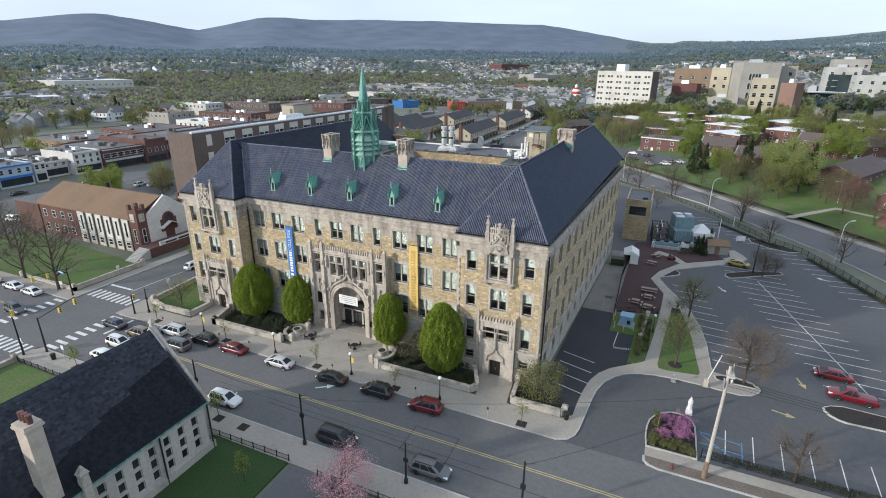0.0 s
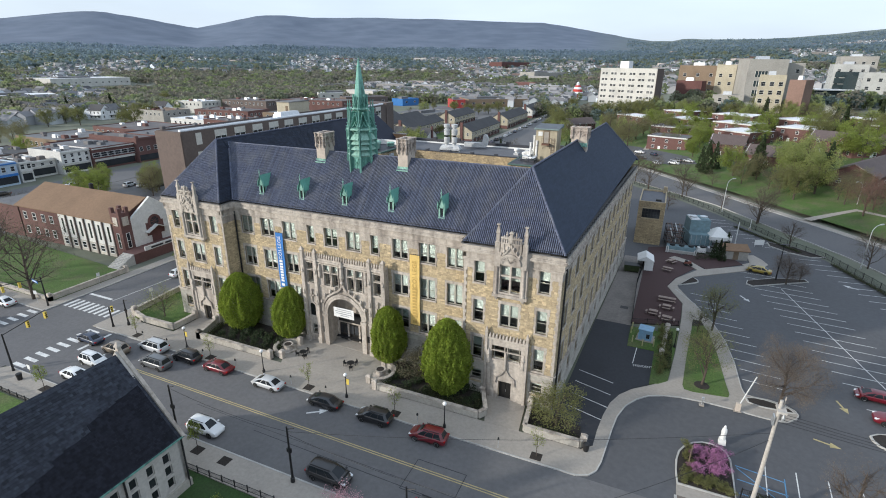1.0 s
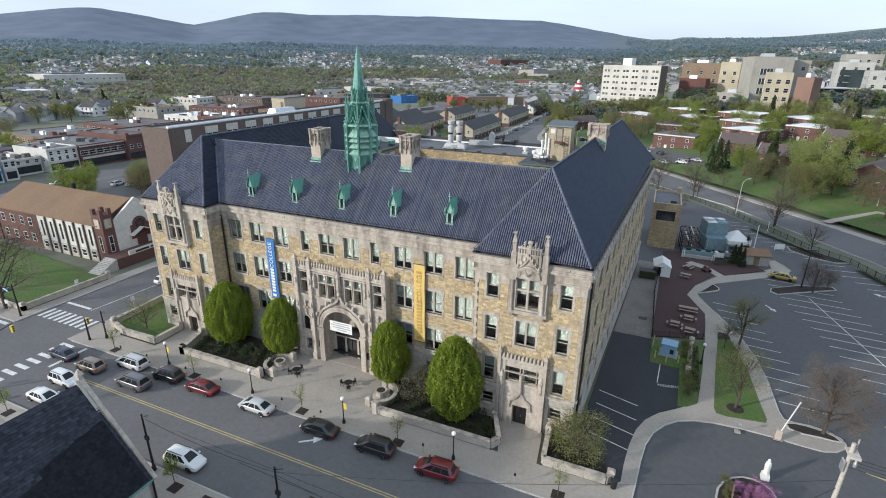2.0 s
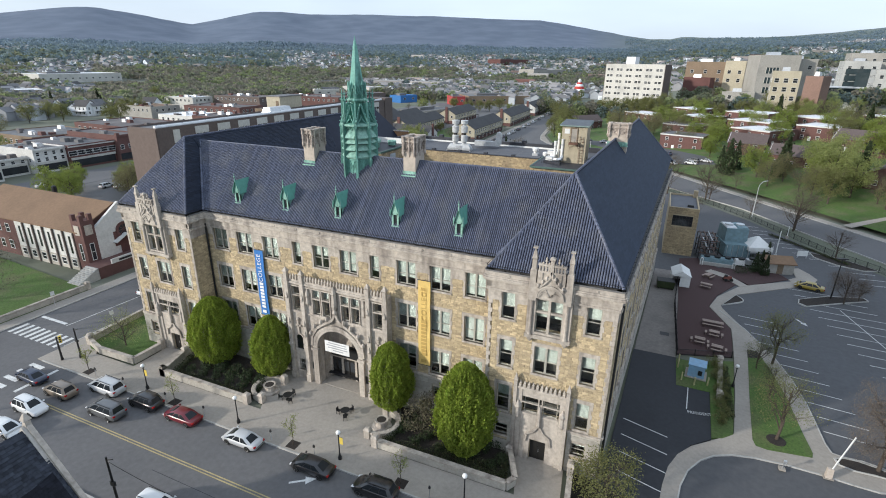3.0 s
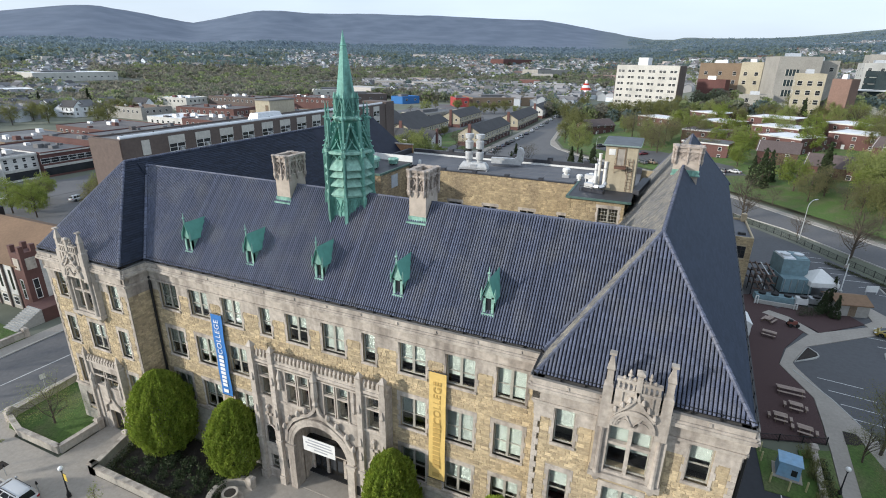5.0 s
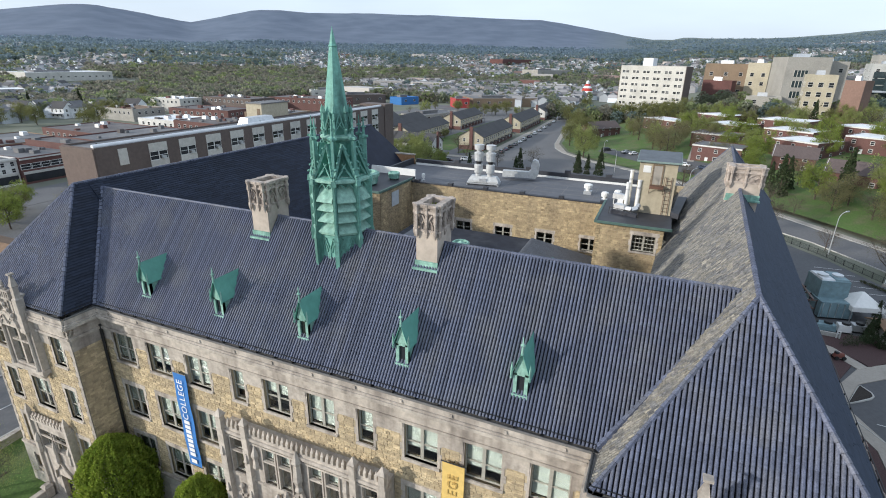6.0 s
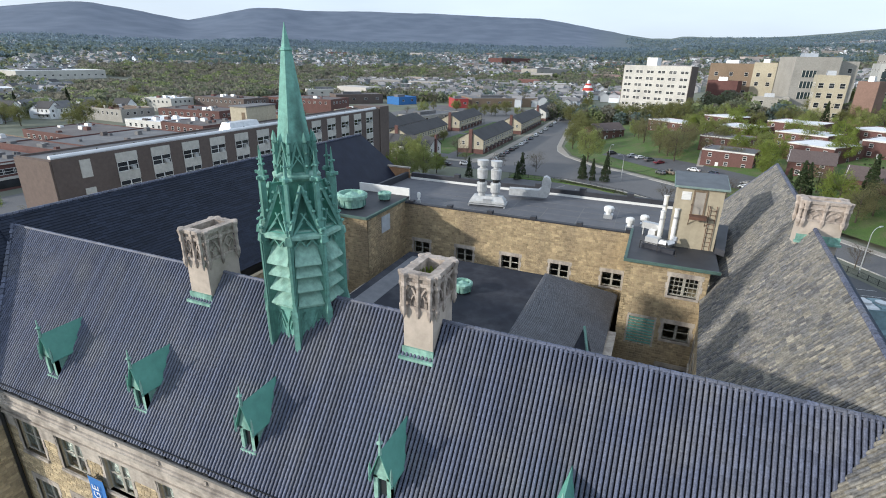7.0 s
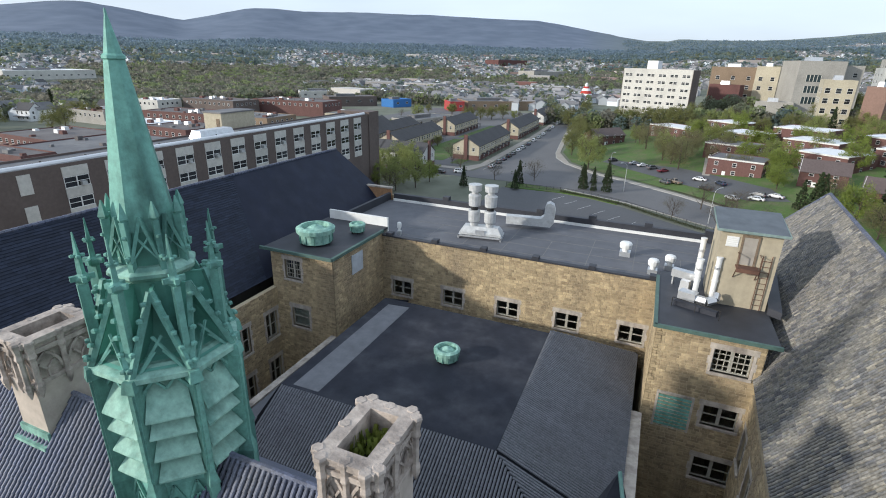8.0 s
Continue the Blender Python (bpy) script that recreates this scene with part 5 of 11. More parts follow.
# ---- copper dormers ----
def dormer(x):
    y0, zb = 3.65, 22.05          # front foot on the slope
    w, he, hp = 0.42, 1.45, 2.85
    yb_e, yb_p = 4.50, 6.07
    b = Shape()
    b.box(x - w, x - w + 0.2, y0, y0 + 0.25, zb, zb + he).box(x + w - 0.2, x + w, y0, y0 + 0.25, zb, zb + he)
    b.box(x - w - 0.05, x + w + 0.05, y0 - 0.1, y0 + 0.25, zb - 0.15, zb + 0.12).box(x - w, x + w, y0, y0 + 0.2, zb + he - 0.12, zb + he)
    b.add([(x - w, y0, zb + he), (x + w, y0, zb + he), (x, y0, zb + hp)], [(0, 1, 2)])
    for s in (-1, 1):
        b.add([(x + s * w, y0, zb), (x + s * w, y0, zb + he), (x + s * w, yb_e + 0.4, zb + he), (x + s * w, y0 + 0.5, zb)], [(0, 1, 2, 3)])
    dm = part("dormer", b, M["copper_pale"], college, "small verdigris copper dormer with finial")
    r = Shape()
    for s in (-1, 1):
        r.add([(x + s * (w + 0.16), y0 - 0.18, zb + he - 0.22), (x + s * (w + 0.16), yb_e + 0.35, zb + he - 0.22), (x, yb_p, zb + hp), (x, y0 - 0.18, zb + hp),
               (x + s * (w + 0.16), y0 - 0.18, zb + he - 0.16), (x + s * (w + 0.16), yb_e + 0.35, zb + he - 0.16), (x, yb_p, zb + hp + 0.06), (x, y0 - 0.18, zb + hp + 0.06)],
              [(0, 1, 2, 3), (4, 5, 6, 7), (0, 3, 7, 4), (0, 4, 5, 1)])
    part("dormer_roof", r, M["copper_sheet"], dm, "smooth green copper sheet roof")
    f = Shape().ring(6, [(0.09, zb + hp - 0.1), (0.06, zb + hp + 0.4), (0.15, zb + hp + 0.5), (0.05, zb + hp + 0.6), (0.02, zb + hp + 1.0)], Matrix.Translation((x, y0 - 0.1, 0)))
    for s in (-1, 1):
        part("finial", Shape().ring(4, [(0.07, zb + he - 0.3), (0.07, zb + he + 0.4), (0.01, zb + he + 0.75)], Matrix.Translation((x + s * (w + 0.1), y0 - 0.12, 0))), M["copper_pale"], dm)
    part("finial", f, M["copper_pale"], dm)
    part("pane", Shape().box(x - w + 0.1, x + w - 0.1, y0 + 0.13, y0 + 0.15, zb + 0.1, zb + he - 0.1), M["dark_glass"], dm)


for k in range(5):
    dormer(-15.05 + 7.42 * k)


# ---- the copper spire ----
SX, SY, SZ = -0.32, 9.02, -0.75
spire = part("spire", Shape().ring(8, [(1.78, 22.6), (1.78, 29.0)], Matrix.Translation((SX, SY, SZ)), math.pi / 8), M["copper"], college, "octagonal verdigris copper spire with louvres and pinnacles")
T0 = Matrix.Translation((SX, SY, SZ))
ap_ = 1.78 * math.cos(math.pi / 8)


def spin(a):
    """Turned about the spire's axis; y points outwards."""
    return T0 @ Matrix.Rotation(a - math.pi / 2, 4, "Z")


pan, butt, louv, gab, pin, upin = [Shape() for _ in range(6)]
for u in (-0.32, 0.32):                  # blind tracery panel of the base
    for s in (-1, 1):
        pan.beam((u + s * 0.28, ap_ + 0.05, 28.0), (u, ap_ + 0.05, 28.75), 0.07, 0.07)
        pan.beam((u + s * 0.16, ap_ + 0.05, 27.7), (u + s * 0.02, ap_ + 0.05, 28.25), 0.05, 0.06)
        pan.beam((u + s * 0.28, ap_ + 0.05, 24.6), (u + s * 0.28, ap_ + 0.05, 28.0), 0.05, 0.06)
pan.box(-0.60, 0.60, ap_, ap_ + 0.06, 28.78, 28.95)
butt.box(-0.14, 0.14, 1.55, 2.26, 22.6, 28.75).frustum(-0.17, 0.17, 1.55, 2.3, 28.75, 29.3, 0.10).box(-0.105, 0.105, 1.40, 2.14, 29.2, 32.6)
butt.box(-0.05, 0.05, 2.14, 2.20, 24.0, 32.4)
butt.ring(4, [(0.16, 28.9), (0.02, 29.9)], Matrix.Translation((0, 2.08, 0)), math.pi / 4)
butt.frustum(-0.19, 0.19, 1.85, 2.26, 32.5, 32.86, 0.05)
wv = 0.50
hoodv = Shape()
for blade, out, drop, rise in ((louv, 1.98, -0.06, 0.54), (hoodv, 2.02, -0.34, 0.66)):
    wo_ = wv + 0.13                    # blades flare outwards; the topmost is a longer hood
    blade.add([(-wo_, out, drop), (wo_, out, drop), (wv, 1.42, rise), (-wv, 1.42, rise), (-wo_, out, drop - 0.05), (wo_, out, drop - 0.05), (wv, 1.42, rise - 0.05), (-wv, 1.42, rise - 0.05)],
              [(0, 1, 2, 3), (7, 6, 5, 4), (0, 4, 5, 1), (0, 3, 7, 4), (1, 5, 6, 2)])
groof = Shape()                        # plain sheet roof behind each gable
groof.add([(-0.70, 1.80, 33.0), (0.70, 1.80, 33.0), (0, 1.34, 35.9), (0, 0.70, 35.9), (-0.29, 0.70, 33.3), (0.29, 0.70, 33.3)], [(0, 2, 3, 4), (2, 1, 5, 3), (0, 4, 5, 1)])
groof.beam((0, 1.40, 35.93), (0, 0.70, 35.93), 0.09, 0.07)
for s in (-1, 1):
    gab.beam((s * 0.6, 1.68, 32.2), (s * 0.28, 1.68, 32.6), 0.09, 0.09).beam((s * 0.28, 1.68, 32.6), (0, 1.68, 32.25), 0.07, 0.07)
    gab.beam((s * 0.74, 1.90, 32.9), (0, 1.32, 36.0), 0.13, 0.16)
    gab.beam((s * 0.55, 1.80, 32.95), (-s * 0.12, 1.60, 34.3), 0.07, 0.07).beam((s * 0.5, 1.80, 33.0), (s * 0.1, 1.66, 33.7), 0.06, 0.06)
    for k in range(5):
        gab.ball((s * 0.74 * (1 - k / 5.2), 1.98 - 0.56 * k / 5.2, 33.25 + 3.1 * k / 5.2), 0.11, 5, 3)
    gab.beam((s * 0.36, 0.98, 37.0), (0, 0.84, 38.7), 0.08, 0.09).beam((s * 0.3, 0.97, 37.1), (-s * 0.12, 0.9, 37.9), 0.05, 0.05)
pin.box(-0.085, 0.085, 1.66, 1.92, 32.9, 36.3)
pin.ring(4, [(0.12, 36.3), (0.22, 36.45), (0.22, 36.58), (0.10, 36.7), (0.08, 37.3), (0.02, 38.3)], Matrix.Translation((0, 1.75, 0)))
for a in range(4):
    pin.box(0.10, 0.29, -0.055, 0.055, 36.44, 36.64, Matrix.Translation((0, 1.75, 0)) @ Matrix.Rotation(math.pi / 2 * a, 4, "Z"))
    pin.ball(Matrix.Translation((0, 1.75, 0)) @ Matrix.Rotation(math.pi / 2 * a, 4, "Z") @ Vector((0.12, 0, 37.4)), 0.075, 5, 3)
upin.box(-0.07, 0.07, 0.86, 1.06, 36.6, 38.6).ring(4, [(0.10, 38.6), (0.15, 38.7), (0.02, 39.3)], Matrix.Translation((0, 0.96, 0)))
upin.ball((0, 1.08, 37.2), 0.1, 5, 3).ball((0, 1.06, 38.0), 0.09, 5, 3)
def squat(sh):
    """The gabled stage above the louvres, drawn down to its true height."""
    sh.v = [(x, y, z if z < 32.9 else 32.9 + (z - 32.9) * 0.73) for x, y, z in sh.v]
    return sh


for sh in (gab, pin, upin, groof):
    squat(sh)
kits = [("panel", pan.mesh("panel", M["copper"]), 0), ("gablet", gab.mesh("gablet", M["copper"]), 0), ("buttress", butt.mesh("buttress", M["copper"]), 1),
        ("pinnacle", pin.mesh("pinnacle", M["copper"]), 1), ("upper_pinnacle", upin.mesh("upper_pinnacle", M["copper"]), 1)]
kits.append(("gablet_roof", groof.mesh("gablet_roof", M["copper_sheet"]), 0))
lme, hme = louv.mesh("louvre_blade", M["copper_pale"]), hoodv.mesh("louvre_blade", M["copper_pale"])
for i in range(8):
    for name, me, corner in kits:
        ob = part(name, me, None, spire)
        ob.matrix_basis = spin(math.pi / 4 * i + corner * math.pi / 8)
    for k in range(4):
        ob = part("louvre_blade", hme if k == 3 else lme, None, spire)
        ob.matrix_basis = spin(math.pi / 4 * i) @ Matrix.Translation((0, 0, 29.3 + 0.78 * k + (0.12 if k == 3 else 0.0)))
for name, lv_ in (("moulding", [(1.80, 28.95), (2.0, 29.05), (2.0, 29.2), (1.6, 29.3)]), ("moulding", [(1.75, 32.55), (2.15, 32.7), (2.15, 32.85), (1.7, 33.05)]), ("moulding", [(1.05, 35.3), (1.2, 35.45), (1.2, 35.55), (0.95, 35.7)])):
    part(name, Shape().ring(8, lv_, T0, math.pi / 8), M["copper_pale"], spire)
# near-black core: the darkness behind the blades is in its colour
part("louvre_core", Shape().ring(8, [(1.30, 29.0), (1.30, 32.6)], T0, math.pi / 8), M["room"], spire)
part("lantern", Shape().ring(8, [(1.50, 32.3), (1.55, 32.6), (1.55, 32.85), (0.95, 33.4), (0.78, 35.2), (0.80, 37.0)], T0, math.pi / 8), M["copper_deep"], spire)
cone = Shape().ring(8, [(0.86, 36.7), (0.82, 37.0), (0.25, 41.1), (0.29, 41.13), (0.28, 41.2), (0.22, 41.25), (0.05, 42.1)], T0, math.pi / 8)
cone.ring(6, [(0.05, 42.05), (0.02, 42.3)], T0)
part("spirelet", cone, M["copper"], spire, "smooth tapering copper needle")

# ---- courtyard blocks ----
def court_wall(m, u0, u1, z0, z1, wins, seed, bars=3):
    holes = [(u - w / 2, u + w / 2, z, z + h) for u, z, w, h, n in wins]
    sh = Shape()
    wall_cells(sh, m, u0, u1, z0, z1, 0.45, holes)
    ob = part("court_wall", sh, M["mortar"], college)
    r = Shape()
    stones(r, m, u0 + 0.01, u1 - 0.01, z0, z1, [(a - 0.25, b + 0.25, c - 0.2, d + 0.35) for a, b, c, d in holes], seed, rise=(0.16, 0.30), run=(0.22, 0.66), depth=0.034)
    part("stone_facing", r, M["court_stone"], ob, kind="stuff")
    for u, z, w, h, n in wins:
        set_window(m, u, z, w, h, n, 0.5, 3 if z > 20 else 0, 0.0 if n == 2 else 0.95)


YB = 42.3
court_wall(face(0, YB, 0), -11.7, 14.9, 15.0, 23.6, [(-9.3 + 5.65 * k, 17.35, 2.1, 1.6, 2) for k in range(5)], 51)
court_wall(face(0, 33.5, 0), 14.75, 21.4, 8.0, 24.0, [(19.6, 21.3, 2.3, 1.75, 2), (19.7, 17.0, 2.2, 1.6, 2), (20.0, 12.4, 2.5, 1.8, 2)], 52)
lv = Shape()
for k in range(9):
    lv.box(15.7, 17.85, 33.40, 33.48, 16.2 + k * 0.29, 16.36 + k * 0.29)
part("louvre", lv, M["copper"], college, "green metal ventilation louvre")
part("louvre_frame", Shape().box(15.55, 15.7, 33.38, 33.52, 16.0, 18.95).box(17.85, 18.0, 33.38, 33.52, 16.0, 18.95).box(15.7, 17.85, 33.38, 33.52, 18.8, 18.95).box(15.7, 17.85, 33.47, 33.5, 16.0, 18.8), M["limestone"], college)
court_wall(face(0, 33.5, 0), -18.3, -11.55, 10.0, 24.0, [(-15.9, 21.4, 1.75, 1.85, 2), (-15.4, 16.6, 1.9, 1.9, 1)], 53)
court_wall(face(14.75, YB, -90), 0, YB - 33.5, 10, 23.8, [], 54)
court_wall(face(-11.55, 33.5, 90), 0, YB - 33.5, 10, 23.8, [], 55)
court_wall(face(-18.0, 15, 90), 0, 19, 6, EAVE - 0.2, [(3 + 3.6 * k, 15.4, 1.5, 2.6, 2) for k in range(5)] + [(3 + 3.6 * k, 10.4, 1.5, 2.6, 2) for k in range(5)], 56)
court_wall(face(21.3, 35, -90 - 3.15), 0, 21, 4, EAVE - 0.2, [(3 + 3.6 * k, 15.4, 1.5, 2.6, 2) for k in range(5)], 57)
part("annex_rear_wall", Shape().box(-20, 24, 57.6, 58.0, -0.2, 23.5), M["mortar"], college)
part("well_floor", Shape().box(14.4, 22, 12, 34, 3.5, 4.0), M["flatroof"], college)
part("back_wall", Shape().box(-18.5, 20.5, 14.9, 15.4, -0.2, EAVE), M["mortar"], college)
lowwall = Shape().box(14.2, 14.7, 12.0, 33.4, 4.0, 16.6).box(-11.9, -11.5, 15.4, 33.4, 6.0, 16.4)
part("parapet_wall", lowwall, M["mortar"], college)
part("coping", Shape().box(14.1, 14.85, 15.4, 33.3, 16.6, 16.8), M["limestone"], college)
part("coping", Shape().box(-12.0, -11.4, 15.4, 33.3, 16.4, 16.6), M["limestone"], college)
# flat roofs with copings
fr = part("flat_roof", Shape().box(-11.6, 15.0, YB + 0.5, 57.0, 22.6, 23.0), M["flatroof"], college, "grey bitumen flat roof")
pp = Shape().box(-11.8, 15.0, YB - 0.12, YB + 0.42, 23.6, 23.75).box(-18.0, 22, 56.9, 57.5, 23.0, 23.9)
for k in range(6):
    pp.box(-11.0 + 5.0 * k, -10.4 + 5.0 * k, YB - 0.2, YB + 0.5, 23.75, 24.05)
    pp.box(-11.0 + 6.0 * k, -10.2 + 6.0 * k, 56.8, 57.6, 23.9, 24.35)
part("parapet", pp, M["darkroof"], fr)
part("edge_flashing", Shape().box(-18.0, 19, 56.74, 56.88, 23.0, 23.3), M["white"], fr)
seams = Shape()
for k in range(5):                     # lapped joints of the roofing felt
    seams.box(-11.4, 21.8, 45.2 + 2.45 * k, 45.28 + 2.45 * k, 23.0, 23.012)
for k in range(7):
    seams.box(-8.0 + 4.1 * k, -7.93 + 4.1 * k, YB + 0.6 + 2.4 * (k % 2), 50.0 + 2.4 * (k % 3), 23.0, 23.009)
part("felt_seam", seams, M["lead"], fr, "raised felt joints", kind="stuff")
part("flat_roof", Shape().box(14.75, 22.0, 33.2, 43.4, 23.9, 24.15), M["darkroof"], college)
part("flat_roof", Shape().box(15.0, 22.0, 43.4, 57.0, 22.6, 23.0), M["flatroof"], college)
part("annex_end_wall", Shape().box(15.0, 22.0, 43.2, 43.38, 23.0, 23.9), M["mortar"], college)
part("eaves_band", Shape().box(14.55, 22.1, 33.05, 33.25, 23.95, 24.2).box(14.5, 14.75, 33.1, YB, 23.95, 24.2), M["green_lead"], college, "green-grey roof edge")
part("flat_roof", Shape().box(-19, -11.6, 33.3, 43.6, 23.95, 24.15), M["darkroof"], college)
part("flat_roof", Shape().box(-19, -11.6, 43.6, 57, 22.6, 23.0), M["flatroof"], college)
part("eaves_band", Shape().box(-19.2, -11.4, 33.1, 33.3, 23.98, 24.25).box(-11.6, -11.35, 33.2, YB, 23.98, 24.25), M["green_lead"], college, "green-grey roof edge")
part("parapet", Shape().box(-18.7, -11.6, 43.5, 43.75, 22.6, 25.1), M["white"], college, "pale sheet metal parapet")
part("parapet", Shape().box(-19.0, -18.6, 43.8, 57.2, 22.6, 23.9), M["darkroof"], college)
ow_ = part("brick_upstand", Shape().box(-24.4, -18.6, 57.25, 57.6, 19.6, 24.4), material("orange_brick", (0.36, 0.20, 0.105), 0.9, scale=3, spread=0.2, dark=0.3), college)
part("coping", Shape().box(-24.5, -18.5, 57.15, 57.7, 24.4, 24.6), M["limestone"], ow_)
set_window(face(-20.2, 57.25, 0), 0, 21.6, 1.6, 1.9, 2, 0.5, 0, 0.0, surround=False, parent=college)
# hall roof in the court
hx0, hx1, hy0, hy1, hz = -8.1, 7.1, 22.0, 36.6, 19.8
part("hall_roof", Shape().box(hx0, hx1, hy0, hy1, hz - 0.2, hz), M["hall_rubber"], college, "dark rubber flat roof over the hall")
slope("hall_slope", (14.1, hy0 - 5.5, 16.9), (14.1, 41.5, 16.9), (hx1, hy1 + 0.5, hz - 0.02), (hx1, hy0, hz - 0.02), "rolls", M["tile_dark"], pitch=0.2)
slope("hall_slope", (-8.6, hy0 - 5.5, 16.9), (14.1, hy0 - 5.5, 16.9), (hx1, hy0, hz - 0.02), (hx0, hy0, hz - 0.02), "rolls", M["tile_dark"], pitch=0.2)
slope("hall_slope", (-8.6, 42.2, 16.9), (-8.6, hy0 - 5.5, 16.9), (hx0, hy0, hz - 0.02), (hx0, hy1, hz - 0.02), "none", M["hall_rubber"])
slope("hall_slope", (14.1, 42.2, 16.6), (-8.6, 42.2, 16.6), (hx0, hy1, hz - 0.02), (hx1, hy1, hz - 0.02), "none", M["hall_rubber"])
part("gutter_roof", Shape().box(-11.5, 14.2, 15.4, 42.3, 16.2, 16.45), M["flatroof"], college)
part("walkway", Shape().prism([(-7.25, 22.3), (-5.25, 22.3), (-5.2, 35.7), (-7.2, 35.5)], hz, hz + 0.02),
     material("pale_felt_strip", (0.150, 0.155, 0.168), 0.85, scale=1.5, spread=0.15, dark=0.4, dark_scale=0.6), college, "pale grey felt strip on the hall roof")
part("roof_cone", Shape().ring(4, [(3.0, 18.0), (0.03, 25.6)], Matrix.Translation((13.45, 16.6, 0)), math.pi / 4), M["hall_rubber"], college)
part("cone_rib", Shape().beam((13.45, 16.6, 25.65), (13.83, 16.22, 24.2), 0.14, 0.08), M["copper_pale"], college)


def round_vent(x, y, z, r, h, mat):
    """A drum with a flared rim, open at the top round a low cone, on short feet."""
    at = Matrix.Translation((x, y, z))
    v = Shape().ring(20, [(r * 0.94, 0.16), (r, h * 0.72), (r * 1.14, h * 0.74), (r * 1.16, h), (r * 0.98, h * 1.12), (r * 0.84, h * 1.12), (r * 0.80, h * 0.8)], at, cap=False)
    ob = solid("roof_vent", v, mat, "round green copper roof ventilator", "roof vent", group="copper roof vents")
    part("lid", Shape().ring(20, [(r * 0.80, h * 0.78), (r * 0.5, h * 0.98), (0.03, h * 1.22)], at), M["copper_pale"], ob)
    sm, ft = Shape(), Shape()
    for k in range(12):
        sm.box(r * 0.96, r + 0.025, -0.02, 0.02, 0.18, h * 0.72, at @ Matrix.Rotation(math.pi / 6 * k, 4, "Z"))
    for k in range(6):
        ft.box(r * 0.80, r * 0.92, -0.05, 0.05, -0.02, 0.2, at @ Matrix.Rotation(math.pi / 3 * k, 4, "Z"))
    part("seam", sm, M["copper"], ob)
    part("foot", ft, M["iron"], ob)


round_vent(1.0, 29.4, hz, 0.85, 0.95, M["copper_pale"])
round_vent(-15.3, 36.4, 24.15, 1.55, 1.5, M["copper_pale"])
round_vent(-13.4, 40.6, 24.15, 0.7, 0.9, M["copper_pale"])
part("wall_panel", Shape().box(0, 1.9, -0.10, -0.04, 21.5, 23.4, face(-11.55, 36.4, 90)), M["shop_pale"], college, "pale blue boarded opening")
# stair house
sh_ob = part("stair_house", Shape().box(18.0, 21.8, 38.5, 42.3, 24.1, 29.85), material("cream_render", (0.42, 0.365, 0.265), 0.9, scale=2, spread=0.12, dark=0.4, dark_scale=0.6, streak=True), college, "cream rendered stair house with small door")
sr_ = Shape().add([(17.72, 38.15, 29.95), (22.05, 38.15, 29.95), (22.1, 42.6, 30.45), (17.72, 42.6, 30.45), (17.72, 38.15, 29.84), (22.05, 38.15, 29.84), (22.1, 42.6, 29.84), (17.72, 42.6, 29.84)],
                  [(0, 1, 2, 3), (7, 6, 5, 4), (0, 4, 5, 1), (1, 5, 6, 2), (2, 6, 7, 3), (3, 7, 4, 0)])
part("stair_house_roof", sr_, material("faded_grey_sheet", (0.105, 0.120, 0.135), 0.7, scale=1.5, spread=0.15, dark=0.4, dark_scale=0.8), sh_ob)
part("roof_edge", Shape().beam((17.7, 38.13, 29.88), (22.1, 38.13, 29.88), 0.06, 0.18).beam((22.1, 38.1, 29.9), (22.13, 42.6, 30.3), 0.06, 0.14).beam((17.68, 38.1, 29.9), (17.68, 42.6, 30.3), 0.06, 0.14), M["edge_green"], sh_ob)
msh = Matrix.Translation((19.9, 38.5, 24.1))
part("door", Shape().box(-0.42, 0.42, -0.06, 0.0, 3.35, 5.35, msh), material("grey_door_paint", (0.33, 0.30, 0.26), 0.8, scale=2, spread=0.12, dark=0.3, dark_scale=0.9), sh_ob, "plain grey door")
part("door_frame", Shape().box(-0.56, -0.42, -0.09, 0.0, 3.3, 5.5, msh).box(0.42, 0.56, -0.09, 0.0, 3.3, 5.5, msh).box(-0.42, 0.42, -0.09, 0.0, 5.35, 5.5, msh), M["wood"], sh_ob)
rusty = material("rusty_iron", (0.12, 0.06, 0.04), 0.8, spread=0.3)
part("landing", Shape().box(-0.62, 0.78, -0.85, 0, 3.18, 3.28, msh).box(-0.62, 0.78, -0.88, -0.83, 3.0, 3.28, msh), rusty, sh_ob)
rl_ = Shape()
for u in (-0.6, 0.76):
    rl_.beam(msh @ Vector((u, -0.82, 3.2)), msh @ Vector((u, -0.82, 4.2)), 0.045, 0.045).beam(msh @ Vector((u, -0.82, 4.2)), msh @ Vector((u, 0, 4.2)), 0.04, 0.04).beam(msh @ Vector((u, -0.7, 3.15)), msh @ Vector((u, -0.02, 2.3)), 0.05, 0.05)
part("guard_rail", rl_, rusty, sh_ob)
ld = Shape()
for u in (0.95, 1.5):
    ld.box(u - 0.025, u + 0.025, -0.16, -0.11, 0.1, 4.25, msh)
for k in range(9):
    ld.box(0.95, 1.5, -0.15, -0.12, 0.45 + 0.42 * k, 0.49 + 0.42 * k, msh)
part("ladder", ld, rusty, sh_ob)
wl_ = Shape().box(-1.5, -0.72, -0.03, 0.0, 4.55, 5.3, msh)
for k in range(5):
    wl_.box(-1.46, -0.76, -0.08, -0.03, 4.62 + 0.135 * k, 4.69 + 0.135 * k, msh)
part("wall_louvre", wl_, M["white"], sh_ob)
part("roof_curb", Shape().prism([(21.85, 38.0), (22.6, 37.4), (23.6, 46.0), (22.6, 46.0)], 24.15, 24.7), M["darkroof"], college)


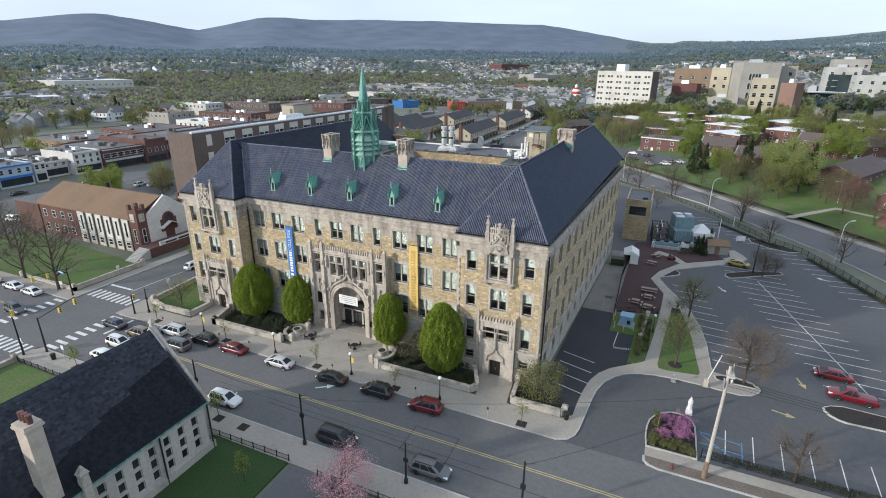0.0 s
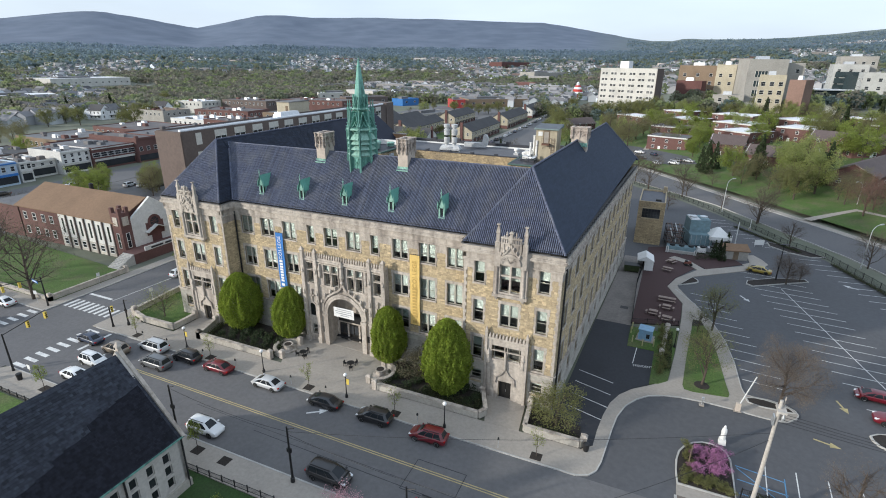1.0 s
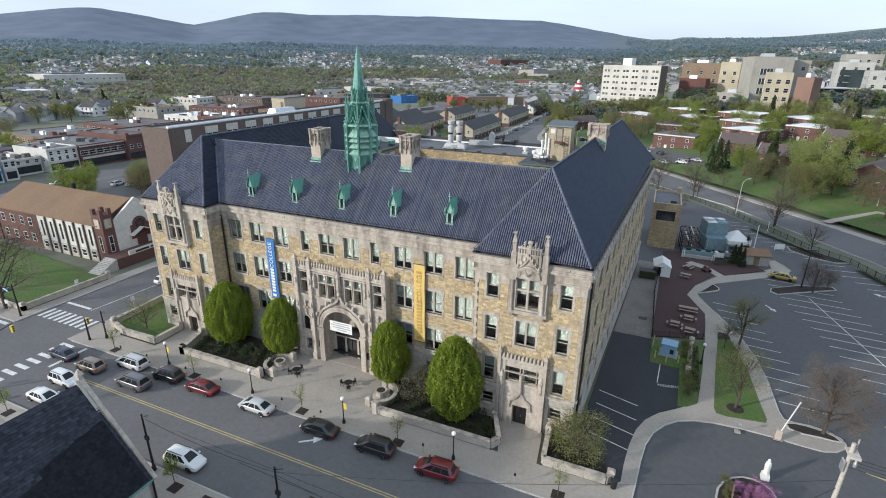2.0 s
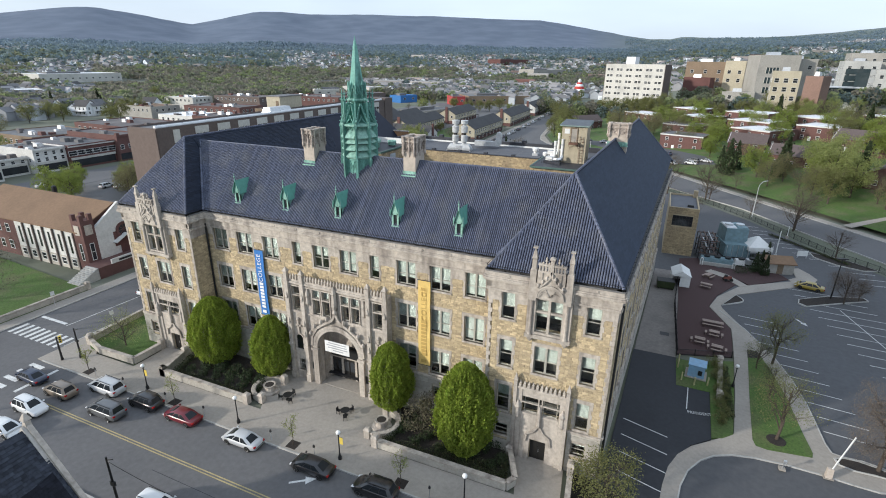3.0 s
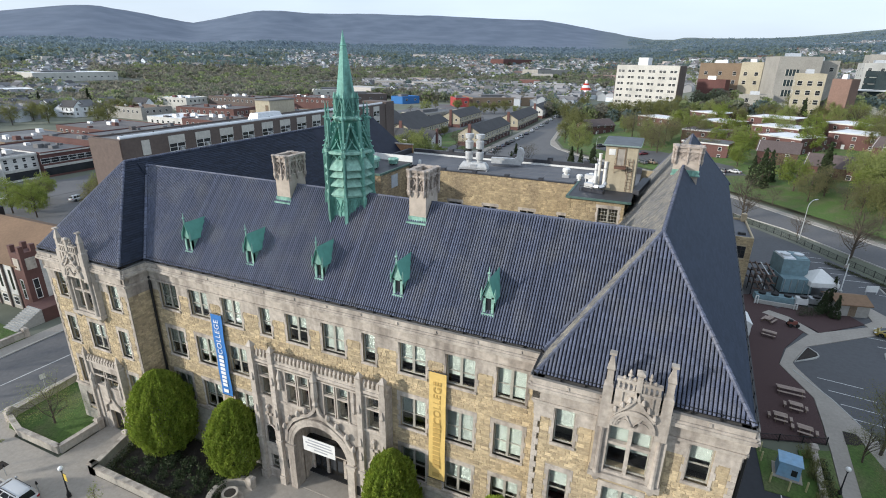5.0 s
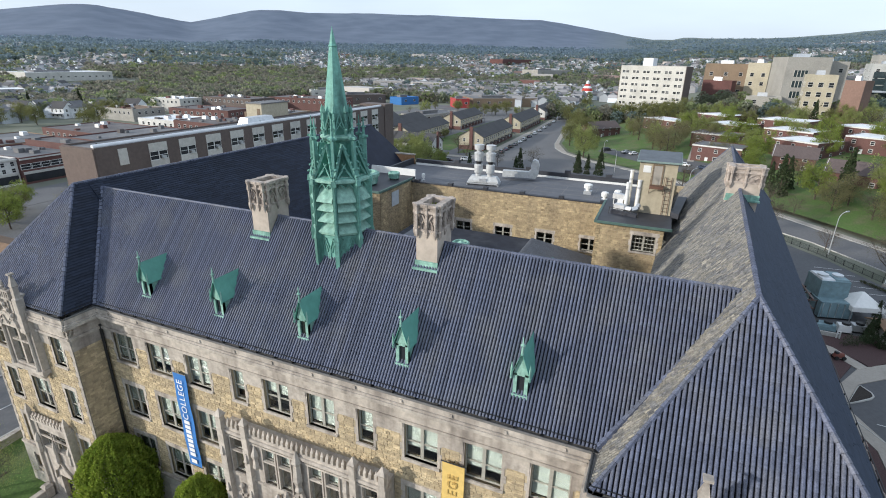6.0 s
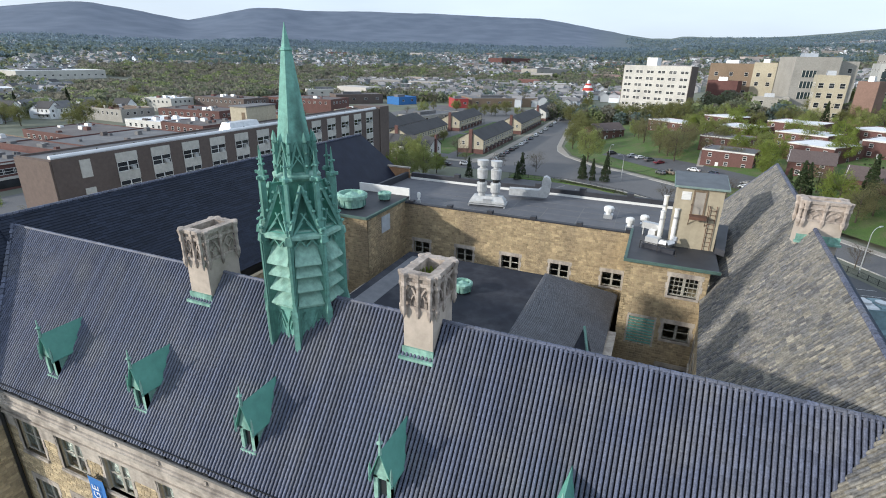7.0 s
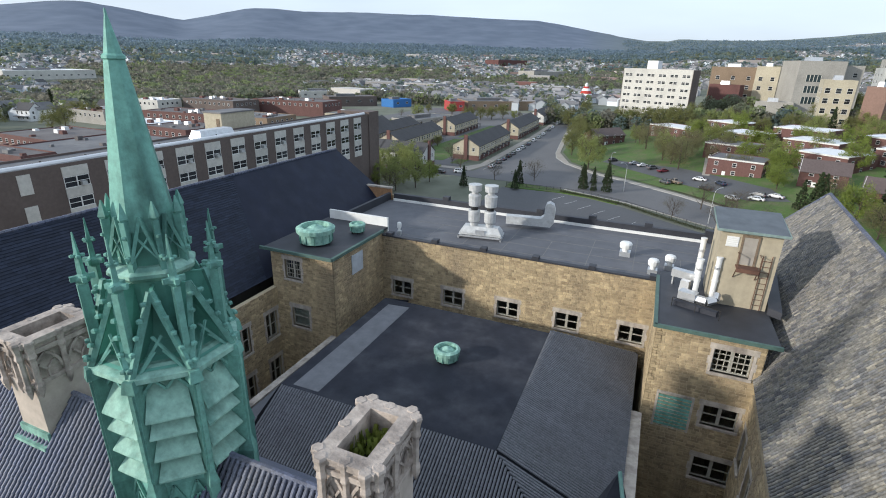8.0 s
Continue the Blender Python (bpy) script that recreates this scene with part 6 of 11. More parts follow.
# fans on the flat roof
M["fan_grey"] = material("dull_galvanised_sheet", (0.50, 0.51, 0.51), 0.6, scale=3, spread=0.15, dark=0.5, dark_scale=1.2, dark_color=(0.26, 0.26, 0.26), metal=0.15)


def exhaust(x, y, z):
    t = thing("exhaust_fan", "pair of white exhaust stacks on a base with ducts", "exhaust fan", (x, y, z), 8)
    part("base", Shape().frustum(-2.2, 2.2, -0.9, 0.9, 0.6, 1.2, 0.38).frustum(-2.2, 2.2, -0.9, 0.9, 0.35, 0.6, -0.0), M["fan_grey"], t)
    part("hatch", Shape().box(-0.5, 0.5, -0.96, -0.85, 0.45, 0.95), M["steel"], t)
    part("plinth_frame", Shape().box(-2.3, 2.3, -1.2, -1.05, 0.2, 0.35).box(-2.3, 2.3, 1.05, 1.2, 0.2, 0.35).box(-2.3, -2.15, -1.2, 1.2, 0, 0.35).box(2.15, 2.3, -1.2, 1.2, 0, 0.35), M["steel"], t)
    for s in (-0.85, 0.85):
        st = part("vent_pipe", Shape().ring(14, [(0.42, 1.1), (0.42, 1.5), (0.60, 1.7), (0.64, 2.75), (0.60, 2.85), (0.36, 2.9), (0.36, 3.3), (0.62, 3.35), (0.68, 4.45), (0.5, 4.6), (0.36, 4.62), (0.36, 4.9), (0.66, 4.95), (0.72, 5.6)], Matrix.Translation((s, 0, 0))), M["fan_grey"], t, smooth=False)
        # black ring stands in for the dark gap at the stack's waist
        part("windband", Shape().ring(14, [(0.385, 2.92), (0.385, 3.28)], Matrix.Translation((s, 0, 0))), M["iron"], st)
    for u in (-2.2, 2.2):
        part("foot", Shape().beam((u, 0, 0), (u, 0, 0.5), 0.1, 0.1), M["steel"], t)


exhaust(-2.9, 48.2, 23.0)
du = thing("roof_duct", "grey sheet metal duct with an upturned elbow on the flat roof", "duct", (1.0, 53.5, 23.0), 10)
part("run", Shape().box(-2.6, 1.2, -0.5, 0.5, 0.4, 1.3), M["fan_grey"], du)
duct_side = ((1.2, 0.4), (2.3, 0.4), (2.65, 0.9), (2.75, 2.3), (2.55, 2.9), (2.1, 3.15), (1.75, 3.0), (1.6, 2.5), (1.55, 1.6), (1.2, 1.3))
part("elbow", Shape().prism([(p, -q) for p, q in reversed(duct_side)], -0.55, 0.55, Matrix.Rotation(-math.pi / 2, 4, "X")), M["fan_grey"], du)
for x, y, r in ((11.6, 49.2, 0.5), (14.2, 45.5, 0.4), (15.6, 47.2, 0.4), (-10.9, 44.8, 0.2)):
    v = thing("roof_fan", "small mushroom-shaped metal roof fan", "roof fan", (x, y, 23.0), group="roof fans")
    part("curb", Shape().box(-r, r, -r, r, 0, 0.45), M["steel"], v)
    part("hood", Shape().ring(12, [(r * 0.6, 0.45), (r * 0.62, 0.75), (r * 1.1, 0.8), (r * 1.2, 1.2), (r * 1.0, 1.35), (r * 0.5, 1.42)], Matrix.Translation((0, 0, 0))), M["white"], v)
pp_ = thing("flue_pipes", "slim white flue pipes with silver ducts on the dark roof", "pipes", (17.3, 38.6, 24.15), -20)
for x, y, hgt in ((-0.75, 1.9, 3.9), (-0.15, -0.1, 2.9), (0.95, 0.2, 3.3)):
    fl_ = part("flue", Shape().ring(12, [(0.20, 0), (0.20, hgt * 0.45), (0.23, hgt * 0.45), (0.23, hgt * 0.5), (0.20, hgt * 0.5), (0.20, hgt), (0.24, hgt), (0.24, hgt + 0.12), (0.15, hgt + 0.13)], Matrix.Translation((x, y, 0.2))), M["white"], pp_)
    part("band", Shape().ring(12, [(0.215, hgt * 0.75), (0.225, hgt * 0.76), (0.225, hgt * 0.80), (0.215, hgt * 0.81)], Matrix.Translation((x, y, 0.2))), M["steel"], fl_)
part("duct", Shape().box(-2.5, -0.75, 1.5, 2.1, 0.7, 1.3), M["steel"], pp_)
part("leg", Shape().box(-2.4, -2.3, 1.6, 1.9, 0, 0.7).box(-1.2, -1.1, 1.6, 1.9, 0, 0.7), M["steel"], pp_)
part("unit", Shape().frustum(-1.5, -0.8, 0.6, 1.2, 0.0, 0.9, 0.04), M["steel"], pp_)
part("fan_box", Shape().box(-0.9, 0.3, -1.5, -0.7, 0.1, 0.9).tube((0.3, -1.1, 0.5), (1.0, -1.1, 0.5), 0.34), M["steel"], pp_)
part("elbow", Shape().tube((1.0, -1.1, 0.5), (1.45, -0.7, 0.7), 0.3).tube((1.45, -0.7, 0.7), (1.4, -0.3, 1.0), 0.26), M["steel"], pp_)
part("curb", Shape().box(-0.9, 2.0, -2.1, -1.6, 0, 0.35), M["hall_rubber"], pp_, "black rubber covered roof curb")
for x in (-0.9, 0.7, 2.3):
    part("rail_post", Shape().beam((x, -2.5, 0), (x, -2.5, 0.75), 0.05, 0.05), M["iron"], pp_)
part("rail", Shape().beam((-0.9, -2.5, 0.73), (2.3, -2.5, 0.73), 0.045, 0.045), M["iron"], pp_)
# ---- main portal ----
PX = -0.1
mp = face(PX, 1.9, 0)
ph = Shape()
holes = []
for s in (-1, 1):
    holes += [(s * 5.75 - 0.6, s * 5.75 + 0.6, 9.9, 13.1), (s * 5.75 - 0.45, s * 5.75 + 0.45, 1.3, 2.9)]
    for u in (1.35, 2.75):
        holes.append((s * u - 0.55, s * u + 0.55, 9.9, 13.1))
R, SPR = 2.95, 5.3
wall_cells(ph, mp, -7.0, -R, -0.3, 14.0, 1.0, holes)
wall_cells(ph, mp, R, 7.0, -0.3, 14.0, 1.0, holes)
wall_cells(ph, mp, -R, R, 8.6, 14.0, 1.0, holes)
n = 18
for k in range(n):
    a0, a1 = math.pi * k / n, math.pi * (k + 1) / n
    x0, x1 = R * math.cos(a0), R * math.cos(a1)
    z0, z1 = SPR + R * math.sin(a0), SPR + R * math.sin(a1)
    v = [(x1, 0, z1), (x0, 0, z0), (x0, 0, 8.6), (x1, 0, 8.6), (x1, 1, z1), (x0, 1, z0), (x0, 1, 8.6), (x1, 1, 8.6)]
    ph.add(v, [(0, 1, 2, 3), (0, 4, 5, 1), (7, 6, 5, 4)], mp)
portal_ob = part("portal", ph, M["limestone"], college, "carved limestone entrance portal with a round arch")
for s in (-1, 1):
    for name, u, w0, d0, top in (("pilaster", 6.85, 0.28, -0.45, 15.1), ("pilaster", 4.6, 0.25, -0.40, 15.0)):
        sh = Shape().box(s * u - w0, s * u + w0, d0, 0.0, -0.2, top - 1.2, mp).box(s * u - w0 - 0.08, s * u + w0 + 0.08, d0 - 0.1, 0.0, 5.0, 5.3, mp)
        sh.box(s * u - w0 - 0.08, s * u + w0 + 0.08, d0 - 0.1, 0.0, -0.2, 1.0, mp)
        sh.ring(4, [(w0 * 1.3, top - 1.2), (w0 * 1.1, top - 0.2), (w0 * 1.6, top), (0.04, top + 0.5)], mp @ Matrix.Translation((s * u, d0 / 2, 0)), math.pi / 4)
        for z in (6.5, 8.0, 11.5):
            sh.ring(4, [(0.05, z), (0.22, z + 0.25), (0.05, z + 0.9)], mp @ Matrix.Translation((s * u, d0 - 0.02, 0)), math.pi / 4)
        part(name, sh, M["limestone"], portal_ob)
    nic = Shape()
    for k in range(8):
        a0, a1 = math.pi * k / 8, math.pi * (k + 1) / 8
        nic.beam(mp @ Vector((s * 5.75 + 0.6 * math.cos(a0), -0.06, 6.0 + 0.6 * math.sin(a0))), mp @ Vector((s * 5.75 + 0.6 * math.cos(a1), -0.06, 6.0 + 0.6 * math.sin(a1))), 0.16, 0.16)
    nic.box(s * 5.75 - 0.68, s * 5.75 - 0.52, -0.14, 0, 4.4, 6.0, mp).box(s * 5.75 + 0.52, s * 5.75 + 0.68, -0.14, 0, 4.4, 6.0, mp).box(s * 5.75 - 0.75, s * 5.75 + 0.75, -0.2, 0, 4.2, 4.4, mp)
    nic.box(s * 5.75 - 0.08, s * 5.75 + 0.08, -0.2, 0, 6.7, 8.6, mp).box(s * 5.75 - 0.4, s * 5.75 + 0.4, -0.2, 0, 7.7, 7.95, mp).ball(mp @ Vector((s * 5.75, -0.12, 8.7)), 0.25, 6, 4)
    part("niche", nic, M["limestone"], portal_ob)
    part("niche_window", Shape().box(s * 5.75 - 0.5, s * 5.75 + 0.5, -0.012, -0.004, 4.4, 6.4, mp), M["dark_glass"], portal_ob)
    part("plaque", Shape().box(s * 3.7 - 0.4, s * 3.7 + 0.4, -0.08, 0, 1.9, 2.9, mp), M["iron"], portal_ob, "dark metal plaque")
arch = Shape()
for rr_, dd, ww in ((3.15, -0.12, 0.34), (3.5, -0.2, 0.22)):
    for k in range(24):
        a0, a1 = math.pi * k / 24, math.pi * (k + 1) / 24
        arch.beam(mp @ Vector((rr_ * math.cos(a0), dd, SPR + rr_ * math.sin(a0))), mp @ Vector((rr_ * math.cos(a1), dd, SPR + rr_ * math.sin(a1))), ww, 0.34)
for s in (-1, 1):
    arch.box(min(s * 2.95, s * 3.7), max(s * 2.95, s * 3.7), -0.35, 0, -0.2, 4.9, mp).box(min(s * 2.85, s * 3.85), max(s * 2.85, s * 3.85), -0.42, 0, 4.9, 5.25, mp)
part("archivolt", arch, M["limestone"], portal_ob)
hood = Shape()
pts = [(3.75, 5.6), (3.55, 7.0), (2.8, 8.2), (1.7, 9.0), (0.8, 9.5), (0.3, 10.0), (0.0, 10.9)]
for s in (-1, 1):
    for p, q in zip(pts, pts[1:]):
        hood.beam(mp @ Vector((s * p[0], -0.25, p[1])), mp @ Vector((s * q[0], -0.25, q[1])), 0.24, 0.30)
    for u, z in ((3.75, 7.2), (3.1, 8.3), (2.1, 9.1), (1.2, 9.7)):
        part("crocket", Shape().ring(5, [(0.08, -0.25), (0.26, 0.0), (0.22, 0.25), (0.05, 0.45)], mp @ Matrix.Translation((s * u, -0.32, z))), M["limestone"], portal_ob)
hood.ring(6, [(0.15, 10.6), (0.34, 10.9), (0.2, 11.2), (0.38, 11.8), (0.28, 13.2), (0.4, 13.4), (0.05, 14.3)], mp @ Matrix.Translation((0, -0.3, 0)))
part("ogee_hood", hood, M["limestone"], portal_ob)
crest = Shape().box(-7.1, 7.1, -0.25, 0.2, 13.55, 13.8, mp).box(-7.0, 7.0, -0.12, 0.2, 13.8, 14.1, mp)
for k in range(33):
    u = -6.7 + 13.4 * k / 32
    crest.box(u - 0.10, u + 0.10, -0.2, 0.1, 14.1, 14.5, mp).ring(4, [(0.17, 14.5), (0.03, 14.85)], mp @ Matrix.Translation((u, -0.05, 0)), math.pi / 4)
crest.box(-7.0, 7.0, -0.16, 0.0, 13.2, 13.35, mp).box(-7.0, 7.0, -0.14, 0.0, 9.6, 9.8, mp)
part("crest", crest, M["limestone"], portal_ob)
for a, b, c, d in holes:
    if c > 5:
        set_window(mp, (a + b) / 2, c, b - a, d - c, 1, 0.68, 0, 0.0 if abs(a) > 5 else 0.3, surround=False, parent=college)
        part("mullion", Shape().box(a - 0.09, a + 0.02, -0.12, 0.1, c - 0.1, d + 0.1, mp).box(b - 0.02, b + 0.09, -0.12, 0.1, c - 0.1, d + 0.1, mp).box(a, b, -0.10, 0.1, 11.9, 12.05, mp), M["limestone"], portal_ob)
    else:
        set_window(mp, (a + b) / 2, c, b - a, d - c, 1, 0.5, 0, 0.0, surround=False, parent=college)
for s in (-1, 1):
    part("spandrel_carving", Shape().ring(6, [(0.08, 11.0), (0.3, 11.3), (0.2, 12.0), (0.32, 12.4), (0.06, 13.2)], mp @ Matrix.Translation((s * 3.95, -0.15, 0))), M["limestone"], portal_ob)
# porch inside the arch
pr = Shape().box(-3.2, 3.2, 2.1, 2.3, 2.95, 9, mp).box(-3.3, -2.95, 0.9, 2.3, -0.2, 9, mp).box(2.95, 3.3, 0.9, 2.3, -0.2, 9, mp)
pr.box(-2.95, -2.6, 2.0, 2.3, -0.2, 2.95, mp).box(2.6, 2.95, 2.0, 2.3, -0.2, 2.95, mp).box(-1.15, -0.85, 2.0, 2.3, -0.2, 2.95, mp).box(0.85, 1.15, 2.0, 2.3, -0.2, 2.95, mp)
part("porch_wall", pr, M["limestone"], portal_ob)
part("porch_grille", Shape().box(-2.6, 2.6, 1.9, 2.1, 3.3, 5.0, mp), M["iron"], portal_ob)
for c, w in ((-1.85, 0.7), (0, 0.85), (1.85, 0.7)):
    d_ = part("door", Shape().box(c - w, c + w, 2.12, 2.2, 0.0, 2.9, mp).box(c - 0.03, c + 0.03, 2.08, 2.12, 0, 2.9, mp), M["doorpaint"], portal_ob, "dark entrance door")
    part("door_pane", Shape().box(c - w + 0.12, c - 0.1, 2.105, 2.118, 1.2, 2.6, mp).box(c + 0.1, c + w - 0.12, 2.105, 2.118, 1.2, 2.6, mp), M["dark_glass"], d_)
part("porch_floor", Shape().box(-3, 3, 0.0, 2.3, -0.1, 0.06, mp), M["concrete"], portal_ob)


# ---- banners ----
def letters(text, size, m, parent, mat, name="lettering"):
    cu = bpy.data.curves.new(name, "FONT")
    cu.body, cu.size, cu.extrude = text, size, 0.005
    cu.align_x, cu.align_y = "CENTER", "CENTER"
    cu.space_character = 1.1
    tmp = bpy.data.objects.new(name, cu)
    scene.collection.objects.link(tmp)
    dg = bpy.context.evaluated_depsgraph_get()
    me = bpy.data.meshes.new_from_object(tmp.evaluated_get(dg))
    bpy.data.objects.remove(tmp)
    me.materials.clear()
    me.materials.append(mat)
    ob = part(name, me, None, parent)
    ob.matrix_basis = m
    return ob


def banner(name, label, u, w, z0, z1, mat, ink):
    t = thing(name, label, "banner", (u, 2.55, 0))
    cloth = Shape()
    nz = 14
    cv, cf = [], []
    for k in range(nz + 1):
        za, ya = z0 + (z1 - z0) * k / nz, 0.04 * math.sin(k * 1.1)
        cv += [(-w / 2, ya, za), (w / 2, ya, za), (w / 2, ya + 0.02, za), (-w / 2, ya + 0.02, za)]
    for k in range(nz):
        cf += [(4 * k + i, 4 * k + (i + 1) % 4, 4 * k + 4 + (i + 1) % 4, 4 * k + 4 + i) for i in range(4)]
    cloth.add(cv, cf + [(3, 2, 1, 0), (4 * nz, 4 * nz + 1, 4 * nz + 2, 4 * nz + 3)])
    part("cloth", cloth, mat, t)
    for zr in (z0, z1):
        part("rod", Shape().tube((-w / 2 - 0.1, 0, zr), (w / 2 + 0.1, 0, zr), 0.04).tube((0, 0, zr), (0, 0.35, zr), 0.03), M["iron"], t)
    letters("COLLEGE", w * 0.62, Matrix.Translation((0, -0.06, z1 - (z1 - z0) * 0.27)) @ Matrix.Rotation(math.pi / 2, 4, "X") @ Matrix.Rotation(math.pi / 2, 4, "Z"), t, ink)
    bar = Shape()
    zz = z0 + (z1 - z0) * 0.12
    while zz < z0 + (z1 - z0) * 0.52:
        bar.box(-w * 0.24, w * 0.2, -0.065, -0.055, zz, zz + 0.34)
        zz += 0.46
    part("print", bar, ink, t, kind="stuff")
    part("emblem", Shape().box(-w * 0.25, w * 0.2, -0.065, -0.055, z0 + 0.35, z0 + 0.75), ink, t)


M["banner_blue"] = material("blue_banner_cloth", (0.035, 0.17, 0.46), 0.8, scale=2, spread=0.1)
M["banner_gold"] = material("gold_banner_cloth", (0.66, 0.46, 0.15), 0.8, scale=2, spread=0.1)
M["ink_white"] = material("white_print", (0.75, 0.75, 0.75), 0.8, spread=0.05)
M["ink_brown"] = material("brown_print", (0.45, 0.30, 0.09), 0.8, spread=0.05)
banner("blue_banner", "tall blue cloth banner with white lettering on the facade", -11.75, 1.35, 7.6, 16.7, M["banner_blue"], M["ink_white"])
banner("gold_banner", "tall gold cloth banner with brown lettering on the facade", 11.2, 1.45, 6.2, 16.8, M["banner_gold"], M["ink_brown"])
sg = thing("arch_sign", "white printed banner hanging in the entrance arch", "banner", (PX - 0.1, 1.7, 5.2), 0)
part("sheet", Shape().box(-1.75, 1.75, -0.02, 0.02, 0.0, 1.55), M["white"], sg)
tb = Shape()
for k, (a, b) in enumerate(((-1.2, 1.3), (-1.5, 1.4), (-1.3, 1.5), (-0.6, 0.9))):
    tb.box(a, b, -0.03, -0.022, 1.22 - 0.32 * k, 1.36 - 0.32 * k)
part("lettering", tb, material("grey_print", (0.35, 0.36, 0.38), 0.8), sg, kind="stuff")
part("cord", Shape().tube((-1.7, 0, 1.5), (-2.1, 0.2, 2.0), 0.015).tube((1.7, 0, 1.5), (2.1, 0.2, 2.0), 0.015), M["iron"], sg)

# ---- plants ----
def rand_dir(r):
    while True:
        v = Vector((r.uniform(-1, 1), r.uniform(-1, 1), r.uniform(-1, 1)))
        if 0.05 < v.length < 1:
            return v.normalized()


def leaf_quad(sh, c, size, r):
    d = rand_dir(r)
    e = d.cross(rand_dir(r)).normalized() * size * r.uniform(0.6, 1.2) / 2
    d = d * size * r.uniform(0.6, 1.2) / 2
    sh.add([c - d, c + e * 0.8, c + d, c - e * 0.8], [(0, 1, 2, 3)])


def limb(sh, p, q, r0, r1, r, n=5, wob=0.06):
    """A bent tapering limb."""
    L = (q - p).length
    last, lr = p, r0
    for k in range(1, 4):
        t = k / 3
        c = p.lerp(q, t) + Vector((r.uniform(-1, 1), r.uniform(-1, 1), r.uniform(-0.3, 0.6))) * L * wob * (1 - t)
        nr = r0 + (r1 - r0) * t
        sh.tube(last, c, lr, nr, n)
        last, lr = c, nr


def tree_meshes(seed, h, w, base, leaves, size, form="round", trunk_r=0.18, clusters=60, spread=0.75, leaf="leaf_olive", limbs=9, twigs=0):
    """Trunk with limbs, and a crown of small leaves in uneven clumps."""
    r = random.Random(seed)
    tr, cr = Shape(), Shape()
    top = Vector((r.uniform(-0.1, 0.1) * h * 0.2, r.uniform(-0.1, 0.1) * h * 0.2, h * 0.9))
    limb(tr, Vector((0, 0, -0.05)), top, trunk_r, trunk_r * 0.2, r, 7, 0.03)
    cen = Vector((0, 0, (h + base) / 2))
    rz, rx = (h - base) / 2, w / 2
    tips = []

    def inside(u):
        a, b, rad = r.uniform(0, 2 * math.pi), r.uniform(-1, 1), r.uniform(0.35, 1.0) ** 0.5
        s = math.sqrt(1 - b * b)
        wob = 1 + 0.25 * noise.noise((math.cos(a) * 1.7 + seed, math.sin(a) * 1.7, b * 1.7))
        if form == "cone":
            zz = r.random() ** 1.4
            return Vector((math.cos(a) * rx * (1 - zz) * rad, math.sin(a) * rx * (1 - zz) * rad, base + zz * (h - base)))
        k = 1.0 if form != "egg" else (1.0 - 0.25 * b)
        return cen + Vector((math.cos(a) * s * rx * rad * wob * k, math.sin(a) * s * rx * rad * wob * k, b * rz * rad * wob))

    for k in range(limbs):
        st = Vector((0, 0, base * 0.75 + (h * 0.75 - base * 0.75) * k / max(1, limbs)))
        st = top * (st.z / top.z)
        tip = inside(0)
        if tip.z < st.z + 0.2:
            tip.z = st.z + r.uniform(0.2, 0.35 * h)
        limb(tr, st, tip, trunk_r * 0.45 * (1 - 0.5 * k / limbs), 0.02, r, 4, 0.10)
        for j in range(3 + twigs):
            t2 = tip + rand_dir(r) * w * 0.16
            limb(tr, st.lerp(tip, r.uniform(0.45, 0.95)), t2, 0.03 * trunk_r / 0.18, 0.008, r, 3, 0.08)
            tips.append(t2)
    cl = [inside(0) for _ in range(clusters)] + tips
    rad = spread * w / max(2.2, clusters ** (1 / 3)) * 0.75
    for k in range(leaves):
        if form == "egg":
            c = inside(0)
            c = cen + (c - cen) * r.uniform(0.93, 1.03)
        else:
            c = r.choice(cl) + rand_dir(r) * rad * r.random() ** 0.6
        leaf_quad(cr, c, size, r)
    return tr.mesh("trunk", M["bark"]), cr.mesh("crown", M[leaf])


TREES = {}


def tree(kind, x, y, label, z=0.0, scale=1.0, rz=0.0, group="", name="tree", category="tree"):
    t = thing(name, label, category, (x, y, z + estate_rise(x, y) - 0.02), rz, group)
    t.scale = (scale, scale, scale)
    a = part("trunk", TREES[kind][0], None, t)
    b = part("crown", TREES[kind][1], None, t)
    return t


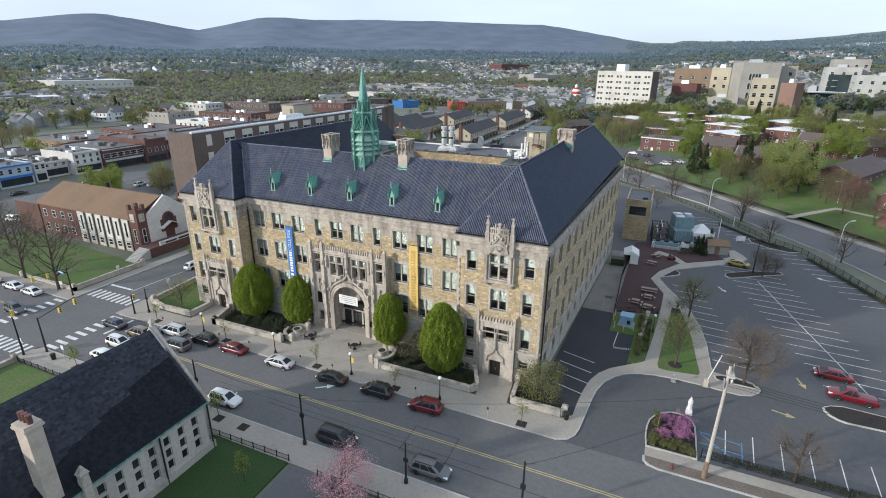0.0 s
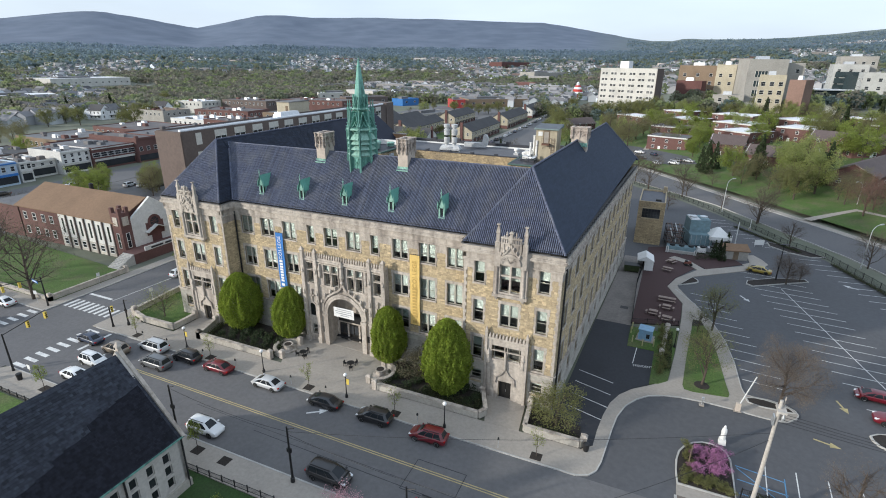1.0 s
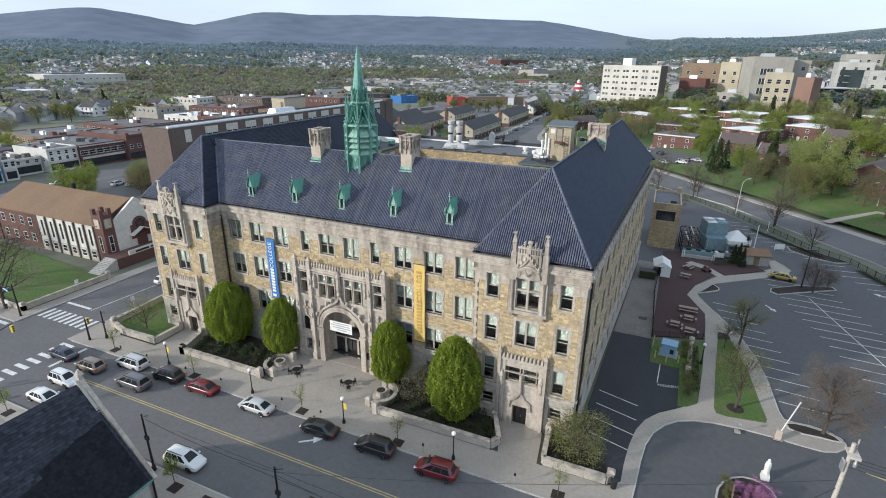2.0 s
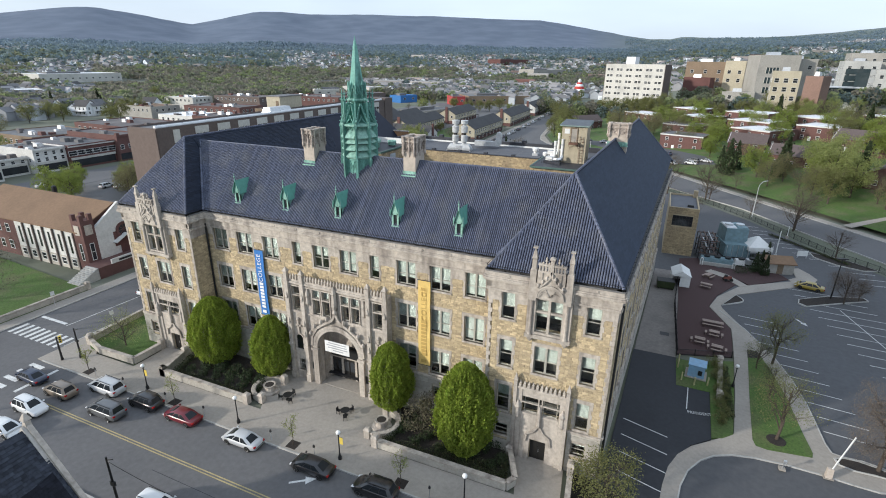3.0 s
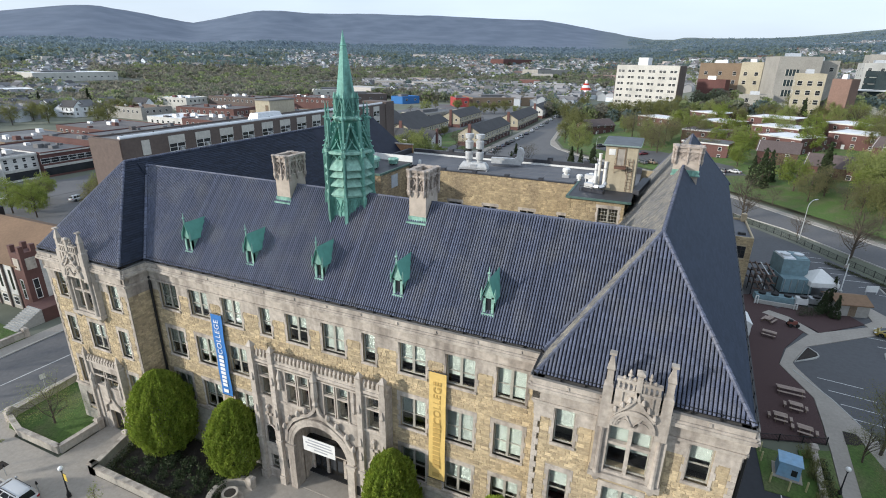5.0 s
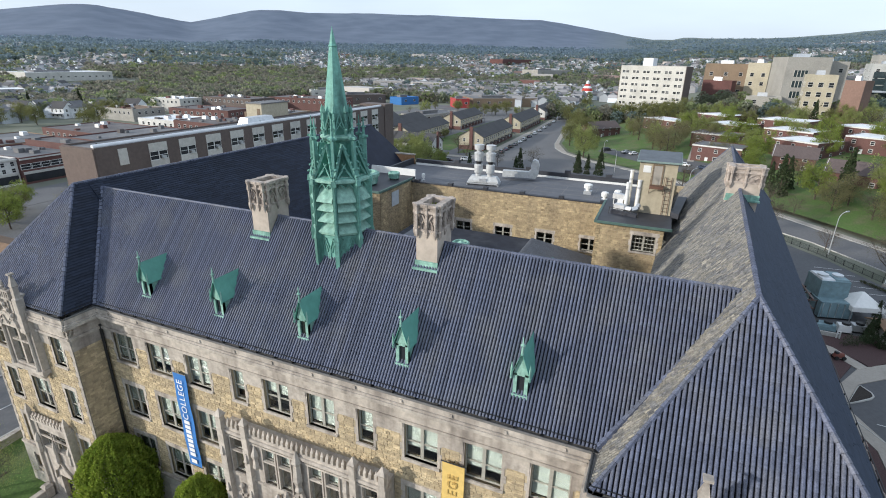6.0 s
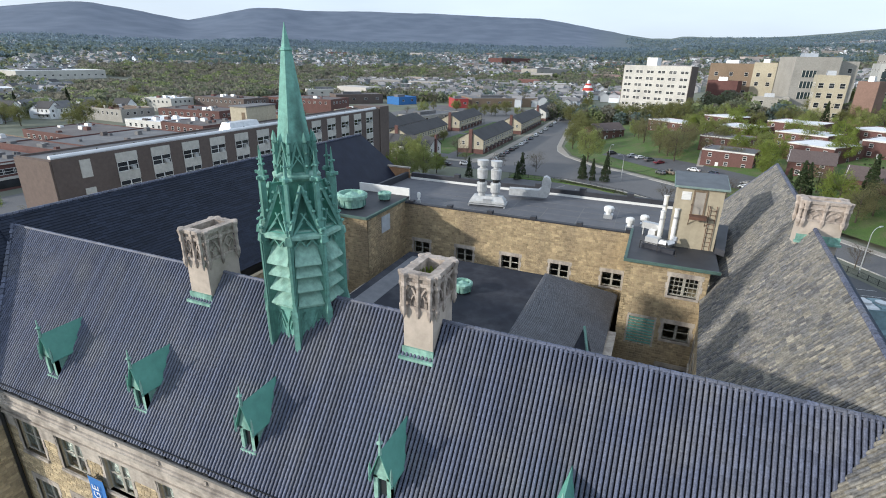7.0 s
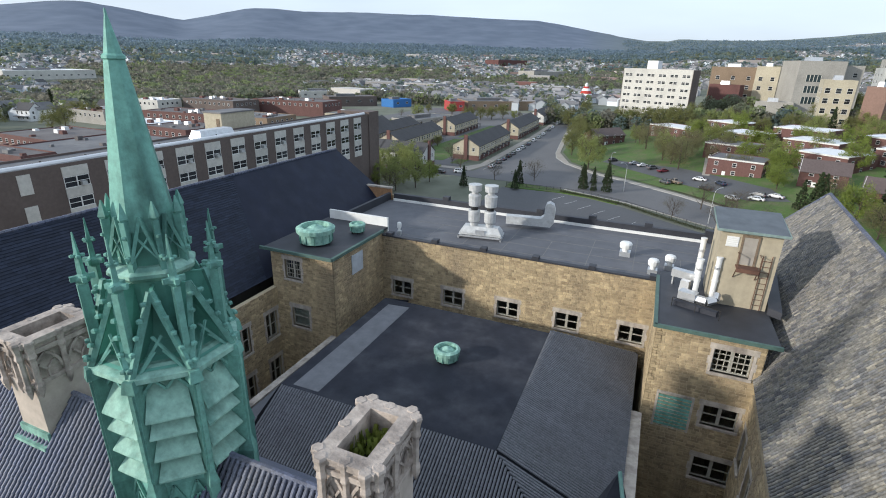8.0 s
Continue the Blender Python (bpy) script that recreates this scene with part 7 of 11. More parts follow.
def shell_egg(seed, h, w, base, leaves, size):
    """A dense upright tree: sprays of leaves that point up and outwards all over an uneven egg, with dark gaps between them."""
    r = random.Random(seed)
    tr, cr = Shape(), Shape()
    limb(tr, Vector((0, 0, -0.05)), Vector((0, 0, h * 0.8)), 0.2, 0.05, r, 7, 0.02)
    for k in range(18):
        a = r.uniform(0, 6.28)
        limb(tr, Vector((0, 0, base * 0.7 + k * (h - base) / 26)), Vector((math.cos(a) * w * 0.36, math.sin(a) * w * 0.36, base + (k + 5) * (h - base) / 26)), 0.06, 0.01, r, 4)
    for k in range(leaves):
        a = r.uniform(0, 2 * math.pi)
        t = r.random() ** 0.85                      # 0 at the skirt, 1 at the tip
        prof = math.sin(math.pi * (0.07 + 0.93 * t) ** 0.80) ** 0.52
        ca, sa = math.cos(a), math.sin(a)
        lump = 1 + 0.16 * noise.noise((ca * 2.2 + seed, sa * 2.2, t * 4.5)) + 0.20 * noise.noise((ca * 6, sa * 6 + seed, t * 6))
        q = (1 - 0.42 * r.random() ** 2.2) * lump * (r.uniform(1.02, 1.12) if r.random() < 0.10 else 1.0)
        c = Vector((ca * w / 2 * prof * q, sa * w / 2 * prof * q, base + t * (h - base) * (0.97 + 0.04 * lump)))
        out = Vector((ca, sa, 0.2 + 1.2 * (t - 0.4))) + rand_dir(r) * 0.75
        d = (Vector((ca * 0.5, sa * 0.5, 1.0)) + rand_dir(r) * 0.55).normalized()
        e = d.cross(out).normalized() * size * r.uniform(0.30, 0.52)
        d = d * size * r.uniform(0.6, 1.1)
        cr.add([c - d, c + e, c + d, c - e], [(0, 1, 2, 3)])
    return tr.mesh("trunk", M["bark"]), cr.mesh("crown", M["leaf_clip"])


TREES["evergreen"] = tree_meshes(33, 1.0, 1.5, 0.05, 500, 0.16, leaf="leaf_dark", trunk_r=0.04, clusters=26, limbs=5)
TREES["clip_a"] = shell_egg(3, 10.2, 6.8, 0.7, 36000, 0.19)
TREES["clip_b"] = shell_egg(4, 8.9, 4.9, 0.9, 24000, 0.18)
TREES["clip_c"] = shell_egg(6, 10.4, 6.1, 0.6, 34000, 0.19)
clipped = "dense upright spring-green tree in front of the facade"
tree("clip_a", -19.0, 0.4, clipped, 0.05, 0.93, 20, "clipped trees")
tree("clip_b", -9.6, 0.6, clipped, 0.05, 0.98, 80, "clipped trees")
tree("clip_b", 7.7, 0.9, clipped, 0.05, 1.0, 150, "clipped trees")
tree("clip_c", 17.9, -1.6, clipped, 0.05, 1.0, 240, "clipped trees")
for k in range(22):
    tree("evergreen", -20.4 + 0.55 * k, -3.0 + 1.1 * ((k * 7) % 4), "low dark evergreen shrub behind the garden wall", 0.05, 0.8 + 0.12 * (k % 4), k * 33, "bed shrubs", "shrub", "shrub") if (k * 7) % 4 < 3 or k > 16 else None
for k in range(18):
    tree("evergreen", 9.8 + 0.72 * k, -3.0 + 1.0 * ((k * 5) % 4), "low dark evergreen shrub behind the garden wall", 0.05, 0.8 + 0.12 * (k % 4), k * 33, "bed shrubs", "shrub", "shrub")
TREES["sapling"] = tree_meshes(11, 3.9, 1.5, 1.4, 420, 0.13, leaf="leaf_pale", trunk_r=0.05, clusters=16, limbs=7)
TREES["sapling_green"] = tree_meshes(12, 3.6, 1.5, 1.5, 600, 0.15, leaf="leaf_lime", trunk_r=0.05, clusters=16, limbs=7)
TREES["bud_wide"] = tree_meshes(13, 7.5, 7.4, 1.6, 19000, 0.10, leaf="twig_fine", trunk_r=0.2, clusters=80, limbs=20, twigs=4)
TREES["bare_big"] = tree_meshes(31, 11.5, 11, 2.0, 3400, 0.16, leaf="twig", trunk_r=0.24, clusters=70, limbs=19, twigs=5, spread=0.9)
TREES["bare"] = tree_meshes(14, 8.5, 7.5, 2.0, 4200, 0.09, leaf="twig_fine", trunk_r=0.2, clusters=60, limbs=18, twigs=5)
TREES["open"] = tree_meshes(15, 8.0, 7.0, 2.0, 3600, 0.14, leaf="leaf_olive", trunk_r=0.19, clusters=45, limbs=14, twigs=3)
TREES["lime"] = tree_meshes(16, 9.5, 8.5, 1.8, 6500, 0.33, leaf="leaf_lime", trunk_r=0.25, clusters=60, limbs=10)
TREES["pale"] = tree_meshes(17, 10.5, 9.0, 2.0, 6500, 0.32, leaf="leaf_pale", trunk_r=0.25, clusters=60, limbs=10)
TREES["olive"] = tree_meshes(18, 11, 10, 2.2, 6500, 0.33, leaf="leaf_olive", trunk_r=0.28, clusters=60, limbs=8)
TREES["budding"] = tree_meshes(19, 10, 9, 2.2, 5200, 0.25, leaf="leaf_budgreen", trunk_r=0.25, clusters=60, limbs=9, twigs=1)
TREES["maple"] = tree_meshes(27, 10, 9.5, 2.0, 6500, 0.2, leaf="leaf_red", trunk_r=0.25, clusters=60, limbs=12, twigs=2)
TREES["conifer"] = tree_meshes(20, 11, 5.0, 0.6, 5200, 0.44, form="cone", leaf="leaf_dark", trunk_r=0.2, clusters=420, limbs=6, spread=0.5)
TREES["white"] = tree_meshes(21, 8, 7.5, 1.6, 2200, 0.38, leaf="blossom_white", trunk_r=0.2, clusters=50, limbs=9)
TREES["pink"] = tree_meshes(22, 7.4, 8.0, 1.3, 9000, 0.17, leaf="blossom_pink", trunk_r=0.22, clusters=90, limbs=18, twigs=3, spread=0.8)
TREES["shrub_bud"] = tree_meshes(23, 4.6, 6.0, 0.2, 5200, 0.17, leaf="leaf_olive", trunk_r=0.12, clusters=70, limbs=14, twigs=3)
TREES["shrub_purple"] = tree_meshes(24, 2.6, 3.6, 0.2, 3200, 0.14, leaf="blossom_purple", trunk_r=0.08, clusters=40, limbs=10)
TREES["shrub_brown"] = tree_meshes(25, 3.4, 4.6, 0.2, 3200, 0.17, leaf="leaf_bud", trunk_r=0.08, clusters=40, limbs=10)
TREES["shrub"] = tree_meshes(26, 1.1, 1.5, 0.05, 700, 0.13, leaf="leaf_olive", trunk_r=0.04, clusters=20, limbs=6)

for x, k in ((0.8, "sapling"), (13.9, "sapling"), (31.7, "sapling"), (-16.9, "sapling"), (-32.5, "sapling")):
    tree(k, x, -8.6, "slender street tree with first pale leaves in a pavement pit", 0.0, 1.0, x * 37, "street trees", "street_tree")
    solid("tree_pit", Shape().frustum(-0.65, 0.65, -0.6, 0.6, -0.05, 0.012, 0.03), M["soil"], "square dark soil pit in the pavement", "tree pit", (x, -8.6, 0), group="tree pits")
for x in (-3.4, ):
    tree("sapling_green", x, -23.0, "young green street tree by the kerb", 0.0, 1.0, 10, "street trees", "street_tree")
for x in (-3.2, 0.8, -30.8):
    solid("tree_pit", Shape().frustum(-0.65, 0.65, -0.6, 0.6, -0.05, 0.012, 0.03), M["soil"], "square dark soil pit in the pavement", "tree pit", (x, -23.2, 0), group="tree pits")
tree("sapling_green", -30.8, -23.2, "young green street tree by the kerb", 0.0, 1.0, 50, "street trees", "street_tree")
tree("pink", 18.3, -27.6, "compact pink blossom tree beside the street", 0.0, 0.76, 0, name="blossom_tree")
tree("shrub_bud", 32.6, -2.6, "large budding shrub at the corner bed", 0.05, 1.08, 30, name="shrub", category="shrub")
for x, y, s in ((48.3, -1.4, 0.5), (50.2, -1.0, 0.56), (49.9, -3.2, 0.58), (47.9, -4.0, 0.42)):
    tree("shrub_purple", x, y, "magenta flowering azalea bush in the island", 0.06, s, x * 90, "azaleas", name="shrub", category="shrub")
tree("shrub_brown", 12.4, -0.4, "brown budding shrub in the front bed", 0.05, 1.0, 0, name="shrub", category="shrub")
tree("sapling_green", 7.4, -29.8, "small leafy tree on the chapel lawn", 0.03, 1.05, 0)
tree("bud_wide", 58.0, 12.7, "budding brown tree in a car park island", 0.0, 1.08, 0)
tree("open", 49.1, 13.8, "young leafy tree in a ring of mulch on the lawn", 0.03, 0.95, 40)
solid("tree_ring", Shape().ring(14, [(1.0, 0.0), (0.9, 0.07), (0.2, 0.1)], Matrix.Identity(4)), M["soil"], "round dark mulch ring under a tree", "mulch ring", (49.1, 13.7, 0.02))
tree("open", 51.2, 31.2, "sparse tree beside the path", 0.03, 0.95, 100)
tree("bare", 61.0, -5.6, "bare tree in the strip beside the fence", 0.0, 0.85, 0)
tree("bud_wide", 65.9, 58.4, "bare budding tree in a car park island", 0.0, 0.75, 70)
tree("bare", 68.5, 60.4, "small bare tree in a car park island", 0.0, 0.5, 120)
TREES["bud_pale"] = tree_meshes(41, 4.6, 6.4, 0.9, 3600, 0.10, leaf="leaf_pale", trunk_r=0.12, clusters=50, limbs=14, twigs=3)
tree("bud_pale", -34.2, -2.2, "spreading pale budding tree on the lawn", 0.03, 1.0, 0)
tree("open", 49.6, 22.5, "sparse tree on the triangular lawn", 0.03, 0.55, 10)
tree("open", 49.0, 29.0, "sparse tree on the triangular lawn", 0.03, 0.55, 200)
for k in range(11):
    x, y = 46.7 + 0.42 * k, -5.9 + 0.25 * ((k * 7) % 5)
    tree("shrub", x, y, "low green border shrub", 0.06, 0.68, k * 50, "island shrubs", "shrub", "shrub")
for k in range(7):
    tree("shrub", 46.9 + 0.25 * (k % 3), -4.6 + 0.8 * k, "low green border shrub", 0.06, 0.6, k * 70, "island shrubs", "shrub", "shrub")


def hedge(x0, x1, y0, y1, h, leaf, label, seed):
    r = random.Random(seed)
    sh = Shape()
    n = int((abs(x1 - x0) + abs(y1 - y0)) * 160)
    for k in range(n):
        t = r.random()
        c = Vector((x0 + (x1 - x0) * t + r.uniform(-0.45, 0.45), y0 + (y1 - y0) * t + r.uniform(-0.45, 0.45), r.uniform(0.1, h) * (0.85 + 0.25 * noise.noise((t * 12, seed, 0)))))
        leaf_quad(sh, c, 0.16, r)
    solid("hedge", sh, M[leaf], label, "hedge", kind="stuff")


M["leaf_hedge"] = leaf_material("hedge_leaves", (0.035, 0.050, 0.018), 0.5, (0.07, 0.06, 0.03))
for a, b, c, d in ((9.6, 23.0, -4.2, -4.2), (-21.4, -9.0, -4.2, -4.2), (23.0, 22.2, -4.2, -0.9), (9.6, 10.4, -3.9, -0.8), (30.0, 35.4, -4.3, -4.3), (-21.8, -22.8, -4.2, -0.4), (15.0, 22, -3.2, -3.2)):
    hedge(a, b, c, d, 0.85, "leaf_hedge", "low dark green hedge in the front bed", int(a * 3))
hedge(44.7, 44.9, 15.5, 27.0, 0.8, "leaf_hedge", "low hedge beside the path", 77)
for (xa_, ya_), (xb_, yb_) in (((-14.5, 167.2), (-5, 164.6)), ((-5, 164.6), (6.4, 159.0)), ((6.4, 159.0), (20.6, 147.3)), ((20.6, 147.3), (27.6, 142.2))):
    hedge(xa_, xb_, ya_, yb_, 0.8, "leaf_hedge", "dark low hedge along the rear car park", int(xa_ * 2) + 300)
hedge(53, 92, -5.2, -5.0, 0.5, "leaf_hedge", "straggling shrubs along the iron fence", 78)
hedge(60, 72, 96.5, 80.5, 0.5, "leaf_hedge", "straggling shrubs along the iron fence", 79)
hedge(77, 86.0, 74.5, 51.0, 0.5, "leaf_hedge", "straggling shrubs along the iron fence", 80)


# ---- low walls of the front garden ----
def low_wall(pts, h=0.85, t=0.4):
    ob = None
    sh, cp = Shape(), Shape()
    for p, q in zip(pts, pts[1:]):
        a, b = Vector((*p, h / 2)), Vector((*q, h / 2))
        n = max(1, int((b - a).length / 1.6))
        for k in range(n):
            sh.beam(a.lerp(b, k / n), a.lerp(b, (k + 0.99) / n), t, h)
            cp.beam(a.lerp(b, k / n) + Vector((0, 0, h / 2 + 0.07)), a.lerp(b, (k + 0.985) / n) + Vector((0, 0, h / 2 + 0.07)), t + 0.14, 0.14)
    w = thing("garden_wall", "low weathered stone garden wall with coping", "wall", group="garden walls")
    part("courses", sh, M["plinth"], w)
    part("coping", cp, M["limestone"], w)
    for p in (pts[0], pts[-1]):
        part("pier", Shape().box(p[0] - 0.33, p[0] + 0.33, p[1] - 0.33, p[1] + 0.33, 0, h + 0.35).frustum(p[0] - 0.4, p[0] + 0.4, p[1] - 0.4, p[1] + 0.4, h + 0.35, h + 0.6, 0.18), M["limestone"], w)


low_wall([(9.0, -5.15), (23.6, -5.15), (24.2, -4.2), (22.6, -0.5)])
low_wall([(-22.9, -5.15), (-8.8, -5.15)])
low_wall([(-22.9, -5.15), (-24.2, -0.6)])
low_wall([(29.0, -0.6), (29.4, -5.15), (35.8, -5.15), (36.2, -4.6)])
low_wall([(-28.8, -0.6), (-28.8, -4.9), (-35.5, -5.0), (-39.2, -4.0)])
low_wall([(-39.6, -3.6), (-40.4, 6), (-40.4, 28)])
for cx, s in ((-7.9, -1), (8.1, 1)):
    arc = []
    for k in range(11):
        a = math.radians(-100 + 200 * k / 10)
        arc.append((cx + s * (-0.2 + 2.1 * math.cos(a)), -2.2 + 2.1 * math.sin(a)))
    low_wall(arc, 0.7, 0.35)
    pl = thing("stone_planter", "round carved stone planter in a curved recess", "planter", (cx, -2.2, 0.0), group="stone planters")
    part("basin", Shape().ring(10, [(1.15, 0), (1.15, 0.18), (0.7, 0.25), (0.55, 0.75), (0.78, 0.95), (0.78, 1.05), (0.5, 1.0)], Matrix.Identity(4)), M["limestone"], pl)
    part("soil", Shape().ring(10, [(0.6, 0.9), (0.55, 1.02)], Matrix.Identity(4)), M["soil"], pl)


# ---- street furniture ----
M["globe"] = material("white_lamp_globe", (0.82, 0.82, 0.80), 0.3, spread=0.03)
M["bollard"] = material("faded_yellow_paint", (0.50, 0.45, 0.24), 0.7, scale=4, spread=0.15, dark=0.4, dark_scale=1.0)
M["flag"] = material("yellow_pennant", (0.62, 0.46, 0.08), 0.8, spread=0.1)
M["brickred"] = material("red_brick", (0.19, 0.065, 0.048), 0.9, scale=3, spread=0.25, dark=0.4, dark_scale=0.3, bump=0.2)


def street_lamp(x, y, flag=True, h=3.2):
    t = thing("street_lamp", "black iron street lamp with a white globe", "street lamp", (x, y, 0), group="street lamps")
    part("post", Shape().ring(8, [(0.2, 0), (0.2, 0.3), (0.12, 0.5), (0.07, 0.8), (0.055, h - 0.2), (0.12, h - 0.1), (0.14, h)], Matrix.Identity(4)), M["iron"], t)
    part("globe", Shape().ball((0, 0, h + 0.2), 0.25, 12, 8), M["globe"], t, smooth=True)
    if flag:
        part("pennant", Shape().box(0.1, 0.5, -0.01, 0.01, h - 1.2, h - 0.35), M["flag"], t, "small yellow pennant")
        part("arm", Shape().tube((0, 0, h - 0.32), (0.55, 0, h - 0.32), 0.02), M["iron"], t)


for x, y, fl in ((-7.16, -8.3, False), (6.6, -8.3, True), (20.5, -8.4, False), (-22.2, -8.1, True), (72.5, -8.7, True)):
    street_lamp(x, y, fl)
street_lamp(45.6, 22.9, False, 2.9)


def meter(x, y):
    t = thing("parking_meter", "grey parking meter on a thin post", "parking meter", (x, y, 0), group="parking meters")
    part("post", Shape().tube((0, 0, 0), (0, 0, 1.1), 0.035), M["steel"], t)
    part("head", Shape().frustum(-0.11, 0.11, -0.08, 0.08, 1.1, 1.42, 0.04), M["iron"], t)


for x in (-25.2, -17.8, -11.6, -1.8, 3.9, 17.2, 27.4, -30.5):
    meter(x, -9.0)


def pole(x, y, h, lean=0.0, label="tall dark street light pole without a lamp", mat=None, r=0.13):
    t = thing("pole", label, "pole", (x, y, 0), group="dark poles")
    part("shaft", Shape().ring(8, [(r * 1.7, 0), (r * 1.7, 0.5), (r, 0.6), (r * 0.65, h)], Matrix.Identity(4)), mat or M["iron"], t)
    part("clamp", Shape().box(-0.25, 0.25, -0.1, 0.1, h * 0.55, h * 0.62), mat or M["iron"], t)
    part("arm", Shape().tube((0, 0, h - 0.3), (0.9, 0, h + 0.1), 0.05), mat or M["iron"], t)
    return t


pole(-7.1, -22.4, 7.0)
pole(9.5, -22.5, 7.0)
pole(23.0, -22.8, 5.2)
pole(35.4, -22.4, 7.2)
pole(-36.8, -6.9, 4.6)
up = thing("utility_pole", "tall bleached wooden utility pole with wires", "utility pole", (52.0, -8.7, 0))
up.matrix_basis = pose(52.1, -8.9, 0, 0, 0.4, 0)
part("shaft", Shape().ring(10, [(0.22, -0.1), (0.14, 14.0)], Matrix.Identity(4)), M["polewood"], up)
part("crossarm", Shape().box(-0.2, 0.5, -0.6, 0.6, 13.0, 13.2).tube((0.3, 0.2, 12.0), (0.3, 0.2, 14.3), 0.05), M["polewood"], up)
part("insulator", Shape().ring(8, [(0.10, 12.2), (0.14, 12.5), (0.06, 12.8)], Matrix.Translation((0.35, -0.3, 0))), M["steel"], up)
part("guard", Shape().box(-0.3, -0.2, -0.3, 0.3, 11.5, 12.4), M["steel"], up)
part("sleeve", Shape().ring(8, [(0.28, 0), (0.25, 2.2)], Matrix.Identity(4)), M["wood"], up)


def cable(pts, r=0.02, sag=1.0):
    sh = Shape()
    p, q = Vector(pts[0]), Vector(pts[1])
    side = (q - p).cross(Vector((0, 0, 1))).normalized() * r
    v, f = [], []
    for k in range(15):
        t = k / 14
        c = p.lerp(q, t) - Vector((0, 0, 4 * sag * t * (1 - t)))
        v += [c + side, c + Vector((0, 0, r)), c - side, c - Vector((0, 0, r))]
    for k in range(14):
        f += [(4 * k + i, 4 * k + (i + 1) % 4, 4 * k + 4 + (i + 1) % 4, 4 * k + 4 + i) for i in range(4)]
    sh.add(v, f)
    solid("cable", sh, M["iron"], "black overhead cable between poles", "cable", group="overhead cables")


for k in range(4):
    cable(((52.3, -8.7 + 0.15 * k, 12.6 - 0.4 * k), (118, -6 + 0.6 * k, 11.0 - 0.4 * k)), 0.025, 1.6)
cable(((-7.1, -22.4, 6.6), (9.5, -22.5, 6.4)), 0.025, 0.5)
cable(((9.5, -22.5, 6.4), (52.15, -8.85, 10.5)), 0.025, 0.9)
cable(((9.5, -22.5, 6.1), (35.4, -22.4, 6.6)), 0.025, 0.9)
cable(((35.4, -22.4, 6.8), (52.15, -8.85, 9.8)), 0.025, 0.6)


def iron_fence(name, pts, h=1.1, step=2.2, label="black iron railing with thin upright bars", pale=0.14):
    t = thing(name, label, "fence", group="iron fences")
    rails, pal = Shape(), Shape()
    post = Shape().box(-0.05, 0.05, -0.05, 0.05, 0, h + 0.12).mesh("post", M["iron"])
    for p, q in zip(pts, pts[1:]):
        a, b = Vector((*p, 0)), Vector((*q, 0))
        L = (b - a).length
        n = max(1, int(L / step))
        for k in range(n + 1):
            ob = part("post", post, None, t)
            ob.location = a.lerp(b, k / n)
        for z in (0.15, h - 0.05):
            rails.beam(a + Vector((0, 0, z)), b + Vector((0, 0, z)), 0.04, 0.05)
        m_ = int(L / pale)
        for k in range(m_):
            c = a.lerp(b, (k + 0.5) / m_)
            pal.box(c.x - 0.011, c.x + 0.011, c.y - 0.011, c.y + 0.011, 0.15, h)
    part("rail", rails, M["iron"], t)
    part("railing_infill", pal, M["iron"], t, kind="stuff")


iron_fence("iron_fence", [(51.9, -5.8), (75, -6.0), (108, -6.0)], 1.2)
iron_fence("iron_fence", [(45, 126), (57, 109.5), (70.3, 85.5), (76.5, 78.6), (81.6, 65.6), (86.2, 51.4), (96, 42.5)], 1.3)
iron_fence("iron_fence", [(-33, 167.3), (-14.5, 168.2), (-4, 165.6), (7.0, 160.0), (21.2, 148.4), (28.2, 143.2), (45, 126)], 1.3)
iron_fence("iron_fence", [(-2.2, -25.6), (9.6, -25.4)], 0.8, 1.6)
iron_fence("iron_fence", [(-40.2, -25.8), (-13.5, -25.8)], 0.7, 1.6)
iron_fence("iron_fence", [(14, -26), (40, -25.8)], 0.9, 1.8)
low_wall([(-40.6, -25.9), (-40.6, -60)], 0.6)
low_wall([(-57.9, -6.6), (-57.9, 8.0)], 0.9)
low_wall([(-57.9, -6.6), (-75, -6.4)], 0.5)


def traffic_signal(x, y, h, arm, rz):
    t = thing("traffic_signal", "black signal mast with yellow signal heads over the crossing", "traffic signal", (x, y, 0), rz, group="traffic signals")
    part("mast", Shape().ring(8, [(0.2, 0), (0.14, 0.5), (0.09, h)], Matrix.Identity(4)), M["iron"], t)
    if arm:
        part("arm", Shape().tube((0, 0, h - 0.2), (arm, 0, h + 0.25), 0.06), M["iron"], t)
    for k, u in enumerate(([arm * 0.55, arm * 0.97] if arm else [0.35])):
        hd = part("signal_head", Shape().box(u - 0.18, u + 0.18, -0.16, 0.16, h - 1.0, h + 0.0), M["flag"], t, "yellow three-light signal head")
        for j in range(3):
            part("lens", Shape().ring(8, [(0.1, 0), (0.1, 0.06)], Matrix.Translation((u, -0.16, h - 0.17 - 0.31 * j)) @ Matrix.Rotation(math.pi / 2, 4, "X")), M["dark_glass"], hd)


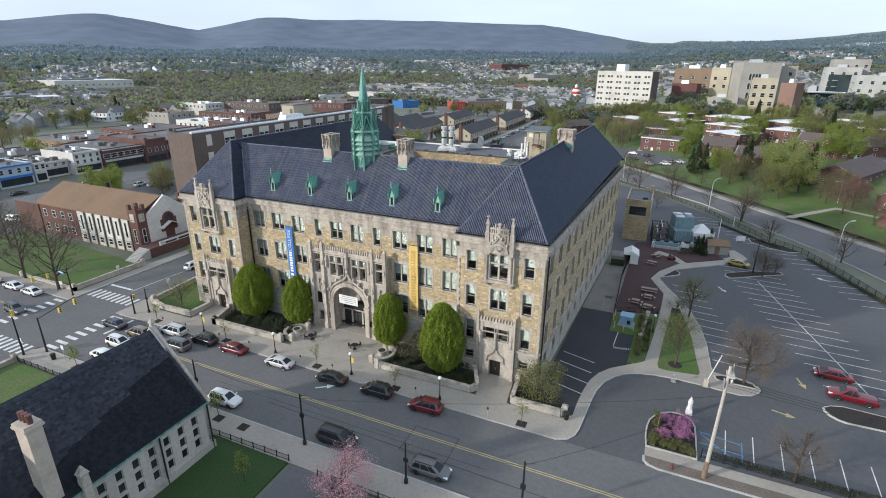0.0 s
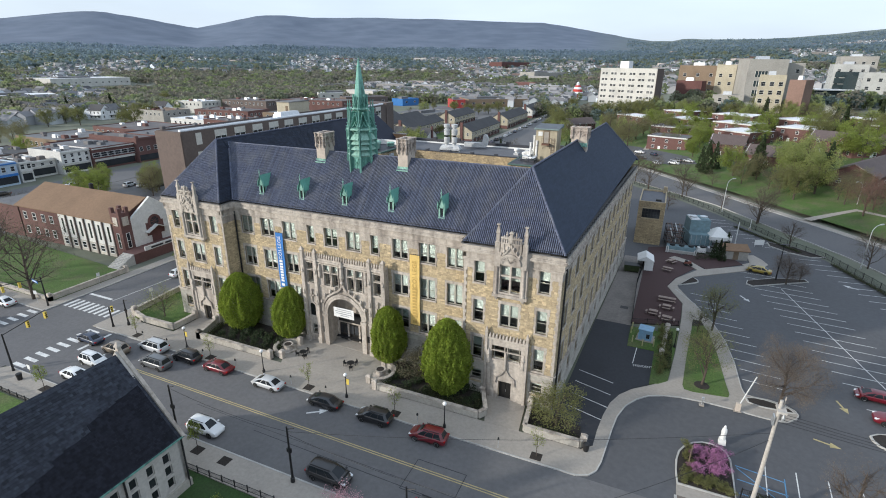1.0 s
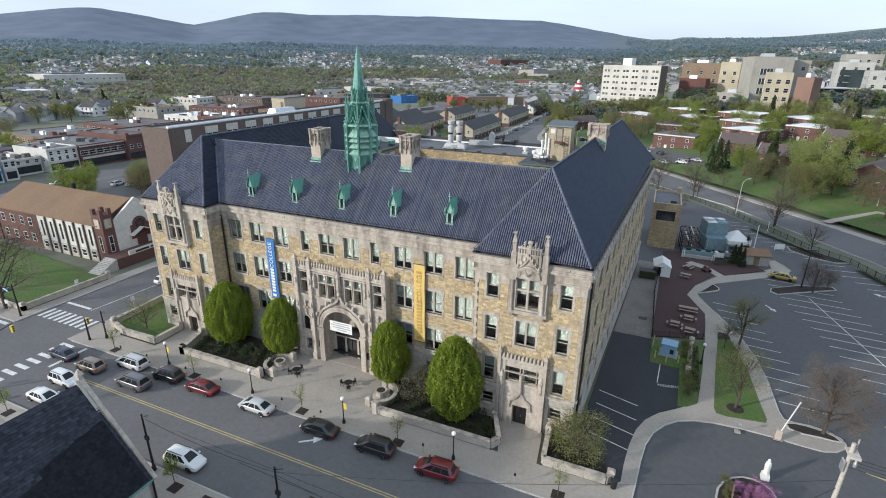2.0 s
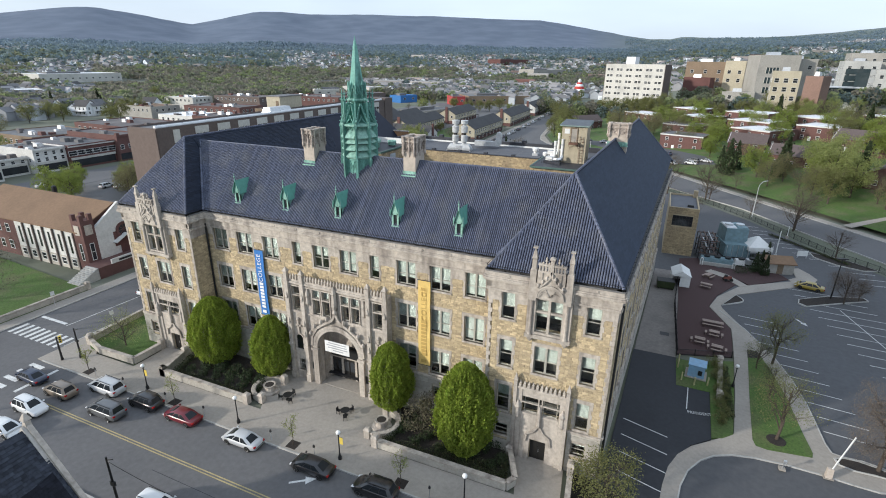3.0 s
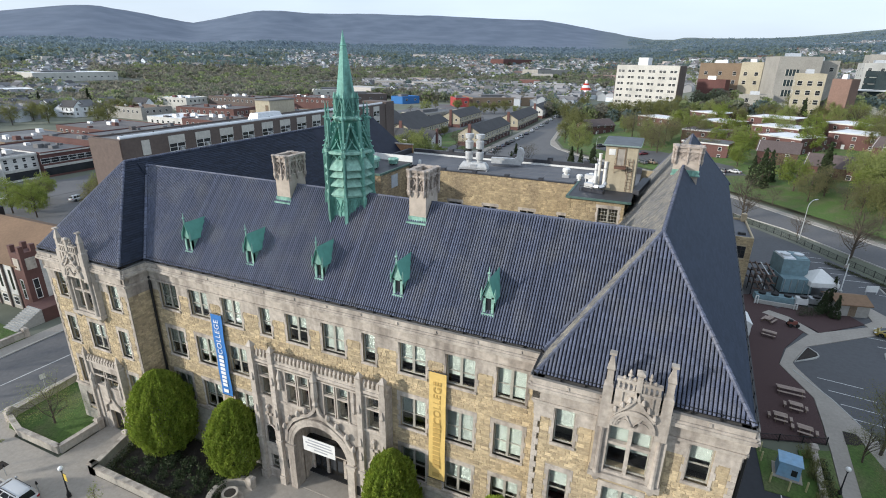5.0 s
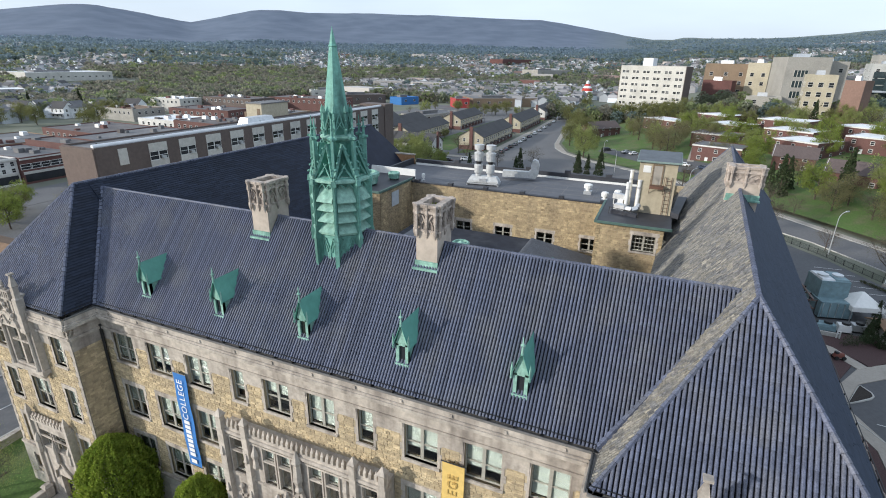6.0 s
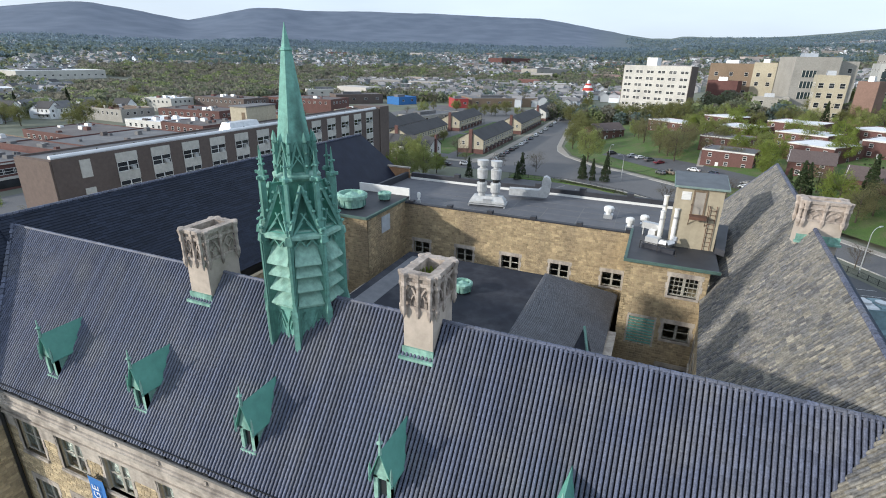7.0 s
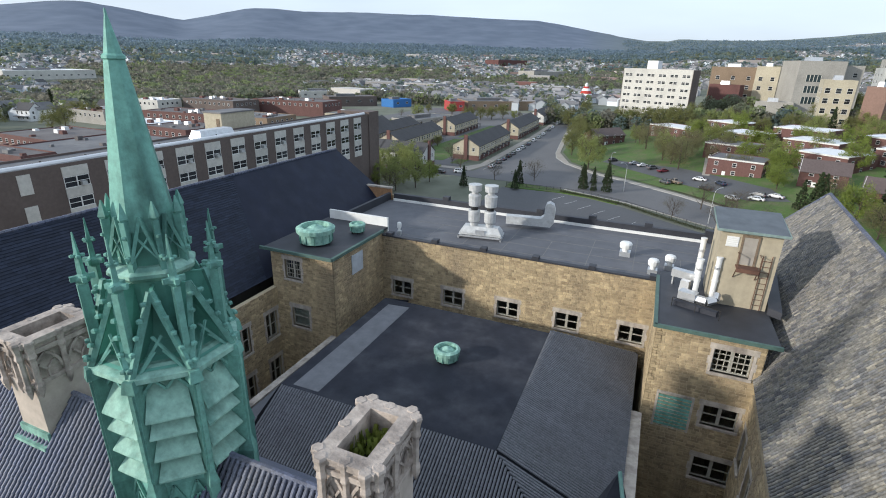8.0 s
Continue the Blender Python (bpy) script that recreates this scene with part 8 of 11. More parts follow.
traffic_signal(-41.4, -24.4, 7.6, 0, 0)
traffic_signal(-39.2, -22.4, 5.8, 6.8, 105)
traffic_signal(-56.2, -8.0, 5.6, 5.5, -100)
traffic_signal(-38.6, -8.3, 3.6, 0, 60)
for x, y, rz in ((-58.5, -8.3, 20), (-56.4, 1.5, 80), (-41.2, 1.0, 80), (-42.0, -24.0, 0), (-34.0, -22.8, 0)):
    t = thing("street_sign", "small white sign on a thin steel post", "sign", (x, y, 0), rz, group="street signs")
    part("post", Shape().tube((0, 0, 0), (0, 0, 2.5), 0.035), M["steel"], t)
    part("plate", Shape().box(-0.3, 0.3, -0.05, -0.035, 1.9, 2.6), M["white"], t)
bs = thing("street_name_sign", "blue street name plate on the signal mast", "sign", (-57.0, -8.6, 4.6), -10)
part("plate", Shape().box(-1.2, 1.2, -0.02, 0.02, 0, 0.42), M["banner_blue"], bs)
part("bars", Shape().box(-0.9, 0.9, -0.03, -0.022, 0.14, 0.28), M["ink_white"], bs)
part("clamp", Shape().box(0.75, 0.85, 0, 0.6, 0.1, 0.3), M["iron"], bs)


def bin_(x, y):
    t = thing("litter_bin", "black slatted litter bin on the pavement", "litter bin", (x, y, 0), group="litter bins")
    part("drum", Shape().ring(12, [(0.28, 0), (0.36, 0.85), (0.30, 0.86)], Matrix.Identity(4)), M["iron"], t)
    part("lid", Shape().ring(12, [(0.38, 0.86), (0.36, 0.95), (0.2, 1.02)], Matrix.Identity(4)), M["iron"], t)


bin_(36.6, -5.4)
bin_(-36.0, -23.3)
hy = thing("hydrant", "red fire hydrant on the verge", "hydrant", (48.9, -9.0, 0))
part("barrel", Shape().ring(10, [(0.16, 0), (0.13, 0.1), (0.12, 0.55), (0.15, 0.58), (0.1, 0.72), (0.03, 0.78)], Matrix.Identity(4)), M["brickred"], hy)
part("nozzle", Shape().tube((-0.22, 0, 0.42), (0.22, 0, 0.42), 0.06), M["brickred"], hy)
for x, y in ((-4.8, -2.6), (3.2, -2.2)):
    t = thing("cafe_table", "dark metal table with chairs on the forecourt", "table", (x, y, 0.01), group="forecourt tables")
    part("top", Shape().ring(14, [(0.55, 0.70), (0.55, 0.74)], Matrix.Identity(4)), M["iron"], t)
    part("leg", Shape().tube((0, 0, 0), (0, 0, 0.7), 0.05).ring(10, [(0.3, 0), (0.28, 0.04)], Matrix.Identity(4)), M["iron"], t)
    for k in range(3):
        a = 2.1 * k + x
        c = thing("chair", "dark metal mesh chair at a table", "chair", (x + 0.85 * math.cos(a), y + 0.85 * math.sin(a), 0.01), math.degrees(a) - 90, group="forecourt chairs")
        part("seat", Shape().box(-0.22, 0.22, -0.22, 0.22, 0.42, 0.45), M["iron"], c)
        part("backrest", Shape().box(-0.22, 0.22, 0.18, 0.22, 0.45, 0.85), M["iron"], c)
        for u in (-0.2, 0.2):
            for v in (-0.2, 0.2):
                part("leg", Shape().box(u - 0.02, u + 0.02, v - 0.02, v + 0.02, 0, 0.42), M["iron"], c)


# lettering painted on the yard
yl = thing("ground_lettering", "pale painted word on the black asphalt yard", "road marking", (41.45, 15.3, -0.024))
letters("PRESIDENT", 0.5, Matrix.Rotation(math.radians(11), 4, "Z") @ Matrix.Diagonal((1.0, 1.45, 1, 1)), yl, M["paint"])


# ---- car park islands, gates and yard things ----
def island(pts, name="planting_island", bed=M["soil"]):
    t = thing(name, "kerbed planting island with dark mulch", "planting island", group="planting islands")
    part("bed", Shape().prism(pts, -0.1, 0.06), bed, t)
    n = len(pts)
    cx, cy = sum(p[0] for p in pts) / n, sum(p[1] for p in pts) / n
    v = []
    for x, y in pts:                 # one rounded ring of kerb stone
        d = Vector((cx - x, cy - y)).normalized()
        for k, z in ((-0.11, -0.1), (-0.09, 0.10), (0.11, 0.11), (0.12, 0.0)):
            v.append((x + d.x * k, y + d.y * k, z))
    f = [(4 * i + j, 4 * ((i + 1) % n) + j, 4 * ((i + 1) % n) + j + 1, 4 * i + j + 1) for i in range(n) for j in range(3)]
    part("kerb", Shape().add(v, f), M["kerb"], t)


island([(46.1, -6.35), (45.95, -4.4), (46.0, -2.6), (46.25, -1.2), (46.8, -0.1), (47.7, 0.9), (48.7, 1.45), (49.6, 1.55), (50.5, 1.3), (51.15, 0.6), (51.45, -0.5), (51.5, -3.0), (51.5, -6.35)])
island([(54.3, 13.0), (54.5, 12.1), (55.8, 11.7), (57.5, 11.8), (58.9, 11.75), (59.6, 11.9), (59.2, 12.6), (58.3, 13.1), (56.4, 13.5), (55.2, 13.4)])
island([(67.0, 10.8), (67.0, 10.1), (67.4, 9.2), (68.1, 8.6), (69.0, 8.3), (76, 8.4), (84, 8.2), (84, 9.6), (75, 11.6), (69.4, 12.0), (67.9, 11.5)])
island([(46.3, 48.9), (47.6, 49.9), (49.3, 51.3), (49.8, 52.0), (49.8, 52.8), (48.9, 54.3), (48.4, 53.4)])
island([(58.6, 55.2), (59.6, 54.3), (66, 58.6), (70.2, 61.2), (69.8, 62.4), (64, 60.6), (59, 57)])
island([(71.5, 84.5), (76.8, 79.3), (74.0, 78.0), (69.8, 79.6), (66.4, 83.0), (66.2, 86.0)])
tree("bare", 70.5, 84.0, "bare tree in a car park island", 0.0, 0.8, 20)
st = thing("statue", "pale stone statue on a plinth at the island", "statue", (50.8, 2.4, ROAD))
part("plinth", Shape().frustum(-0.38, 0.38, -0.38, 0.38, 0, 0.7, 0.05), M["white"], st)
part("figure", Shape().ring(8, [(0.30, 0.7), (0.27, 1.3), (0.31, 1.7), (0.25, 2.05), (0.12, 2.2), (0.15, 2.35), (0.05, 2.5)], Matrix.Identity(4)), M["white"], st)
sb = thing("sign_board", "brown sign board among the azaleas", "sign", (47.3, -2.4, 0.05), 80)
part("board", Shape().box(-0.8, 0.8, -0.04, 0.04, 0.7, 1.6), M["wood"], sb)
part("post", Shape().box(-0.75, -0.65, -0.06, 0.06, 0, 1.6).box(0.65, 0.75, -0.06, 0.06, 0, 1.6), M["wood"], sb)
bg_ = thing("barrier_gate", "cream barrier gate cabinet with raised white arm", "barrier", (53.0, 9.6, 0.0), 0)
part("cabinet", Shape().frustum(-0.3, 0.3, -0.22, 0.22, 0, 1.15, 0.04), M["stucco"], bg_)
part("arm", Shape().beam((0.1, 0, 0.95), (1.3, 0.6, 5.0), 0.09, 0.1), M["white"], bg_)
part("base", Shape().box(-0.45, 0.45, -0.35, 0.35, 0, 0.08), M["concrete"], bg_)
cr_ = thing("card_reader", "grey card reader post on a small base", "card reader", (48.9, 9.0, 0.0))
part("base", Shape().box(-0.3, 0.3, -0.3, 0.3, 0, 0.15), M["concrete"], cr_)
part("post", Shape().tube((0, 0, 0.1), (0, -0.3, 1.2), 0.05), M["steel"], cr_)
part("head", Shape().box(-0.14, 0.14, -0.5, -0.25, 1.15, 1.4), M["steel"], cr_)
M["locker"] = material("faded_blue_paint", (0.20, 0.36, 0.52), 0.6, scale=2, spread=0.12, dark=0.3, dark_scale=1.2, dark_color=(0.3, 0.35, 0.4))
lk = thing("transformer_box", "faded blue metal locker on a concrete pad", "locker", (41.3, 23.9, 0.02), -6)
part("body", Shape().frustum(-1.0, 1.0, -0.9, 0.9, 0.1, 1.75, 0.05), M["locker"], lk)
part("lid", Shape().box(-1.08, 1.08, -0.98, 0.98, 1.75, 1.86), M["locker"], lk)
part("pad", Shape().box(-1.3, 1.3, -1.2, 1.2, 0, 0.1), M["concrete"], lk)
part("vent", Shape().box(0.2, 0.7, -0.93, -0.88, 0.5, 1.2), M["iron"], lk)
for x, y in ((39.5, 21.8), (41.0, 21.2), (42.6, 21.8), (39.1, 24.8), (39.2, 26.4)):
    solid("bollard", Shape().ring(10, [(0.09, -0.05), (0.09, 1.2), (0.03, 1.27)], Matrix.Identity(4)), M["bollard"], "pale yellow steel bollard beside the blue locker", "bollard", (x, y, 0), group="bollards")


M["table_wood"] = material("pinkish_weathered_boards", (0.33, 0.255, 0.215), 0.9, scale=4, spread=0.25, dark=0.4, dark_scale=0.8, piece=0.08)


def picnic(x, y, rz, half=1.05, seats=False):
    t = thing("picnic_table", "long weathered wooden picnic table on the patio" if half > 1.2 else "weathered wooden picnic table on the patio", "table", (x, y, 0.02), rz, group="picnic tables")
    for k in range(4):
        part("board", Shape().box(-half, half, -0.40 + 0.205 * k, -0.215 + 0.205 * k, 0.70, 0.75), M["table_wood"], t)
    for s in (-1, 1):
        part("bench", Shape().box(-half, half, s * 0.76 - 0.15, s * 0.76 + 0.15, 0.42, 0.47), M["table_wood"], t)
        u = s * (half - 0.25)
        if seats:
            part("end_seat", Shape().box(s * (half + 0.42) - 0.15, s * (half + 0.42) + 0.15, -0.42, 0.42, 0.42, 0.47).box(s * (half + 0.42) - 0.05, s * (half + 0.42) + 0.05, -0.3, 0.3, 0, 0.42), M["table_wood"], t)
        part("leg", Shape().beam((u, -0.75, 0), (u, -0.2, 0.7), 0.06, 0.08).beam((u, 0.75, 0), (u, 0.2, 0.7), 0.06, 0.08).beam((u, -0.8, 0.4), (u, 0.8, 0.4), 0.05, 0.07), M["wood"], t)


for x, y, rz, half, seats in ((44.2, 39.9, -2, 1.5, False), (44.2, 36.5, -6, 0.7, True), (42.1, 33.4, -4, 0.7, True), (44.3, 31.9, -8, 0.75, True), (44.7, 61.1, 60, 0.95, False), (44.0, 55.8, -15, 0.95, False)):
    picnic(x, y, rz, half, seats)
iron_fence("iron_fence", [(38.9, 27.9), (38.6, 45), (39.3, 60)], 1.5, 2.0, pale=0.1)
iron_fence("iron_fence", [(38.9, 28.2), (46.1, 30.5)], 1.0, 2.0)
low_wall([(43.8, 19.6), (44.5, 28.6)], 0.45, 0.42)
for k in range(9):
    tree("shrub", 43.7 + 0.5 * (k % 2), 14.5 + 1.6 * k, "low green border shrub", 0.03, 1.0, k * 40, "path shrubs", "shrub", "shrub")
tn = thing("tent", "white gabled canopy tent beside the service lane", "tent", (39.6, 54.0, 0), 4)
part("canopy", Shape().add([(-1.65, -0.15, 2.2), (1.65, -0.15, 2.2), (0, -0.15, 3.1), (-1.65, 4.2, 2.2), (1.65, 4.2, 2.2), (0, 4.2, 3.1), (-1.65, -0.15, 2.1), (1.65, -0.15, 2.1), (-1.65, 4.2, 2.1), (1.65, 4.2, 2.1)],
                           [(0, 2, 5, 3), (2, 1, 4, 5), (0, 6, 7, 1, 2), (3, 5, 4, 9, 8), (0, 3, 8, 6), (1, 7, 9, 4), (6, 8, 9, 7)]), M["white"], tn)
for u in (-1.55, 1.5):
    part("side_wall", Shape().box(u, u + 0.05, 0, 4.0, 0.05, 2.1), M["white"], tn)
part("front_wall", Shape().box(-0.2, 1.5, 0.0, 0.05, 0.05, 2.1), M["white"], tn)
part("back_wall", Shape().box(-1.5, 1.5, 3.95, 4.0, 0.05, 2.1), M["white"], tn)
dp = thing("dumpster", "dark green steel waste container", "dumpster", (37.0, 52.6, 0), 5)
part("bin", Shape().frustum(-1.4, 1.4, -0.9, 0.9, 0.15, 1.5, -0.12), M["leaf_dark"], dp)
part("lid", Shape().box(-1.5, 1.5, -1.0, 1.0, 1.5, 1.58), M["iron"], dp)
for u in (-1.2, 1.2):
    part("skid", Shape().box(u - 0.1, u + 0.1, -0.9, 0.9, 0, 0.15), M["iron"], dp)


def lot_lamp(x, y, h=9.0, gooseneck=True, rz=0.0, label="tall curved steel street light beside the road"):
    t = thing("road_lamp", label, "street lamp", (x, y, 0), rz, group="road lamps")
    sh = Shape().ring(8, [(0.14, 0), (0.07, h * 0.82)], Matrix.Identity(4))
    if gooseneck:
        last = Vector((0, 0, h * 0.82))
        for k in range(1, 7):
            a = math.pi / 2 * k / 6
            c = Vector((2.0 * (1 - math.cos(a)), 0, h * 0.82 + 1.6 * math.sin(a)))
            sh.tube(last, c, 0.06, 0.05, 6)
            last = c
        part("mast", sh, M["steel"], t)
        part("head", Shape().box(1.9, 2.9, -0.14, 0.14, h * 0.82 + 1.5, h * 0.82 + 1.7), M["steel"], t)
    else:
        part("mast", sh, M["iron"], t)
        part("head", Shape().box(-0.9, 0.9, -0.2, 0.2, h * 0.82, h * 0.82 + 0.18), M["iron"], t)


for x, y, rz in ((58.0, 112.3, 45), (82.1, 74.5, 40), (29.3, 150.5, 45), (5, 178.5, -135), (-2, 200, -60), (93.6, 126, -140)):
    lot_lamp(x, y, 10.0, True, rz)
lot_lamp(64.3, 59.8, 9.2, False, 20, "black twin-head car park lamp in an island")
lot_lamp(82.5, 9.4, 9.2, False, 60, "black twin-head car park lamp in an island")
for x, y in ((57.5, 78.0), (63.5, 96)):
    t = thing("sign_post", "white post with a concrete foot in the car park", "post", (x, y, ROAD))
    part("post", Shape().tube((0, 0, 0), (0, 0, 3.0), 0.07), M["white"], t)
    part("foot", Shape().ring(10, [(0.35, 0), (0.3, 0.6)], Matrix.Identity(4)), M["concrete"], t)


# ---- vehicles ----
def paint_material(name, color):
    m_ = material(name, color, 0.28, scale=0.6, spread=0.04, spec=0.6)
    m_.node_tree.nodes["Principled BSDF"].inputs["Coat Weight"].default_value = 0.5
    return m_


PAINT = {k: paint_material(k + "_car_paint", c) for k, c in {"white": (0.72, 0.73, 0.73), "silver": (0.48, 0.49, 0.50), "black": (0.012, 0.012, 0.014), "red": (0.14, 0.006, 0.014),
         "grey": (0.10, 0.105, 0.11), "tan": (0.20, 0.16, 0.12), "navy": (0.02, 0.03, 0.06), "yellow": (0.34, 0.25, 0.04), "blue": (0.05, 0.12, 0.3)}.items()}
M["tyre"] = material("tyre_rubber", (0.012, 0.012, 0.012), 0.85, spread=0.1)
M["rim"] = material("alloy_rim", (0.45, 0.46, 0.47), 0.35, metal=0.8, spread=0.05)
M["carglass"] = material("tinted_car_glass", (0.018, 0.022, 0.026), 0.12, spread=0.1, spec=0.3)
M["lamp_red"] = material("red_lamp_lens", (0.35, 0.01, 0.01), 0.2, spread=0.05)
M["lamp_clear"] = material("clear_lamp_lens", (0.7, 0.72, 0.74), 0.15, spread=0.05)
CARS = {"sedan": (4.75, 1.80, 0.92, 1.43, (-1.75, -0.95, 0.75, 1.75), 0.33), "suv": (4.6, 1.85, 1.08, 1.70, (-2.05, -1.75, 0.55, 1.35), 0.36),
        "van": (5.0, 1.95, 1.10, 1.75, (-2.3, -2.05, 0.75, 1.75), 0.34), "wagon": (4.7, 1.82, 0.98, 1.58, (-2.1, -1.75, 0.6, 1.45), 0.34),
        "pickup": (5.6, 1.95, 1.12, 1.82, (-0.6, -0.35, 0.85, 1.55), 0.39)}
CAR_MESH = {}


def car_kit(kind):
    """Body lofted through cross-sections; a cabin with painted pillars and roof round the glass."""
    L, W_, belt, top, (x0, x1, x2, x3), wr = CARS[kind]
    h2, w2, gc = L / 2, W_ / 2, 0.20
    body, glass, roof = Shape(), Shape(), Shape()
    tail_z = belt - (0.02 if kind == "sedan" else 0.0)
    st = [(-h2, 0.70, 0.50, tail_z - 0.34), (-h2 + 0.06, 0.84, gc + 0.12, tail_z - 0.12), (-h2 + 0.22, 0.92, gc + 0.04, tail_z - 0.03), (-h2 + 0.55, 0.98, gc, tail_z), (x0 + 0.5, 1.0, gc, belt), (0.0, 1.0, gc, belt),
          (x3 - 0.1, 1.0, gc, belt), (x3 + 0.25, 0.99, gc, belt - 0.04), (h2 - 0.62, 0.97, gc, belt - 0.13), (h2 - 0.28, 0.91, gc + 0.02, belt - 0.24), (h2 - 0.08, 0.80, gc + 0.06, belt - 0.36), (h2, 0.62, gc + 0.18, belt - 0.50)]
    v, f = [], []
    sec = ((0.80, 0.0, 0.0), (0.965, 0.0, 0.10), (1.0, 0.42, 0.0), (0.985, 0.78, 0.0), (0.93, 1.0, -0.045), (0.80, 1.0, 0.0), (0.4, 1.0, 0.025), (0.0, 1.0, 0.03))
    half = len(sec)
    for x, k, zb, zt in st:
        ring_ = [(x, w2 * k * q, zb + (zt - zb) * t + d) for q, t, d in sec]
        v += ring_ + [(x, -y, z) for _, y, z in reversed(ring_[:-1])]
    n = 2 * half - 1
    for i in range(len(st) - 1):
        f += [(i * n + j, i * n + (j + 1) % n, (i + 1) * n + (j + 1) % n, (i + 1) * n + j) for j in range(n)]
    f += [tuple(reversed(range(n))), tuple(range((len(st) - 1) * n, len(st) * n))]
    body.add(v, [tuple(reversed(q)) for q in f])

    def octagon(xa, xb, w, z, c):
        return [(xa + c, -w, z), (xb - c, -w, z), (xb, -w + c, z), (xb, w - c, z), (xb - c, w, z), (xa + c, w, z), (xa, w - c, z), (xa, -w + c, z)]

    wb, wt = w2 * 0.915, w2 * 0.72
    lv = [octagon(x0, x3, wb, belt - 0.03, 0.26), octagon(x0 + (x1 - x0) * 0.55, x3 + (x2 - x3) * 0.5, wb + (wt - wb) * 0.42, belt + (top - belt) * 0.5, 0.24), octagon(x1, x2, wt, top - 0.09, 0.22)]
    cap = [octagon(x1, x2, wt, top - 0.09, 0.22), octagon(x1 + 0.07, x2 - 0.09, wt - 0.09, top - 0.03, 0.24), octagon(x1 + 0.32, x2 - 0.36, wt - 0.32, top + 0.015, 0.24)]
    gv = [q for r_ in lv for q in r_]
    for k in range(2):
        for j in range(0, 8, 2):
            glass.f.append((8 * k + j, 8 * k + j + 1, 8 * k + 9 + j, 8 * k + 8 + j))
    glass.v = list(gv)
    ov = [(x * 1.004, y * 1.012, z) for x, y, z in gv]
    roof.v = ov + [q for r_ in cap[1:] for q in r_]
    for k in range(2):
        for j in range(1, 8, 2):
            roof.f.append((8 * k + j, 8 * k + (j + 1) % 8, 8 * k + 8 + (j + 1) % 8, 8 * k + 8 + j))
    for k in range(2, 4):
        roof.f += [(8 * k + j, 8 * k + (j + 1) % 8, 8 * k + 8 + (j + 1) % 8, 8 * k + 8 + j) for j in range(8)]
    roof.f.append(tuple(range(32, 40)))
    for t in ((0.36, 0.68) if kind != "pickup" else (0.45,)):          # centre pillars over the side glass
        for s in (-1, 1):
            q = len(roof.v)
            for k, (xa, xb, w, z) in enumerate(((x0, x3, wb, belt - 0.03), (x0 + (x1 - x0) * 0.55, x3 + (x2 - x3) * 0.5, wb + (wt - wb) * 0.42, belt + (top - belt) * 0.5), (x1, x2, wt, top - 0.08))):
                xc = xa + (xb - xa) * t
                roof.v += [(xc - 0.045, s * (w * 1.014), z), (xc + 0.045, s * (w * 1.014), z)]
            roof.f += [(q, q + 1, q + 3, q + 2), (q + 2, q + 3, q + 5, q + 4)]
    tyre = Shape().ring(16, [(wr * 0.72, -0.125), (wr * 0.96, -0.125), (wr, -0.09), (wr, 0.09), (wr * 0.96, 0.125), (wr * 0.72, 0.125)], Matrix.Rotation(math.pi / 2, 4, "X"))
    for s in (-1, 1):          # dark half-disc for the shaded wheel arch; the body has no opening
        arc = [(wr * 1.17 * math.cos(math.pi * k / 10), s * 0.115, wr * 1.17 * math.sin(math.pi * k / 10)) for k in range(11)]
        tyre.add([(0, s * 0.115, 0)] + arc, [(0, k, k + 1) for k in range(1, 11)])
    rim = Shape().ring(10, [(wr * 0.60, -0.118), (wr * 0.66, -0.132), (wr * 0.66, 0.132), (wr * 0.60, 0.118)], Matrix.Rotation(math.pi / 2, 4, "X"))
    head = Shape().add([(h2 - 0.46, -0.16, 0.13), (h2 - 0.46, 0.16, 0.13), (h2 - 0.08, 0.12, 0.02), (h2 - 0.08, -0.12, 0.02), (h2 - 0.46, -0.16, -0.02), (h2 - 0.46, 0.16, -0.02), (h2 - 0.05, 0.12, -0.10), (h2 - 0.05, -0.12, -0.10)],
                       [(0, 3, 2, 1), (4, 5, 6, 7), (0, 4, 7, 3), (1, 2, 6, 5), (3, 7, 6, 2), (0, 1, 5, 4)])
    tail = Shape().box(-h2 + 0.02, -h2 + 0.24, -0.13, 0.13, 0, 0.18)
    mir = Shape().frustum(-0.09, 0.09, -0.11, 0.11, -0.07, 0.07, 0.03)
    extra = [Shape(), Shape()]
    if kind in ("suv", "van", "wagon"):
        for s, e in zip((-1, 1), extra):
            e.beam((x1 + 0.2, s * wt * 0.9, top + 0.05), (x2 - 0.1, s * wt * 0.9, top + 0.05), 0.05, 0.05)
            e.box(x1 + 0.2, x1 + 0.26, s * wt * 0.9 - 0.02, s * wt * 0.9 + 0.02, top - 0.02, top + 0.05).box(x2 - 0.2, x2 - 0.14, s * wt * 0.9 - 0.02, s * wt * 0.9 + 0.02, top - 0.02, top + 0.05)
    if kind == "pickup":
        extra[0].box(-h2 + 0.15, x0 - 0.1, -w2 * 0.80, w2 * 0.80, belt - 0.02, belt + 0.005)
    return body, glass, roof, tyre, rim, head, tail, mir, extra


